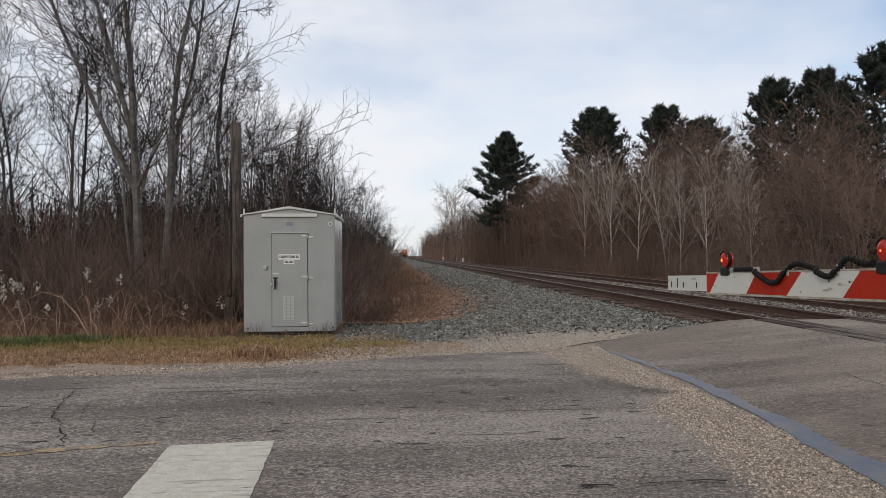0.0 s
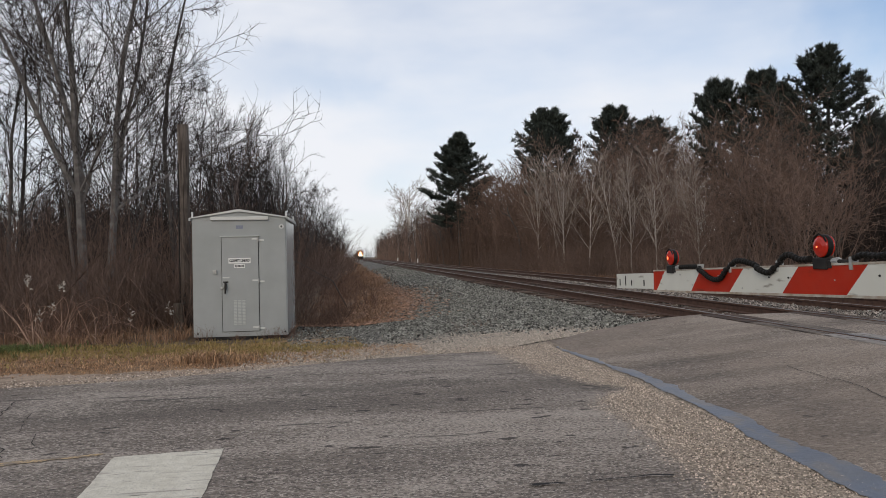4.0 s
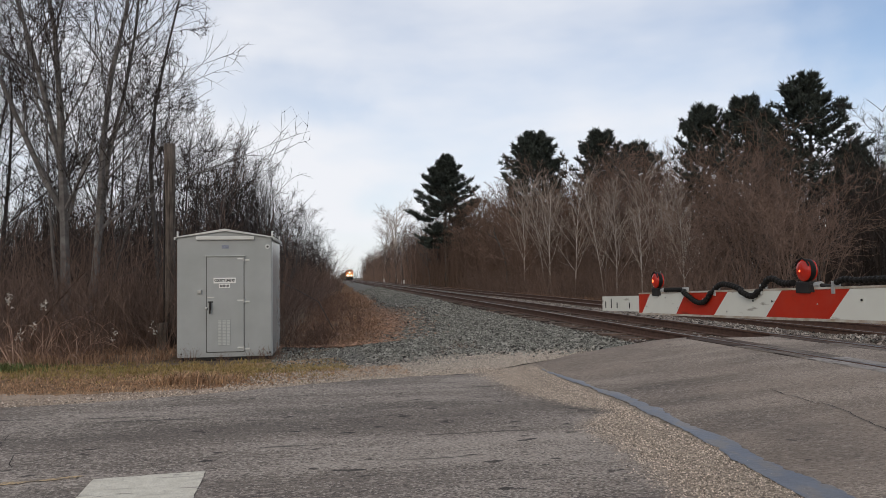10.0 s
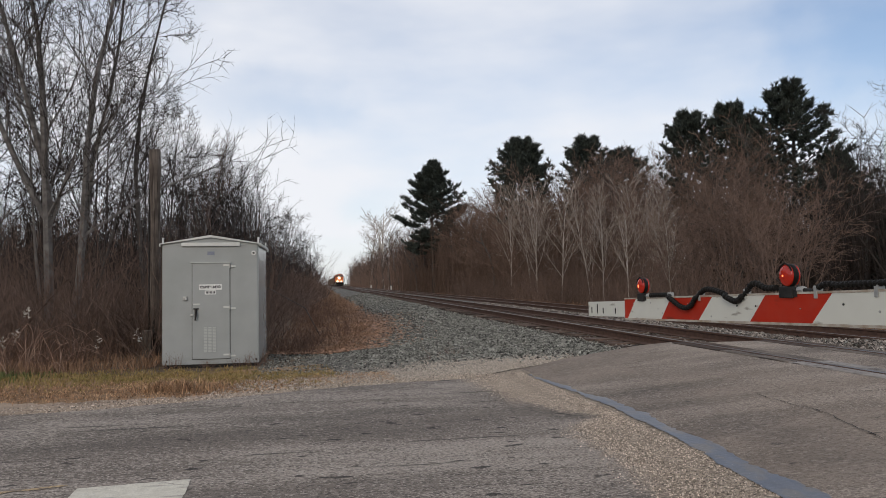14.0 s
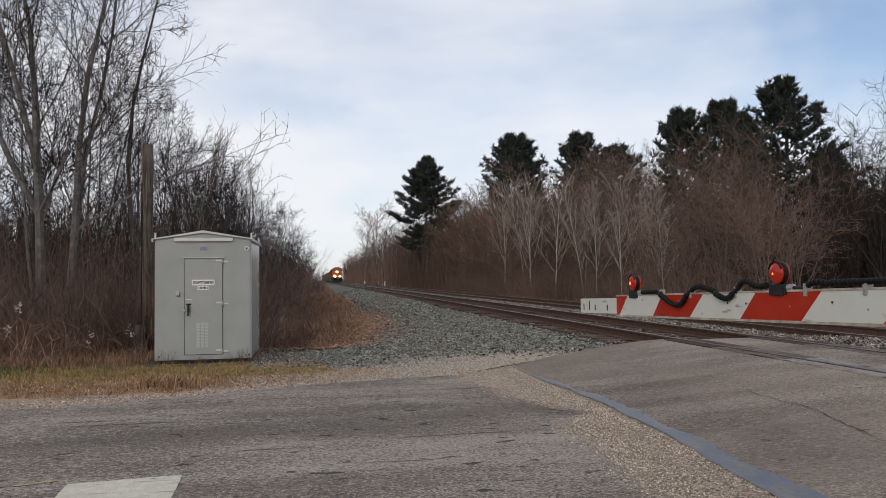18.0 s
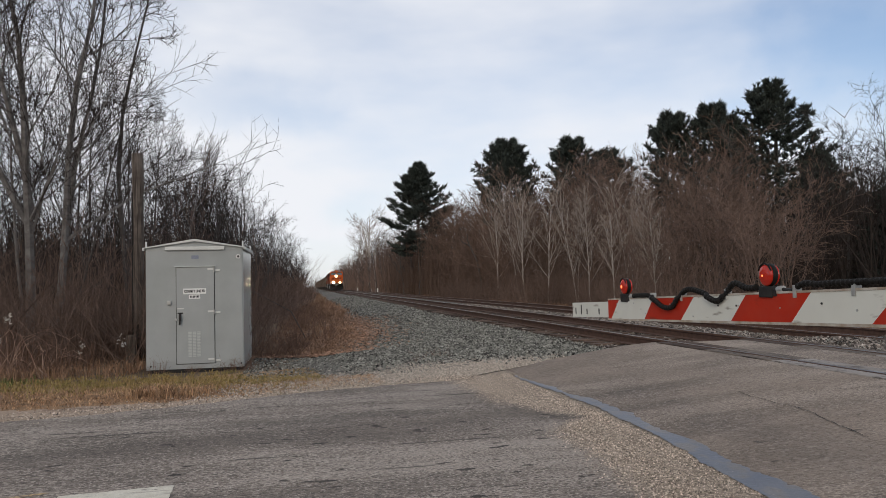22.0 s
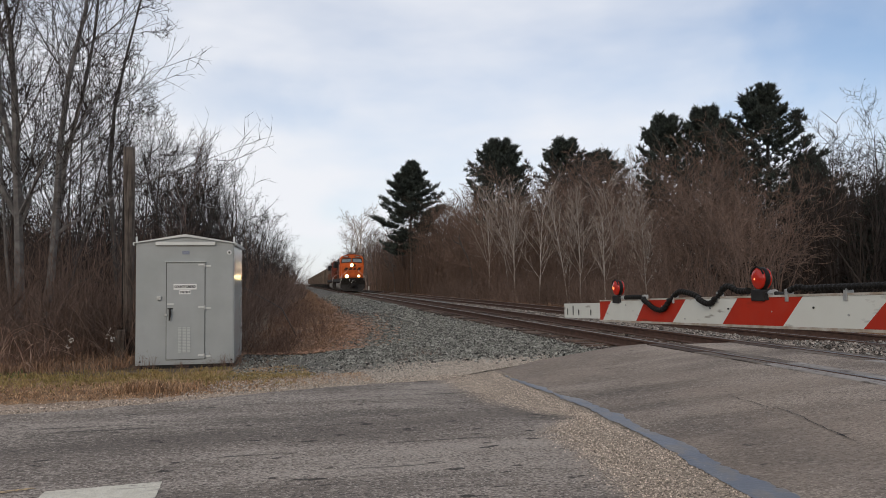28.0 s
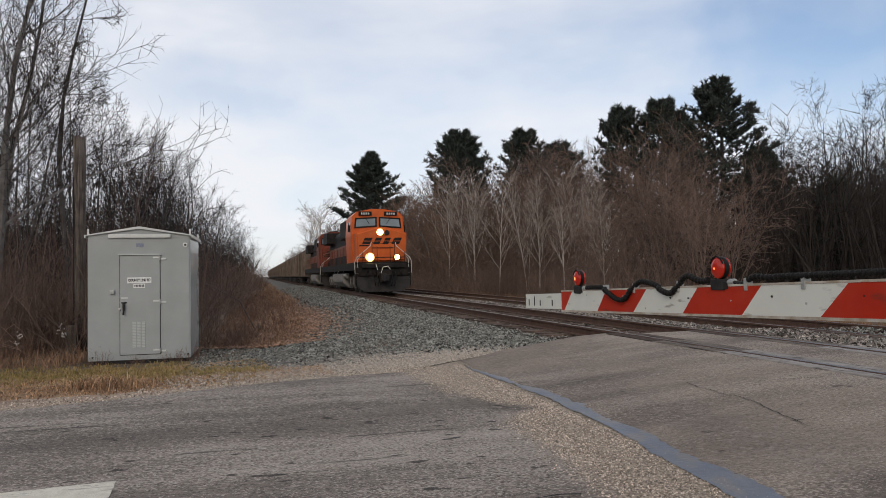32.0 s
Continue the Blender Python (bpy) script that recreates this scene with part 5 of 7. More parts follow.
def woods():
    rnd = random.Random(5)
    # the many-stemmed maples beside the hut
    plant("maple_tree", MAPLE[0], -6.78, 20.3, 1.0, "tall bare many-stemmed maple with grey bark", "tree", "bare maples", 0)
    plant("maple_tree", MAPLE[1], -13.6, 20.5, 0.85, "tall bare many-stemmed maple with grey bark", "tree", "bare maples", 150)
    plant("bare_tree", LIMBED, -4.86, 22, 1.1, "tall bare tree with long level limbs behind the pole", "tree", "bare trees", 65)
    plant("young_tree", SAPLING, -4.1, 24, 0.76, "slender pale sapling leaning out of the brush", "tree", "young trees", 90, 7)
    # left-hand wood, near
    near = [(-9.4, 22, 0.95), (-10.6, 25.5, 1.05), (-7.6, 26, 0.95), (-5.6, 27.5, 0.8), (-18, 25, 1.1), (-5.2, 32, 0.78),
            (-8.5, 31, 0.95), (-24, 27, 1.1), (-5.4, 37, 0.76), (-6.8, 41, 0.95), (-11, 37, 1.05), (-5.6, 44, 0.86), (-5.8, 50, 0.9), (-6.4, 34.5, 0.85), (-10.6, 21.4, 0.85), (-11.4, 23.4, 0.9), (-15.5, 22.5, 0.95), (-12, 22.2, 0.8), (-20.5, 22.5, 0.95)]
    for i, (x, y, s) in enumerate(near):
        src = (FOREST[i % 3], BROADS[i % 2], FOREST[(i + 1) % 3])[i % 3]
        plant("bare_tree", src, x, y, s * rnd.uniform(0.94, 1.05), "bare leafless tree in the roadside wood", "tree", "bare trees", rnd.random() * 360, rnd.uniform(-3, 3))
    for i, (x, y, s) in enumerate(((-4.2, 28.5, 0.85), (-4.0, 31, 0.95), (-3.6, 33, 0.84), (-3.3, 36, 0.84), (-3.0, 40, 0.78), (-4.6, 34, 0.95), (-3.2, 46, 0.85))):
        plant("bare_tree", DENSE[i % 2], x, y, s, "dense dark clump of slender bare trees", "tree", "bare trees", rnd.random() * 360)
    for i in range(22):
        x, y = rnd.uniform(-26, -4.2), rnd.uniform(19.5, 42)
        plant("young_tree", SLIMS[i % 3], x, y, rnd.uniform(0.6, 1.05), "thin bare young tree", "tree", "young trees", rnd.random() * 360, rnd.uniform(-5, 5))
    y = 56.0
    i = 0
    while y < 330:
        for k in range(3):
            x = min(-5.0 + 0.021 * (y - 50), -1.6) - k * rnd.uniform(4, 7) - rnd.random()
            i += 1
            plant("bare_tree", FARS[i % 3], x, y + rnd.uniform(-2, 2), rnd.uniform(0.70, 0.92), "bare leafless tree beside the railway", "tree", "bare trees", rnd.random() * 360)
        y += 5.5 + y * 0.06
    # brush under the trees, from the verge to the ballast
    for i in range(80):
        x, y = -3.9 - rnd.random() ** 1.2 * 18, 18.0 + rnd.random() ** 1.6 * 9
        if -0.52 < x / y < -0.40 and i % 3:
            continue
        plant("brush", [SHRUBS[i % 4]], x, y, rnd.uniform(0.6, 1.15), "thicket of bare brown brushwood", "bush", "brushwood", rnd.random() * 360)
    for i in range(34):
        x, y = -4.2 - rnd.random() * 13, 19.2 + rnd.random() * 3.6
        if -0.52 < x / y < -0.40:
            continue
        plant("brush", [SHRUBS[i % 4]], x, y, rnd.uniform(1.15, 1.5), "tall thicket of bare brown brushwood under the trees", "bush", "brushwood", rnd.random() * 360)
    for i in range(56):
        y = 19.2 + (i / 56) ** 1.8 * 130
        x = min(-1.9 + 0.014 * (y - 20), -0.5) - rnd.random() ** 1.5 * 3.4
        plant("brush", [SHRUBS[i % 4] if y < 45 else FARSHRUBS[i % 3]], x, y, rnd.uniform(0.6, 0.95) if y < 45 else rnd.uniform(0.6, 1.0), "thicket of bare reddish brushwood beside the line", "bush", "brushwood", rnd.random() * 360)
    for i in range(52):
        y = 17.9 + (i / 52) ** 1.6 * 55
        x = rnd.triangular(-1.4, along(TOE, y) - 0.5, -0.8) if y > 20 else rnd.uniform(-1.1, -0.35)
        plant("weeds", [WEEDS[i % 3]], x, y, rnd.uniform(0.35, 0.85), "dead reddish-brown weed stalks", "weeds", "dead weeds", rnd.random() * 360)
    for i in range(44):
        x, y = rnd.uniform(-15, -3.5), rnd.uniform(15.2, 18.4)
        plant("weeds", [WEEDS[i % 3]], x, y, rnd.uniform(0.45, 1.0), "dead brown weed stalks at the wood's edge", "weeds", "dead weeds", rnd.random() * 360)
    for x, y, s in ((-2.9, 15.2, 0.3), (-2.2, 15.22, 0.22), (-1.6, 15.25, 0.28), (-1.3, 15.3, 0.4), (2.39, 14.36, 0.42), (1.9, 13.6, 0.2)):
        plant("weeds", [WEEDS[int(x * 10) % 3]], x, y, s, "small dead weeds growing in the gravel", "weeds", "dead weeds", rnd.random() * 360)
    # right-hand side: brush, tangled saplings, pale poplars, russet trees, pines
    for i in range(64):
        y = 22 + (i / 64) ** 1.5 * 160
        x = 16.2 + rnd.random() ** 1.4 * 5
        if x / y > 0.70:
            continue
        plant("brush", [FARSHRUBS[i % 3]], x, y, rnd.uniform(0.45, 0.95), "thicket of bare brown brushwood", "bush", "brushwood", rnd.random() * 360)
    for i in range(44):
        y = 32 + i * 1.25
        plant("brush", [FARSHRUBS[i % 3]], 15.2 + rnd.random() * 2.0, y + rnd.uniform(-0.8, 0.8), rnd.uniform(0.42, 0.72), "low thicket of bare brown brushwood before the poplars", "bush", "brushwood", rnd.random() * 360)
    for i in range(26):
        y = 27 + (i / 26) ** 1.4 * 80
        x = 18.2 + rnd.random() * 4.5
        if x / y > 0.72:
            continue
        ob = plant("sapling_thicket", THICK[i % 3] if y > 46 else FINETHICK[i % 2], x, y, rnd.uniform(0.85, 1.25) * (0.7 + 0.011 * min(y, 95)), "dense tangle of bare russet saplings", "thicket", "", rnd.random() * 360)
        tagged(ob, kind="stuff")
    for i in range(26):
        y = 31 + i * 2.6
        ob = plant("sapling_thicket", (FINETHICK[i % 2] if y < 60 else THICK[i % 3]), 16.4 + rnd.random() * 2.6, y + rnd.uniform(-1, 1), rnd.uniform(0.55, 0.8) * (0.75 + 0.0065 * y), "tangle of bare brown saplings before the poplars", "thicket", "", rnd.random() * 360)
        tagged(ob, kind="stuff")
    for x, y, s in ((16.7, 42, 0.84), (17.3, 46, 0.95), (16.8, 50.5, 1.0), (17.0, 57, 1.12), (17.8, 61, 1.15), (16.6, 38.5, 0.76), (17.6, 35.5, 0.72), (17.3, 66, 1.2), (18.6, 40.5, 0.9)):
        plant("poplar_tree", PALES[int(y) % 3], x, y, s, "slender bare tree with pale grey bark", "tree", "pale poplars", rnd.random() * 360)
    for i in range(24):
        y = 30 + (i / 24) ** 1.35 * 90
        x = 20.5 + rnd.random() * 6
        if x / y > 0.72:
            continue
        plant("bare_tree", RUDDY[i % 3], x, y, rnd.uniform(0.9, 1.1) * (0.55 + 0.0122 * min(y, 85)), "bare tree with russet twigs behind the tracks", "tree", "russet trees", rnd.random() * 360)
    for i, (x, y, s) in enumerate(((23.3, 40, 1.26), (24.6, 41.5, 1.2), (21.6, 38, 1.08), (24.6, 62, 1.52), (26.2, 64, 1.52), (22.8, 60, 1.4), (19.5, 84, 1.5), (17.6, 92, 1.45))):
        plant("bare_tree", RUDDY[i % 3], x, y, s, "domed bare tree with russet twigs before the pines", "tree", "russet trees", rnd.random() * 360)
    plant("poplar_tree", PALES[0], 26.2, 55, 1.38, "tall slender bare tree with pale upright twigs", "tree", "pale poplars", 40, 0, 0.6)
    for x, y, s in ((22.6, 57, 1.2), (24, 62, 1.25), (21.5, 68, 1.2), (23.5, 54, 1.15)):
        plant("bare_tree", FARS[int(y) % 3], x, y, s * 0.8, "taller bare tree above the thicket", "tree", "bare trees", rnd.random() * 360)
    for i in range(20):
        x, y = 33 + rnd.random() * 16, 26 + rnd.random() * 24
        plant("bare_tree", FARS[i % 3], x, y, rnd.uniform(0.66, 0.9), "bare leafless tree in the dark wood", "tree", "bare trees", rnd.random() * 360)
    for x, y, s in ((34, 38, 1.25), (36.8, 38.5, 1.3), (31.0, 38.5, 1.12), (37, 34, 1.2)):
        plant("bare_tree", BROADS[int(y) % 2], x, y, s, "tall bare tree with spreading limbs", "tree", "bare trees", rnd.random() * 360)
    y = 112.0
    while y < 420:
        for k in range(2):
            x = 15.2 + k * rnd.uniform(3, 6) + rnd.random()
            i += 1
            plant("bare_tree", FARS[i % 3], x, y + rnd.uniform(-2, 2), rnd.uniform(0.75, 1.05), "bare leafless tree beside the railway", "tree", "bare trees", rnd.random() * 360)
        y += 4.5 + y * 0.05
    for x, y, s, turn in ((17.0, 205, 1.2, 70), (18.5, 222, 1.15, 200), (15.6, 240, 1.1, 320), (16.5, 186, 0.72, 10), (17.5, 160, 0.62, 130), (18.5, 128, 0.6, 280)):
        plant("bare_tree", GRAND, x, y, s, "large pale bare tree standing over the wood", "tree", "bare trees", turn)
    for x, y, m, s, turn, wide in ((15.75, 104, CONE_PINE, 1.0, 0, 1.0), (21.4, 77, FLARE_PINE, 1.0, 200, 1.0), (26.4, 70, COLUMN_PINE, 1.17, 30, 1.1), (29.8, 71, COLUMN_PINE, 1.10, 140, 1.3),
                                   (25.0, 47, COLUMN_PINE, 0.96, 30, 0.95), (27.2, 46, COLUMN_PINE, 1.0, 200, 1.0), (29.85, 42.7, TALL_PINE, 1.0, 120, 1.0), (28.2, 44.5, COLUMN_PINE, 0.88, 280, 0.9), (34.5, 45, FLARE_PINE, 0.6, 20, 0.9),
                                   (34, 38, LOW_PINE, 0.7, 10, 1.1), (37, 33, LOW_PINE, 0.7, 80, 1.2), (40, 37, LOW_PINE, 0.8, 300, 1.2)):
        plant("pine_tree", m, x, y, s, "dark green white pine with layered boughs", "tree", "pines", turn, 0, wide)


woods()


# ---- far woods that close the view ----
def far_wood(name, x0, x1, y0, y1, top, n, seed, low=0.7, girth=0.13, mat=TWIG):
    rnd = random.Random(seed)
    w = Wood()
    for i in range(n):
        x, y = rnd.uniform(x0, x1), rnd.uniform(y0, y1)
        if -0.52 < x / y < -0.40 and y < 165 and rnd.random() < 0.55:     # a clearing towards the pond
            continue
        h = top * rnd.uniform(low, 1.05)
        p = Vector((x, y, -0.9))
        bow = Vector((rnd.gauss(0, 0.06) * h, rnd.gauss(0, 0.06) * h, 0))
        q = p + Vector((rnd.gauss(0, 0.11) * h, rnd.gauss(0, 0.11) * h, h))
        mid = p.lerp(q, 0.5) + bow
        w.limb([p, mid, q], [girth, girth * 0.6, 0], 3)
        for b in range(8):
            f = rnd.uniform(0.12, 0.98)
            a = p.lerp(mid, f * 2) if f < 0.5 else mid.lerp(q, f * 2 - 1)
            e = a + Vector((rnd.gauss(0, 1), rnd.gauss(0, 1), rnd.uniform(0.3, 1.7))) * h * 0.12 * (1.15 - 0.6 * f)
            w.limb([a, e], [girth * 0.38, 0], 3)
            g = a.lerp(e, 0.5)
            w.limb([g, g + Vector((rnd.gauss(0, 0.5), rnd.gauss(0, 0.5), rnd.uniform(0.1, 0.7))) * h * 0.09], [girth * 0.24, 0], 3)
    ob = new(name, w.mesh(name, mat))
    return tagged(ob, "far bare woodland closing the view", "woodland", kind="stuff")


far_wood("far_woods", -110, -24, 42, 130, 10, 800, 1, 0.45)
far_wood("far_woods", 36, 80, 22, 110, 9, 380, 2)
# Rows in SHADEWOOD carry the wood's inner shade in their colour.
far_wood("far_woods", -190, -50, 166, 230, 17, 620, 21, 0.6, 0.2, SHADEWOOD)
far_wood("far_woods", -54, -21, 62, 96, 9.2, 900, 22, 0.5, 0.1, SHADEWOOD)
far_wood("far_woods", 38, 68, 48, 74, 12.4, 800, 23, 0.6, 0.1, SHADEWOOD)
far_wood("far_woods", -60, -14, 120, 420, 13, 420, 3)
far_wood("far_woods", 24, 60, 110, 420, 13, 420, 4)
far_wood("far_woods", -60, 70, 900, 960, 14, 300, 5)
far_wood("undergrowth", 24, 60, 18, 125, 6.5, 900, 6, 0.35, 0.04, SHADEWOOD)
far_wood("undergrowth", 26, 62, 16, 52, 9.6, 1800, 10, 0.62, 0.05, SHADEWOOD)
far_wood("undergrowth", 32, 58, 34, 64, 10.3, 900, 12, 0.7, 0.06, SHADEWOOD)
far_wood("undergrowth", 21, 30, 46, 96, 10.8, 760, 13, 0.6, 0.045, RUSSET)
far_wood("undergrowth", 15.2, 22, 88, 160, 13.0, 1000, 14, 0.5, 0.05, RUSSET)
far_wood("undergrowth", 17.5, 27, 60, 100, 10.5, 700, 20, 0.5, 0.045, RUSSET)
far_wood("undergrowth", -7, -2.0, 62, 300, 6.5, 560, 15, 0.45, 0.055, TWIG)
far_wood("undergrowth", -22, -4.2, 20, 34, 4.2, 620, 16, 0.5, 0.02, TWIG)
far_wood("undergrowth", -50, -5, 25, 62, 6.2, 1150, 7, 0.35, 0.036, BRUSH)
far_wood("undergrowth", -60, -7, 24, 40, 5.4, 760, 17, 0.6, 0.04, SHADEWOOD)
far_wood("undergrowth", -9, -1.8, 24, 60, 4.6, 480, 18, 0.5, 0.02, BRUSH)
far_wood("undergrowth", -48, -9, 44, 80, 8.0, 700, 19, 0.6, 0.07, TWIG)
far_wood("undergrowth", -24, -6, 66, 200, 6, 500, 8, 0.35, 0.05, BRUSH)
far_wood("undergrowth", 15.0, 19.5, 140, 420, 13, 900, 9, 0.55, 0.09, BRUSH)
far_wood("undergrowth", -12, -4.4, 30, 110, 8, 600, 11, 0.3, 0.035, TWIG)
tagged(py_part("pond", [(-70, 54, -0.60), (-23, 57, -0.60), (-66, 165, -0.60), (-150, 165, -0.60)], [(0, 1, 2, 3)], POND), "pale pond glimpsed through the trees", "pond", kind="structure")


def dead_wood():
    w = Wood()
    w.limb([Vector(p) for p in ((0, 0, -0.1), (0.1, 0, 2.2), (-0.3, 0.1, 4.2), (-1.0, 0.1, 5.6), (-1.25, 0.1, 6.3), (-1.1, 0.1, 6.9))], [0.13, 0.11, 0.09, 0.08, 0.06, 0.0], 6)
    w.limb([Vector(p) for p in ((-1.0, 0.1, 5.6), (-1.7, 0.1, 5.9), (-2.1, 0.1, 6.5))], [0.07, 0.05, 0.0], 5)
    w.limb([Vector(p) for p in ((-0.1, 0, 3.4), (1.0, 0.1, 4.1), (1.7, 0.1, 4.0))], [0.06, 0.04, 0.0], 5)
    ob = new("dead_tree", w.mesh("dead_tree", BARK))
    ob.matrix_basis = pose(17.4, 74, land_z(17.4, 74))
    tagged(ob, "dark crooked dead tree at the edge of the thicket", "tree")
    w = Wood()
    w.limb([Vector(p) for p in ((0, 0, 1.75), (0.9, 0.4, 1.5), (1.9, 1.0, 0.9), (2.4, 1.3, -0.1))], [0.008, 0.013, 0.017, 0.019], 5, False)
    ob = new("fallen_branch", w.mesh("fallen_branch", BARK))
    ob.matrix_basis = pose(-2.4, 22.0, land_z(-1, 23))
    tagged(ob, "bare broken branch lying through the brush", "branch")


dead_wood()


# ---- pole, stub post, marker posts ----
def pole():
    x, y = -3.86, 18.35
    ob = empty("utility_pole", pose(x, y, land_z(x, y)), "weathered grey timber pole cut off at the top", "pole")
    rnd = random.Random(2)
    bm = tube(bmesh.new(), [(rnd.gauss(0, 0.006), rnd.gauss(0, 0.006), -0.3 + i * 0.57) for i in range(10)], [0.142 - 0.0015 * i for i in range(10)], 14)
    part("shaft", bm, POLE, ob, smooth=True)
    part("conduit", tubes(([(-0.10, -0.115, -0.1), (-0.10, -0.11, 3.9)], 0.015)), DARKM, ob, "dark cable run down the pole")
    sx, sy = -3.93, 17.95
    stub = empty("stub_post", pose(sx, sy, land_z(sx, sy)), "short weathered timber post beside the pole", "post")
    part("post", boxes((-0.10, 0.10, -0.09, 0.09, -0.2, 0.62), bevel=0.02), POLE, stub)
    part("bracket", boxes((-0.19, -0.09, -0.11, 0.0, 0.36, 0.46), bevel=0.02), GALV, stub)


pole()
for x, y in ((13.0, 140), (13.0, 197)):
    mk = empty("marker_post", pose(x, y, -0.6), "short white trackside marker post", "post", "marker posts")
    part("post", boxes((-0.10, 0.10, -0.05, 0.05, -0.1, 1.15), bevel=0.02), WHITEP, mk)
    part("cap", boxes((-0.11, 0.11, -0.06, 0.06, 1.16, 1.21)), DARKM, mk)


# ---- grass and loose stones ----
def tufts(name, label, n, place, mat, tall, seed):
    rnd = random.Random(seed)
    verts, faces = [], []
    for i in range(n):
        x, y = place(rnd)
        z = land_z(x, y)
        for b in range(7):
            a, h = rnd.random() * 6.283, tall * rnd.uniform(0.35, 1.0)
            dx, dy = math.cos(a), math.sin(a)
            px, py = x + rnd.gauss(0, 0.06), y + rnd.gauss(0, 0.06)
            out, wd = h * rnd.uniform(0.3, 1.5), 0.0055
            k = len(verts)
            verts += [(px - dy * wd, py + dx * wd, z - 0.01), (px + dy * wd, py - dx * wd, z - 0.01),
                      (px + dx * out * 0.4 + dy * wd * 0.8, py + dy * out * 0.4 - dx * wd * 0.8, z + h * 0.65),
                      (px + dx * out * 0.4 - dy * wd * 0.8, py + dy * out * 0.4 + dx * wd * 0.8, z + h * 0.65), (px + dx * out, py + dy * out, z + h * rnd.uniform(0.6, 1.0))]
            faces += [(k, k + 1, k + 2, k + 3), (k + 3, k + 2, k + 4)]
    return tagged(py_part(name, verts, faces, mat), label, "grass", kind="stuff")


def straw_spot(rnd):
    x = rnd.uniform(-14, 1.0)
    return x, along(ROAD_EDGE, x) + along(SHOULDER, x) * rnd.uniform(0.75, 1.2) + (rnd.random() ** 1.1) * (2.6 if x < -0.8 else 1.9)


def olive_spot(rnd):
    x = rnd.uniform(-12, 0.2)
    return x, min(15.2, 12.6 + rnd.gauss(0.6, 0.85)) - (0.9 if x > -1.3 else 0.0)


def clump_spot(rnd):
    x = rnd.gauss(rnd.choice((-6.4, -6.3, -5.9, -9.0)), 0.55)
    return x, rnd.gauss(13.7, 0.5)


tufts("dry_grass", "short dry straw-coloured grass on the verge", 5200, straw_spot, STRAW, 0.055, 1)
tufts("olive_grass", "short yellow-green grass among the straw", 3300, olive_spot, OLIVE, 0.085, 2)
tufts("green_grass", "clump of fresh dark green grass", 620, clump_spot, GREEN, 0.17, 6)
tufts("straw_clumps", "taller pale straw clumps near the road", 60, lambda r: (r.gauss(r.choice((-2.05, -1.6, -1.85)), 0.18), r.gauss(10.35, 0.15)), STRAW, 0.22, 7)
tufts("tall_grass", "long dead grass along the wood's edge", 900, lambda r: (r.uniform(-18, -3.3), 14.4 + r.random() * 3.2), DEADGRASS, 0.32, 3)
tufts("tall_grass", "long dead grass beside the ballast", 2600, lambda r: (r.triangular(-1.4, 2.5, 0.6), 18.2 + (r.random() ** 1.4) * 60), DEADGRASS, 0.2, 4)
tufts("tall_grass", "dead grass along the foot of the far ballast", 1500, lambda r: (r.triangular(-1.0, 3.0, 1.4), 40 + (r.random() ** 1.3) * 170), DEADGRASS, 0.42, 8)
tufts("tall_grass", "long dead grass beyond the tracks", 1700, lambda r: (r.uniform(14, 17.5), 14 + (r.random() ** 1.4) * 90), DEADGRASS, 0.5, 5)


def bed_height(x, y):
    toe = along(TOE, y)
    if x < 5:
        s = max(0, (x - toe + 0.6) / (5.6 - toe))
        return land_z(x, y) * (1 - s) ** 1.2 + bed_z(5) * (1 - (1 - s) ** 1.2) - 0.03 * (1 - s)
    return bed_z(x)


def stones(n, place, size, seed, label, mat=None):
    rnd = random.Random(seed)
    verts, faces = [], []
    shape = [(1, 0, -0.3), (-1, 0, -0.3), (0, 1, -0.3), (0, -1, -0.3), (0, 0, 1)]
    tri = [(0, 2, 4), (2, 1, 4), (1, 3, 4), (3, 0, 4)]
    for i in range(n):
        x, y = place(rnd)
        if y < (along(ROAD_EDGE, x) + 0.12 if x < 7.5 else 8.0):
            continue
        z = max(bed_height(x, y), land_z(x, y) + 0.012 if x < 2.5 else -9) if x < 7.5 or y > 12.4 else road_z(x, y) - 0.05
        m = Euler((rnd.uniform(-0.7, 0.7), rnd.uniform(-0.7, 0.7), rnd.random() * 6.283)).to_matrix()
        s = size * rnd.uniform(0.55, 1.25) * (1 + max(0, y - 44) * 0.010)
        z += min(0.055, max(0, (y - 32) * 0.006)) if x < 5.4 else 0.0
        k = len(verts)
        for p in shape:
            q = m @ Vector((p[0] * rnd.uniform(0.7, 1.25), p[1] * rnd.uniform(0.6, 1.1), p[2] * rnd.uniform(0.6, 1.1))) * s
            verts.append((x + q.x, y + q.y, z + q.z + s * 0.3))
        faces += [(a + k, b + k, c + k) for a, b, c in tri]
    return tagged(py_part("ballast_stones", verts, faces, mat or STONE), label, "ballast", kind="stuff")


def slope_spot(r):
    while True:
        x, y = r.uniform(0.6, 5.4), 10.8 + r.random() ** 1.2 * 12
        if y > 13.9 - max(0, x - 1.6) * 0.75 + r.gauss(0, 0.45) and x > along(TOE, y) + r.gauss(0.2, 0.35):
            return x, y


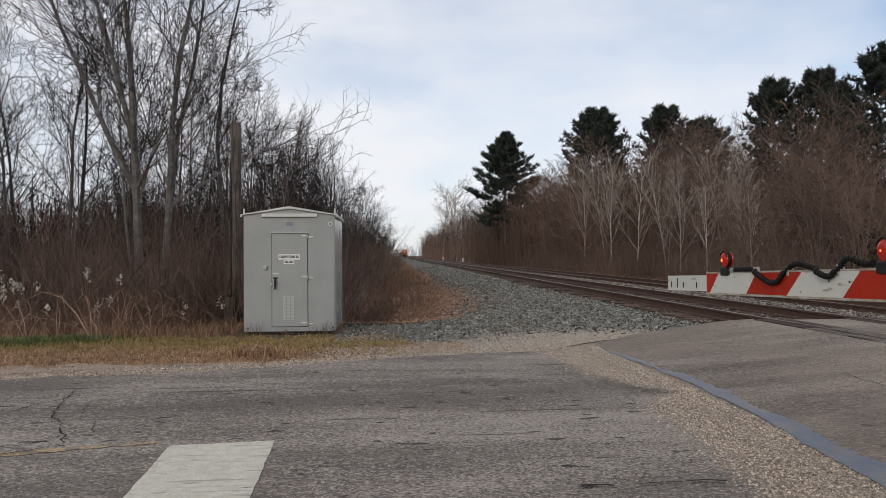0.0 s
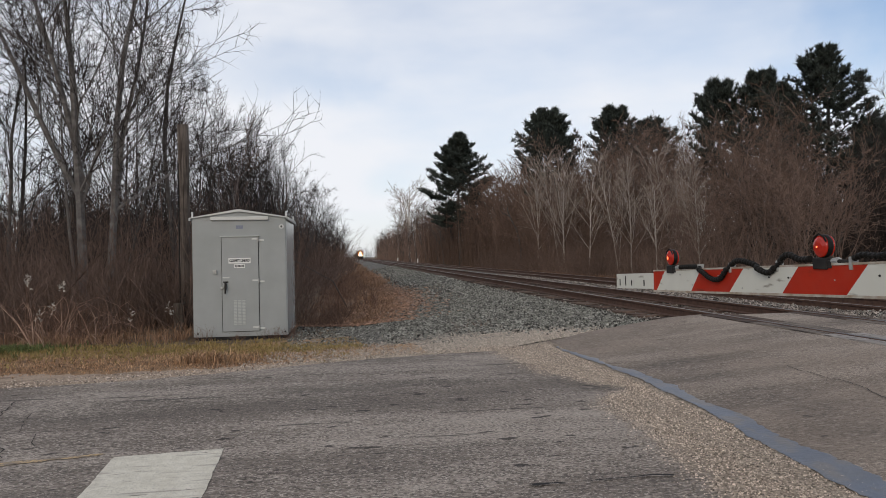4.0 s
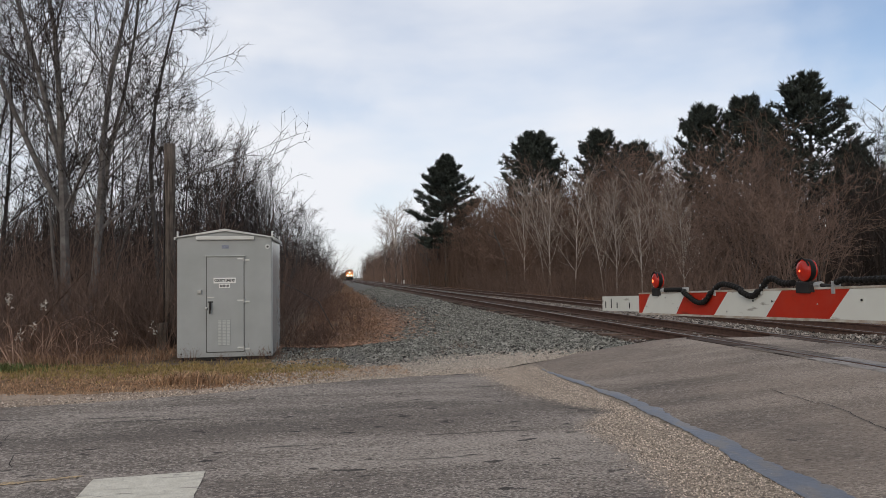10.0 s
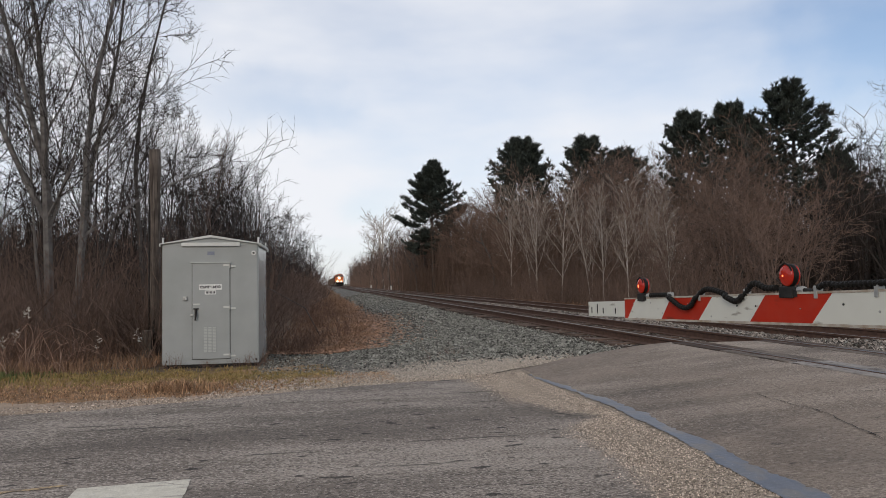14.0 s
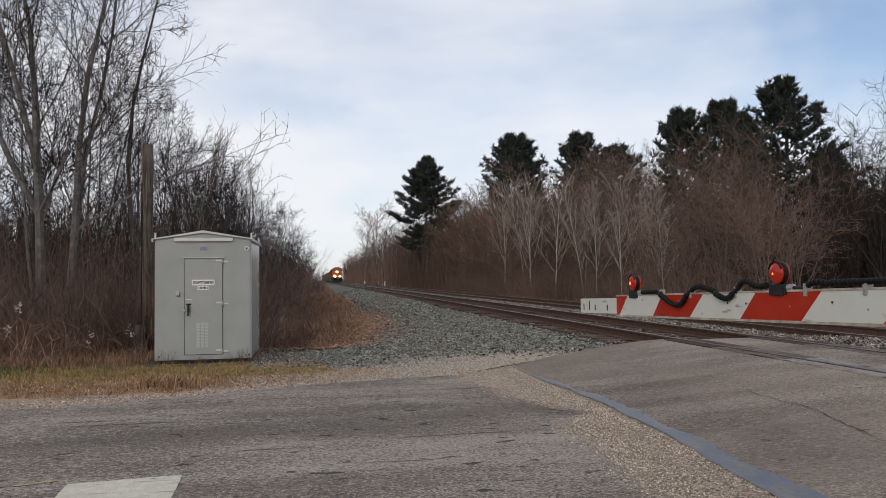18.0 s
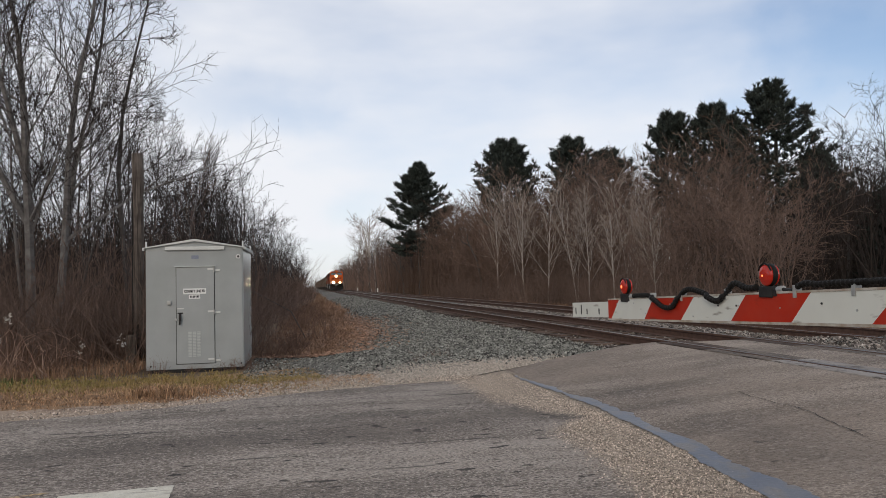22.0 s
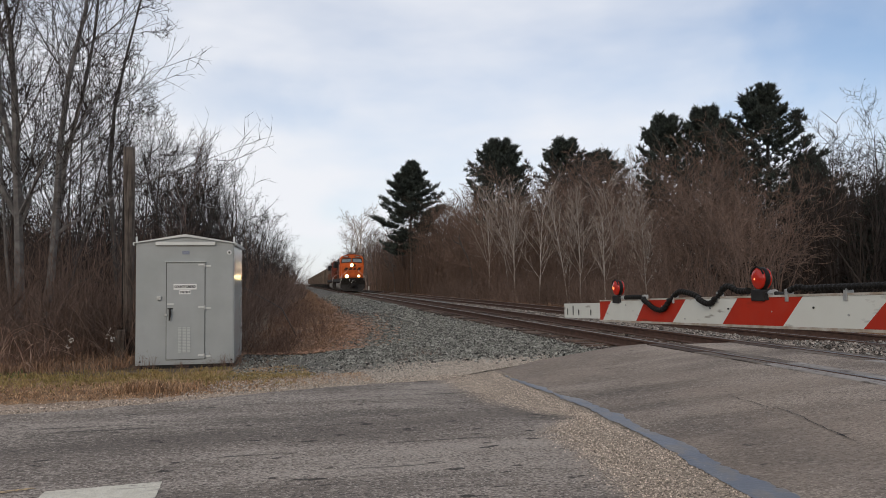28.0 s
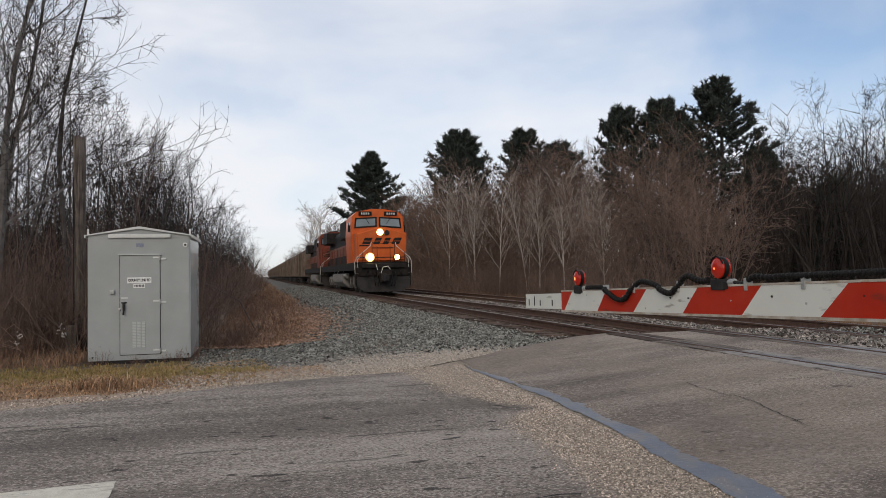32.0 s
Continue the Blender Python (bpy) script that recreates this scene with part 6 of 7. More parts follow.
stones(28000, slope_spot, 0.033, 1, "loose angular grey ballast stones on the slope")
stones(13000, lambda r: (r.triangular(2.1, 5.4, 4.6), 22.5 + r.random() ** 1.3 * 26), 0.038, 2, "loose angular grey ballast stones farther along")
stones(9000, lambda r: (r.uniform(5.4, 12.6), 8.0 + r.random() ** 1.5 * 24), 0.034, 3, "grey ballast stones between the sleepers")
stones(11000, lambda r: (r.uniform(7.55, 10.0), 7.9 + r.random() ** 1.4 * 34), 0.042, 10, "dirty ballast stones heaped between the two tracks", RUSTSTONE)
stones(14000, lambda r: (r.triangular(2.4, 5.4, 4.8), 28 + r.random() ** 1.1 * 62), 0.058, 5, "grey ballast stones along the distant slope")
stones(7000, lambda r: (r.uniform(5.3, 12.6), 12.2 + r.random() ** 1.3 * 20), 0.042, 8, "rust-stained stones between the sleepers", RUSTSTONE)
stones(5200, lambda r: (r.uniform(-1.2, 2.2), 11.6 + r.random() * 6.2), 0.02, 4, "scattered small gravel beside the hut")


def litter(n, seed):
    """Fallen leaves and broken stalks on the strip between the brush and the ballast."""
    rnd = random.Random(seed)
    verts, faces = [], []
    for i in range(n):
        y = 17.6 + rnd.random() ** 1.5 * 60
        x = along(TOE, y) + rnd.gauss(-0.35, 0.75)
        z = max(bed_height(x, y), land_z(x, y)) + rnd.uniform(0.01, 0.05)
        a, u, v = rnd.random() * 6.283, rnd.uniform(0.02, 0.06) * (1 + y * 0.012), rnd.uniform(0.012, 0.03) * (1 + y * 0.012)
        c, d, k = math.cos(a), math.sin(a), len(verts)
        verts += [(x + c * u, y + d * u, z + rnd.uniform(-0.01, 0.03)), (x - d * v, y + c * v, z), (x - c * u, y - d * u, z + rnd.uniform(-0.01, 0.03)), (x + d * v, y - c * v, z + 0.01)]
        faces.append((k, k + 1, k + 2, k + 3))
    return tagged(py_part("leaf_litter", verts, faces, OAKLEAF), "fallen russet leaves and stalks beside the ballast", "leaf litter", kind="stuff")


litter(17000, 12)


def edge_spot(r):
    x = r.triangular(-1.5, 4.8, 3.0)
    return x, along(ROAD_EDGE, x) + 0.1 + abs(r.gauss(0, 1.5)) * (1.0 if x < 3 else 0.5)


stones(24000, edge_spot, 0.018, 9, "pale tan gravel between the road and the ballast", PALEGRAVEL)


def brambles(n, seed):
    """Arching canes with pale dead tips at the edge of the wood."""
    rnd = random.Random(seed)
    for i in range(n):
        w = Wood()
        bx, by = rnd.uniform(-11, -3.5), rnd.uniform(14.4, 16.4)
        for c in range(4):
            a, r, h = rnd.random() * 6.283, rnd.uniform(0.5, 1.7), rnd.uniform(0.3, 1.0)
            pts = [Vector((r * f * math.cos(a + f * 0.4), r * f * math.sin(a + f * 0.4), h * math.sin(2.7 * f) - 0.04)) for f in (0, 0.2, 0.4, 0.6, 0.8, 1.0)]
            w.limb(pts, [0.007, 0.007, 0.006, 0.005, 0.004, 0.0], 3)
            for k in (2, 3, 4):
                e = pts[k] + Vector((rnd.gauss(0, 0.16), rnd.gauss(0, 0.16), rnd.uniform(-0.05, 0.2)))
                w.limb([pts[k], e], [0.003, 0], 3)
        ob = new("bramble", w.mesh("bramble", CANE))
        ob.matrix_basis = pose(bx, by, land_z(bx, by))
        tagged(ob, "arching dead bramble canes at the wood's edge", "bramble", "brambles")


brambles(24, 3)


def seed_heads(n, seed):
    """Pale fluffy weed heads on thin stalks."""
    rnd = random.Random(seed)
    for i in range(n):
        x, y = rnd.choice((rnd.uniform(-9.5, -7.6), rnd.uniform(-9.5, -7.6), rnd.uniform(-7.5, -3.6))), rnd.uniform(15.4, 17)
        h = rnd.uniform(0.5, 1.35)
        ob = empty("seed_head", pose(x, y, land_z(x, y)), "thin weed stalk with a pale fluffy seed head", "weed", "seed heads")
        part("stalk", tubes(([(0, 0, -0.03), (0.03, 0.02, h * 0.6), (0.06, 0.0, h)], 0.004), sides=4), WEED, ob)
        bm = bmesh.new()
        for _ in range(16):
            c = Vector((0.06 + rnd.gauss(0, 0.03), rnd.gauss(0, 0.03), h + rnd.gauss(0, 0.05)))
            bm.faces.new([bm.verts.new(c + Vector((rnd.gauss(0, 0.026), rnd.gauss(0, 0.026), rnd.gauss(0, 0.03)))) for _ in range(3)])
        part("fluff", bm, SEED, ob, "white fluff")


seed_heads(30, 8)


def chippings(n, seed):
    rnd = random.Random(seed)
    verts, faces = [], []
    for i in range(n):
        y = 3.3 + rnd.random() ** 1.1 * 7.3
        x = rnd.uniform(along(CHIP_EDGE, y) + rnd.gauss(0, 0.10), 2.82)
        s, a = rnd.uniform(0.004, 0.010), rnd.random() * 6.283
        z, k = road_z(x, y), len(verts)
        verts += [(x + s * math.cos(a + q), y + s * math.sin(a + q), z) for q in (0, 2.1, 4.2)] + [(x, y, z + s * rnd.uniform(0.6, 1.2))]
        faces += [(k, k + 1, k + 3), (k + 1, k + 2, k + 3), (k + 2, k, k + 3)]
    return tagged(py_part("loose_chippings", verts, faces, TANCHIP), "loose tan stone chippings along the seam", "gravel", kind="stuff")


chippings(22000, 6)


def edge_gravel(n, seed):
    """Small stones and crumbs along the broken edge of the road."""
    rnd = random.Random(seed)
    verts, faces = [], []
    for i in range(n):
        x = rnd.uniform(-14, 2.4)
        y = along(ROAD_EDGE, x) + 0.22 + rnd.gauss(0, 0.22)
        s, a = rnd.uniform(0.005, 0.014), rnd.random() * 6.283
        z, k = max(land_z(x, y) + 0.012, road_z(x, y) - 0.004), len(verts)
        verts += [(x + s * math.cos(a + q), y + s * math.sin(a + q), z - 0.003) for q in (0, 2.1, 4.2)] + [(x, y, z + s * rnd.uniform(0.6, 1.2))]
        faces += [(k, k + 1, k + 3), (k + 1, k + 2, k + 3), (k + 2, k, k + 3)]
    return tagged(py_part("edge_gravel", verts, faces, TANCHIP), "tan gravel along the road's edge", "gravel", kind="stuff")


edge_gravel(7000, 7)
crack([(-3.2, 7.75), (-3.04, 7.06), (-2.91, 6.62), (-2.83, 6.46), (-2.65, 6.23), (-2.59, 5.99), (-2.48, 5.82), (-2.38, 5.58), (-2.55, 5.40), (-2.75, 5.25)], 0.009, 1)
crack([(-4.6, 6.35), (-3.9, 6.6), (-3.29, 6.82), (-3.25, 7.06), (-3.1, 7.3)], 0.008, 2)
crack([(-3.3, 5.35), (-2.68, 5.55), (-2.5, 5.80)], 0.009, 6)
crack([(-2.45, 7.35), (-2.78, 7.13), (-2.71, 6.77), (-2.61, 6.4)], 0.005, 7)
crack([(-2.43, 6.28), (-2.33, 6.0), (-2.27, 5.8)], 0.005, 8)
crack([(-0.1, 7.17), (0.31, 7.22), (0.71, 7.31)], 0.007, 3, 0.006)
crack([(0.75, 7.9), (1.3, 8.05), (2.0, 8.2)], 0.006, 9, 0.008)
crack([(4.33, 7.13), (4.28, 6.75), (4.29, 6.08), (4.12, 5.43), (4.05, 5.03)], 0.007, 4, 0.02)
crack([(4.75, 6.73), (5.13, 6.54), (5.53, 6.36)], 0.006, 5, 0.005)
crack([(1.35, 4.33), (1.6, 4.36), (1.85, 4.35)], 0.011, 10, 0.02)
crack([(1.0, 4.32), (1.12, 4.33), (1.2, 4.31)], 0.022, 11, 0.01)


# ---- train ----
def wheelset(parent, y, r=0.51):
    ws = empty("wheelset", pose(0, y, r), "", "")
    ws.parent = parent
    for s in (-1, 1):
        bm = bmesh.new()
        tube(bm, [(s * 0.69, 0, 0), (s * 0.715, 0, 0)], r + 0.028, 28)
        tube(bm, [(s * 0.716, 0, 0), (s * 0.81, 0, 0)], r, 28)
        tube(bm, [(s * 0.811, 0, 0), (s * 0.84, 0, 0)], 0.12, 12)
        part("wheel", bm, LOCOGREY, ws)
        part("bolt", boxes((s * 0.842, s * 0.85, -0.09, -0.05, -0.02, 0.02)), DARKM, ws)
    part("axle", tubes(([(-0.69, 0, 0), (0.69, 0, 0)], 0.09)), DARKM, ws)
    return ws


def locomotive():
    lo = empty("locomotive", Matrix.Identity(4), "orange and black diesel freight locomotive with lit headlamps", "locomotive", "locomotives")
    L = 22.2
    # pilot and plow
    plow = bmesh.new()
    prism(plow, [(-1.05, 0.12), (1.05, 0.12), (1.46, 0.42), (1.46, 1.02), (-1.46, 1.02), (-1.46, 0.42)], "y", 0.16, 0.5)
    for v in plow.verts:
        v.co.y += (abs(v.co.x) * 0.22 if v.co.y < 0.3 else 0.12) + (0.16 if v.co.z > 0.9 else 0.0)
    part("plow", plow, PLOW, lo, "dark steel snow plow")
    part("pilot", boxes((-1.5, 1.5, 0.62, 1.0, 0.5, 1.42), bevel=0.02), LOCOBLACK, lo)
    part("draft_gear", boxes((-0.42, 0.42, 0.2, 0.62, 0.98, 1.32), (-0.3, 0.3, 0.05, 0.3, 0.62, 0.98), bevel=0.03), LOCOBLACK, lo)
    for s in (-1, 1):
        part("glad_hand", tubes(([(s * 0.85, 0.46, 1.28), (s * 0.95, 0.3, 1.12), (s * 1.05, 0.34, 0.98)], 0.03)), RUBBER, lo)
    part("coupler", boxes((-0.16, 0.16, -0.35, 0.6, 0.72, 1.06), (-0.24, -0.02, -0.48, -0.2, 0.68, 1.1), bevel=0.03), DARKM, lo)
    for x in (-0.62, -0.42, 0.42, 0.62):
        part("air_hose", tubes(([(x, 0.5, 1.2), (x, 0.1, 1.0), (x * 0.9, -0.05, 0.62), (x * 0.8, 0.1, 0.42)], 0.025)), RUBBER, lo)
    part("walkway", boxes((-1.5, 1.5, 0.62, L, 1.62, 1.74), bevel=0.012), LOCOBLACK, lo)
    part("side_sill", boxes((-1.53, -1.502, 0.9, L - 0.3, 1.3, 1.70), (1.502, 1.53, 0.9, L - 0.3, 1.3, 1.70)), LOCOBLACK, lo)
    part("anticlimber", boxes((-1.2, 1.2, 0.30, 0.62, 1.42, 1.66), bevel=0.02), LOCOBLACK, lo)
    part("pilot_front", boxes((-1.36, 1.36, 0.50, 0.66, 1.0, 1.62), bevel=0.02), LOCOBLACK, lo)
    # nose: wide front with a peaked top
    nose = bmesh.new()
    prism(nose, [(-1.36, 1.78), (1.36, 1.78), (1.42, 3.36), (0.5, 3.64), (0.0, 3.70), (-0.5, 3.64), (-1.42, 3.36)], "y", 1.0, 2.5)
    bmesh.ops.bevel(nose, geom=[e for e in nose.edges if abs(e.verts[0].co.y - 1.0) < 1e-4 and abs(e.verts[1].co.y - 1.0) < 1e-4], offset=0.10, segments=3, affect="EDGES")
    part("nose", nose, ORANGE, lo, "orange wide nose")
    cab = bmesh.new()
    prism(cab, [(-1.46, 1.74), (1.46, 1.74), (1.54, 3.3), (1.47, 4.38), (1.2, 4.64), (0.4, 4.80), (-0.4, 4.80), (-1.2, 4.64), (-1.47, 4.38), (-1.54, 3.3)], "y", 2.3, 5.0)
    bmesh.ops.bevel(cab, geom=[e for e in cab.edges if abs(e.verts[0].co.y - 2.3) < 1e-4 and abs(e.verts[1].co.y - 2.3) < 1e-4], offset=0.06, segments=2, affect="EDGES")
    part("cab", cab, ORANGE, lo, "orange cab")
    for s in (-1, 1):
        frame_bm = bmesh.new()
        win = [(s * 0.15, 3.86), (s * 1.27, 3.78), (s * 1.22, 4.20), (s * 0.15, 4.26)]
        prism(frame_bm, [(s * 0.06, 3.78), (s * 1.36, 3.69), (s * 1.30, 4.29), (s * 0.06, 4.35)], "y", 2.27, 2.32)
        windscreen = part("windscreen", frame_bm, LOCOBLACK, lo)
        part("pane", prism(bmesh.new(), win, "y", 2.255, 2.275), GLASS, windscreen, "pale reflecting windscreen glass")
        part("wiper", tubes(([(s * 0.7, 2.245, 4.26), (s * 0.5, 2.24, 3.95)], 0.016)), DARKM, windscreen)
        board = part("number_board", boxes((min(s * 0.36, s * 1.10), max(s * 0.36, s * 1.10), 2.18, 2.30, 4.42, 4.65), bevel=0.012), LOCOBLACK, lo)
        part("number_bars", boxes(*[(s * 0.73 - 0.24 + i * 0.13, s * 0.73 - 0.16 + i * 0.13, 2.172, 2.18, 4.47, 4.59) for i in range(4)]), LOUVRE, board, "row of pale marks")
        side_win = part("side_window", boxes((min(s * 1.44, s * 1.505), max(s * 1.44, s * 1.505), 3.0, 4.4, 3.45, 4.1)), GLASS, lo)
        part("window_post", boxes((min(s * 1.45, s * 1.52), max(s * 1.45, s * 1.52), 3.66, 3.74, 3.45, 4.1)), LOCOBLACK, side_win)
        part("mirror", boxes((min(s * 1.53, s * 1.66), max(s * 1.53, s * 1.66), 2.75, 2.8, 3.5, 3.9)), LOCOBLACK, lo)
    # emblem on the nose (plain slanted shapes) and its wing line
    bars = bmesh.new()
    for x0, x1 in ((-1.12, -0.55), (-0.5, -0.02), (0.04, 0.48), (0.53, 1.10)):
        prism(bars, [(x0, 2.74), (x1 - 0.12, 2.74), (x1 - 0.05, 2.89), (x0 + 0.08, 2.89)], "y", 0.985, 1.02)
        prism(bars, [(x0 + 0.10, 2.925), (x1 - 0.03, 2.925), (x1 + 0.05, 3.09), (x0 + 0.18, 3.09)], "y", 0.985, 1.02)
    prism(bars, [(-1.30, 2.62), (-0.75, 2.62), (-0.68, 2.70), (-1.20, 2.70)], "y", 0.985, 1.02)
    prism(bars, [(-0.6, 2.50), (0.6, 2.50), (0.66, 2.55), (-0.54, 2.55)], "y", 0.985, 1.02)
    part("emblem", bars, LOCOBLACK, lo, "dark slanted emblem shapes across the nose")
    part("nose_door", boxes((-0.18, 0.62, 0.985, 1.01, 1.84, 2.46), bevel=0.01), ORANGE, lo)
    part("nose_stripe", boxes((-1.33, 1.33, 0.982, 1.01, 1.98, 2.03)), LOCOBLACK, lo)
    head = part("headlamp", boxes((-0.30, 0.46, 0.95, 1.06, 3.22, 3.58), bevel=0.05), ORANGE, lo, "headlamp housing with one lit lamp")
    part("lamp_lens", disc(bmesh.new(), (-0.10, 0.942, 3.40), (0, -1, 0), 0.125, 0.012), HEADLAMP, head, "brightly lit lamp")
    # Glowing disc behind the lens adds the lamp's halo.
    part("reflector", disc(bmesh.new(), (-0.10, 0.948, 3.40), (0, -1, 0), 0.20, 0.004), GLOW, head, "flat glowing disc added as the glare halo round the lamp")
    part("lamp_lens", disc(bmesh.new(), (0.28, 0.945, 3.36), (0, -1, 0), 0.15, 0.012), DARKM, head)
    for s, r in ((-1, 0.145), (1, 0.095)):
        d = part("ditch_lamp", tubes(([(s * 0.75, 0.62, 2.0), (s * 0.75, 0.45, 2.0)], 0.19), sides=16), LOCOBLACK, lo)
        part("lamp_lens", disc(bmesh.new(), (s * 0.75, 0.442, 2.0), (0, -1, 0), r, 0.012), DITCHLAMP, d, "brightly lit lamp")
        part("reflector", disc(bmesh.new(), (s * 0.75, 0.4485, 2.0), (0, -1, 0), r * 1.7, 0.005), GLOW, d, "flat glowing disc added as the glare halo round the lamp")
    for x in (-1.15, -0.9, 0.9, 1.15, -0.36, 0.36):
        part("stanchion", tubes(([(x, 0.42, 1.62), (x, 0.42, 2.3 if abs(x) > 0.5 else 2.6)], 0.017), sides=6), LOCOBLACK, lo)
    # front handrails: steps, slanting rails, loops
    for s in (-1, 1):
        part("handrail", tubes(([(s * 1.40, 0.7, 1.0), (s * 1.56, 0.6, 1.15), (s * 1.58, 0.55, 1.75), (s * 1.46, 0.55, 2.0), (s * 0.72, 0.5, 2.62), (s * 0.66, 0.5, 2.82)], 0.019)), RAILPAINT, lo, "white painted grab rail")
        part("handrail", tubes(([(s * 1.40, 0.7, 1.0), (s * 1.42, 0.62, 1.85), (s * 1.30, 0.6, 2.05)], 0.018)), RAILPAINT, lo, "white painted grab rail")
        part("handrail", tubes(([(s * 0.66, 0.5, 2.82), (0.0, 0.5, 2.74)], 0.014), ([(s * 0.62, 0.5, 1.74), (s * 0.62, 0.5, 2.78)], 0.016)), LOCOBLACK, lo)
        for z in (0.45, 0.78, 1.12, 1.42):
            part("step", boxes((min(s * 1.12, s * 1.52), max(s * 1.12, s * 1.52), 0.6, 0.9, z, z + 0.035)), LOCOGREY, lo)
        part("step_side", boxes((min(s * 1.49, s * 1.53), max(s * 1.49, s * 1.53), 0.55, 1.0, 0.42, 1.62)), LOCOBLACK, lo)
    part("cable_loop", tubes(([(-0.45, 0.28, 1.62), (-0.36, 0.22, 1.2), (-0.2, 0.2, 1.12), (-0.08, 0.2, 1.45), (0.2, 0.2, 1.5), (0.34, 0.26, 1.3)], 0.022)), RAILPAINT, lo, "pale hanging cable")
    # long hood
    hood = bmesh.new()
    prism(hood, [(-0.92, 1.74), (0.92, 1.74), (0.92, 3.85), (0.75, 4.15), (-0.75, 4.15), (-0.92, 3.85)], "y", 5.0, L - 0.9)
    part("long_hood", hood, LOCOBLACK, lo, "black engine hood with an orange band")
    part("hood_stripe", boxes((-0.935, -0.915, 5.05, L - 0.95, 2.35, 3.05), (0.915, 0.935, 5.05, L - 0.95, 2.35, 3.05)), GRIMY, lo)
    part("blower_housing", boxes((-1.45, 1.45, 5.6, 8.8, 3.3, 4.4), bevel=0.08), LOCOBLACK, lo, "black dynamic brake housing")
    part("exhaust_stack", boxes((-0.5, 0.5, 11.2, 12.2, 4.05, 4.45), bevel=0.05), LOCOBLACK, lo)
    part("radiator", boxes((-1.5, 1.5, 17.6, 20.8, 3.45, 4.3), bevel=0.06), LOCOBLACK, lo, "black overhanging radiator")
    part("roof_gear", boxes((-0.6, 0.6, 2.7, 4.4, 4.79, 4.86), (-0.15, 0.15, 3.0, 3.5, 4.86, 4.94), bevel=0.03), LOCOBLACK, lo)
    for i in range(11):
        y = 5.6 + i * 1.35
        for s in (-1, 1):
            part("hood_door", boxes((min(s * 0.93, s * 0.944), max(s * 0.93, s * 0.944), y, y + 1.22, 2.4, 3.0), bevel=0.004), GRIMY, lo)
    for s in (-1, 1):
        rail = [([(s * 1.46, 5.2, 2.75), (s * 1.46, L - 1, 2.75)], 0.02), ([(s * 1.46, 5.2, 2.25), (s * 1.46, L - 1, 2.25)], 0.012)]
        part("walkway_rail", tubes(*rail, sides=6), GRIMY, lo)
        for i in range(10):
            part("rail_post", tubes(([(s * 1.47, 5.2 + i * 1.75, 1.5), (s * 1.46, 5.2 + i * 1.75, 2.76)], 0.018), sides=6), GRIMY, lo)
    tank = bmesh.new()
    prism(tank, [(-1.42, 1.15), (-1.42, 0.62), (-1.05, 0.28), (1.05, 0.28), (1.42, 0.62), (1.42, 1.15)], "y", 7.9, 14.2, bevel=0.05)
    part("fuel_tank", tank, TANK, lo, "dusty grey fuel tank")
    part("air_tank", tubes(([(-1.25, 6.6, 1.0), (-1.25, 7.8, 1.0)], 0.17), ([(1.25, 6.6, 1.0), (1.25, 7.8, 1.0)], 0.17), sides=12), TANK, lo)
    for y0 in (2.0, 15.3):
        for s in (-1, 1):
            fr = bmesh.new()
            prism(fr, [(y0 - 0.3, 0.62), (y0 + 0.1, 0.42), (y0 + 4.6, 0.42), (y0 + 5.0, 0.62), (y0 + 5.0, 0.86), (y0 + 3.9, 1.02), (y0 + 0.8, 1.02), (y0 - 0.3, 0.86)], "x", s * 0.95 - 0.07, s * 0.95 + 0.07)
            truck = part("truck_frame", fr, LOCOGREY, lo, "dusty grey truck side frame")
            for k in range(3):
                part("axle_box", boxes((s * 1.04 - 0.08, s * 1.04 + 0.08, y0 + 0.3 + k * 1.85, y0 + 0.75 + k * 1.85, 0.3, 0.74), bevel=0.03), LOCOGREY, truck)
                part("spring", tubes(([(s * 1.05, y0 + 1.2 + k * 1.5, 0.5), (s * 1.05, y0 + 1.2 + k * 1.5, 0.95)], 0.11), sides=10), TANK, truck)
    sets = [wheelset(lo, y0 + 0.52 + k * 1.85) for y0 in (2.0, 15.3) for k in range(3)]
    return lo, sets


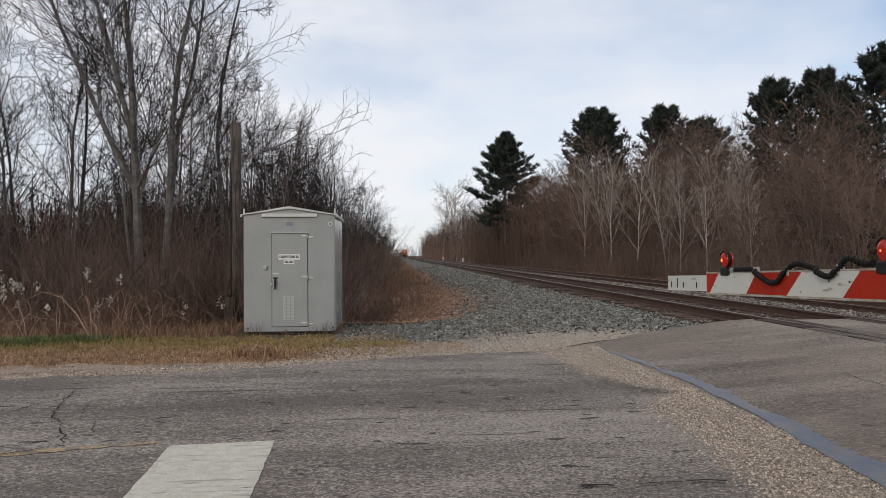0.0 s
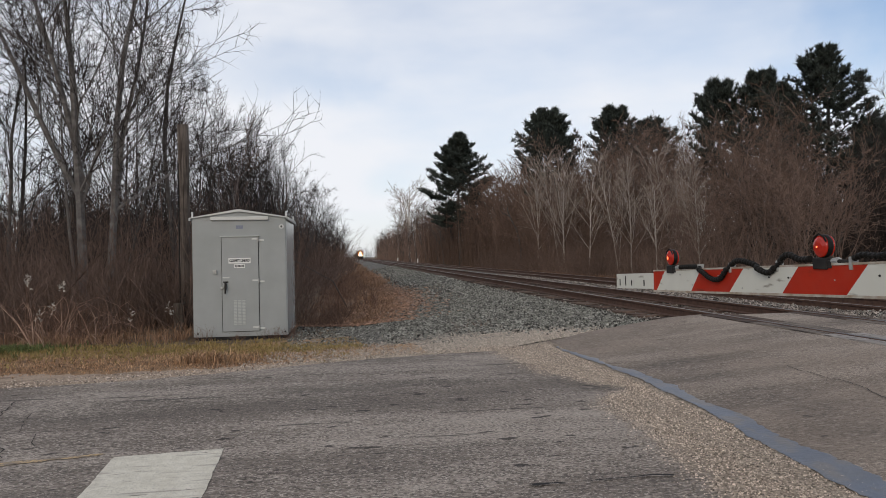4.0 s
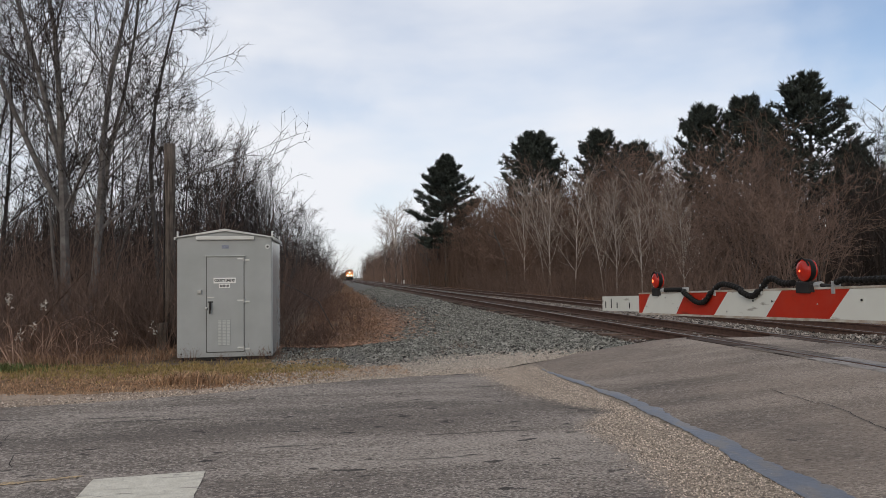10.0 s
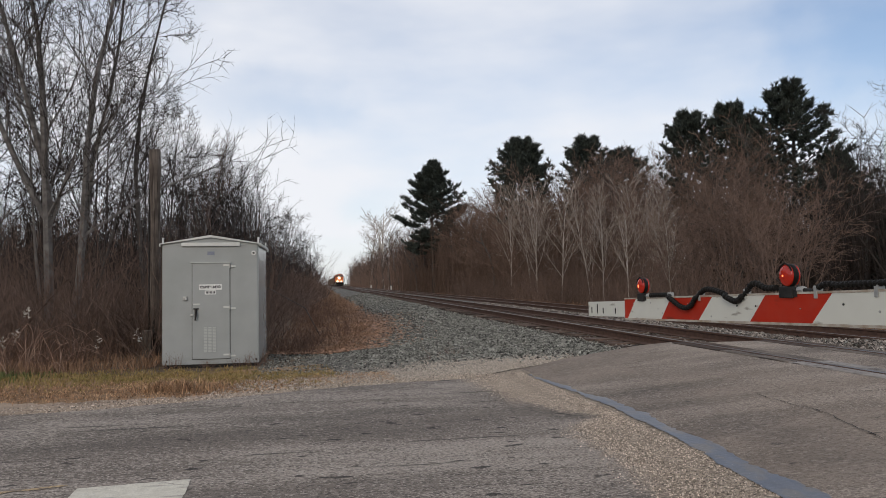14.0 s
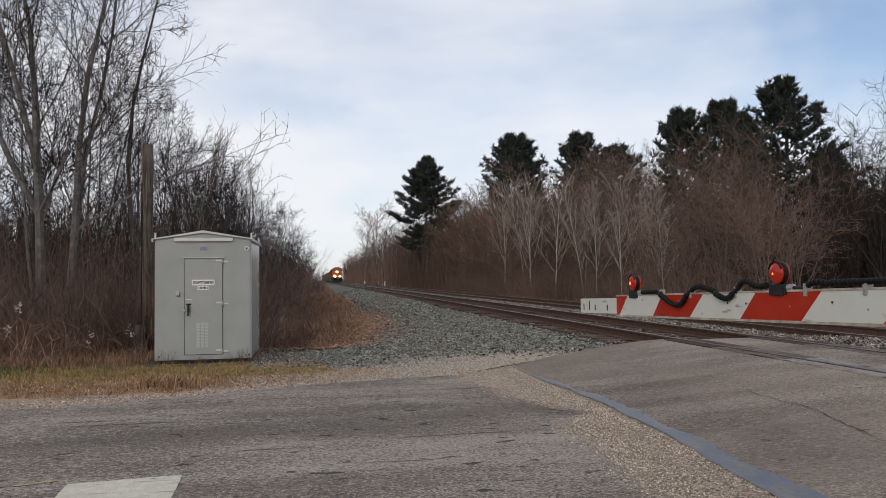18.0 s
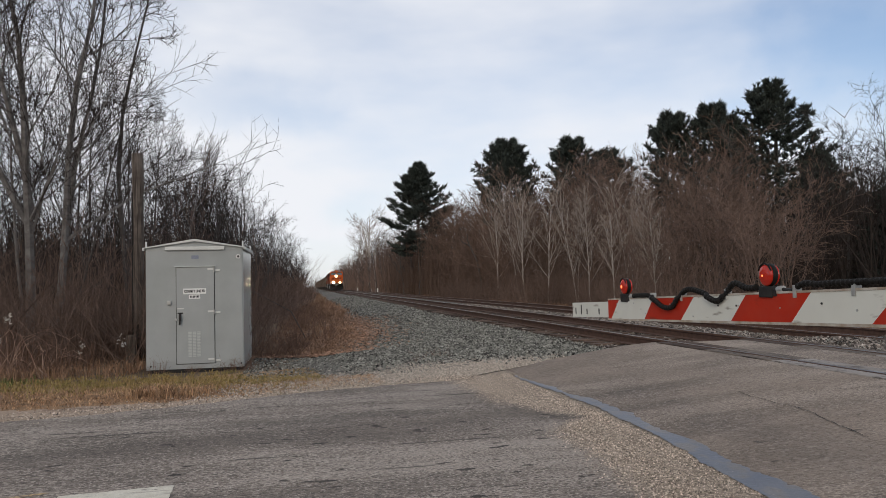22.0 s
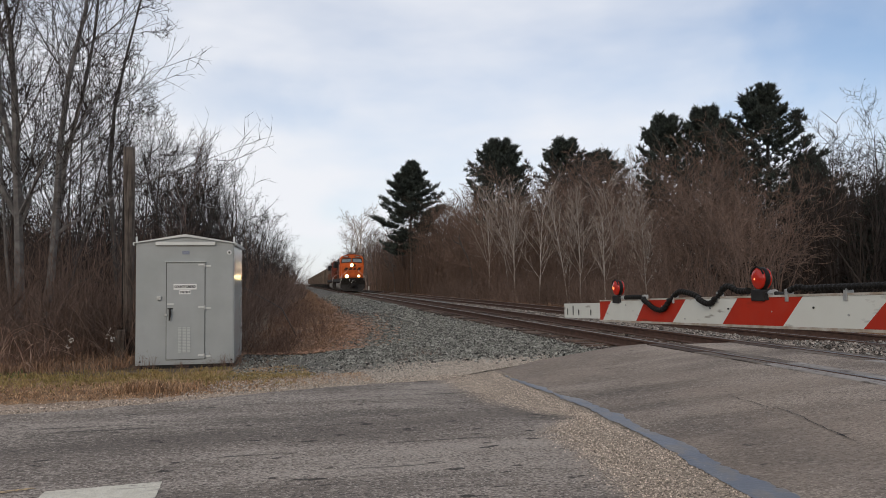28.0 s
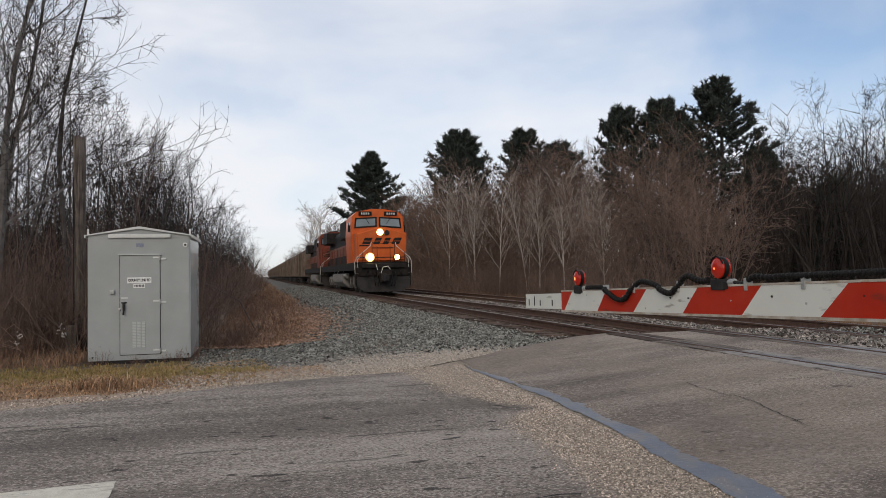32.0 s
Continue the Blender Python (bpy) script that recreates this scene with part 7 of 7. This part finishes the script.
def gondola():
    g = empty("coal_car", Matrix.Identity(4), "weathered tan high-sided coal car", "freight car", "coal cars")
    L, y0 = 15.6, 0.45
    body = bmesh.new()
    # open tub: outer shell with a rim
    for s in (-1, 1):
        box(body, min(s * 1.45, s * 1.52), max(s * 1.45, s * 1.52), y0, y0 + L, 0.95, 3.72)
    box(body, -1.45, 1.45, y0, y0 + 0.07, 1.3, 3.72)
    box(body, -1.45, 1.45, y0 + L - 0.07, y0 + L, 1.3, 3.72)
    box(body, -1.45, 1.45, y0 + 0.07, y0 + L - 0.07, 0.95, 1.1)
    part("body", body, CARTAN, g)
    for s in (-1, 1):
        part("top_rim", boxes((min(s * 1.43, s * 1.6), max(s * 1.43, s * 1.6), y0, y0 + L, 3.72, 3.86), bevel=0.015), CARTAN, g)
        for i in range(12):
            y = y0 + 0.05 + i * (L - 0.2) / 11
            part("rib", boxes((min(s * 1.522, s * 1.66), max(s * 1.522, s * 1.66), y, y + 0.12, 1.0, 3.715)), CARTAN, g)
    part("end_rim", boxes((-1.43, 1.43, y0 - 0.02, y0 + 0.12, 3.72, 3.86), (-1.43, 1.43, y0 + L - 0.12, y0 + L + 0.02, 3.72, 3.86)), CARTAN, g)
    part("sill", boxes((-0.35, 0.35, 0.0, 16.5, 0.7, 0.95)), DARKM, g)
    for k in (y0 - 0.03, y0 + L):
        part("ladder", tubes(*[([(-1.3, k, z), (-0.85, k, z)], 0.018) for z in (1.2, 1.6, 2.0, 2.4, 2.8, 3.2)], sides=5), CARTAN, g)
    load = bmesh.new()
    n = 14
    for i in range(n):
        a, b = y0 + 0.1 + (L - 0.2) * i / n, y0 + 0.1 + (L - 0.2) * (i + 1) / n
        h = 3.5 + 0.25 * math.sin(i * 2.1)
        prism(load, [(-1.44, 3.3), (1.44, 3.3), (0.6, h), (-0.5, h + 0.05)], "y", a, b)
    part("coal", load, COAL, g, "heaped black coal")
    part("coupler", boxes((-0.12, 0.12, -0.15, 0.4, 0.75, 1.0), (-0.12, 0.12, 16.1, 16.6, 0.75, 1.0)), DARKM, g)
    for yc in (2.3, 14.2):
        for s in (-1, 1):
            fr = bmesh.new()
            prism(fr, [(yc - 1.15, 0.55), (yc - 0.55, 0.32), (yc + 0.55, 0.32), (yc + 1.15, 0.55), (yc + 1.15, 0.72), (yc + 0.4, 0.85), (yc - 0.4, 0.85), (yc - 1.15, 0.72)], "x", s * 0.98 - 0.06, s * 0.98 + 0.06)
            part("truck_frame", fr, LOCOGREY, g)
        for a in (-0.88, 0.88):
            wheelset(g, yc + a, 0.46)
    return g


lead, lead_wheels = locomotive()
second = copy_thing(lead, pose(TRACK_1, 0, 0))
tagged(second, "grimy dark red and black diesel locomotive coupled behind the first")
for c in list(second.children_recursive):
    if c.data and c.data.materials and c.data.materials[0] in (HEADLAMP, DITCHLAMP):
        c.data = c.data.copy()
        c.data.materials[0] = DARKM
        c["label"] = "unlit lamp"
    elif c.data and c.data.materials and c.data.materials[0] in (ORANGE, GLOW):
        dull = DARKRED if c.data.materials[0] is ORANGE else DARKM
        c.data = c.data.copy()
        c.data.materials[0] = dull
        if dull is DARKRED:
            c["label"] = "faded dark red paintwork"
        else:
            c["label"] = "dark halo disc round the unlit lamp"
first_car = gondola()
cars = [first_car] + [copy_thing(first_car, Matrix.Identity(4)) for _ in range(17)]


# the ties come last, as pieces of the tracks
ties(track_a, TRACK_1, 0)
ties(track_b, TRACK_2, TRACK_2_Z)


FRONT = ((0, 470.0), (8, 363.0), (16, 255.0), (24, 148.0), (28, 93.6), (30, 66.6), (32, 39.7))   # seconds, place of the nose along the line


def motions():
    """The train draws near at a steady pace; wheels turn with the way it covers."""
    def rows(back):
        return [(t, pose(TRACK_1, y + back, 0)) for t, y in FRONT]
    walk(lead, rows(0))
    walk(second, rows(22.5))
    for i, car in enumerate(cars):
        walk(car, rows(45.0 + 16.5 * i))
    for ws in lead_wheels:
        y, r = ws.location.y, ws.location.z
        turn, out, t = 0.0, [], 0.0
        while t <= 32.0001:
            gone = FRONT[0][1] - along(FRONT, t)
            out.append((t, pose(0, y, r, math.degrees(gone / r) % 360)))
            t += 1 / 30
        walk(ws, out)


motions()
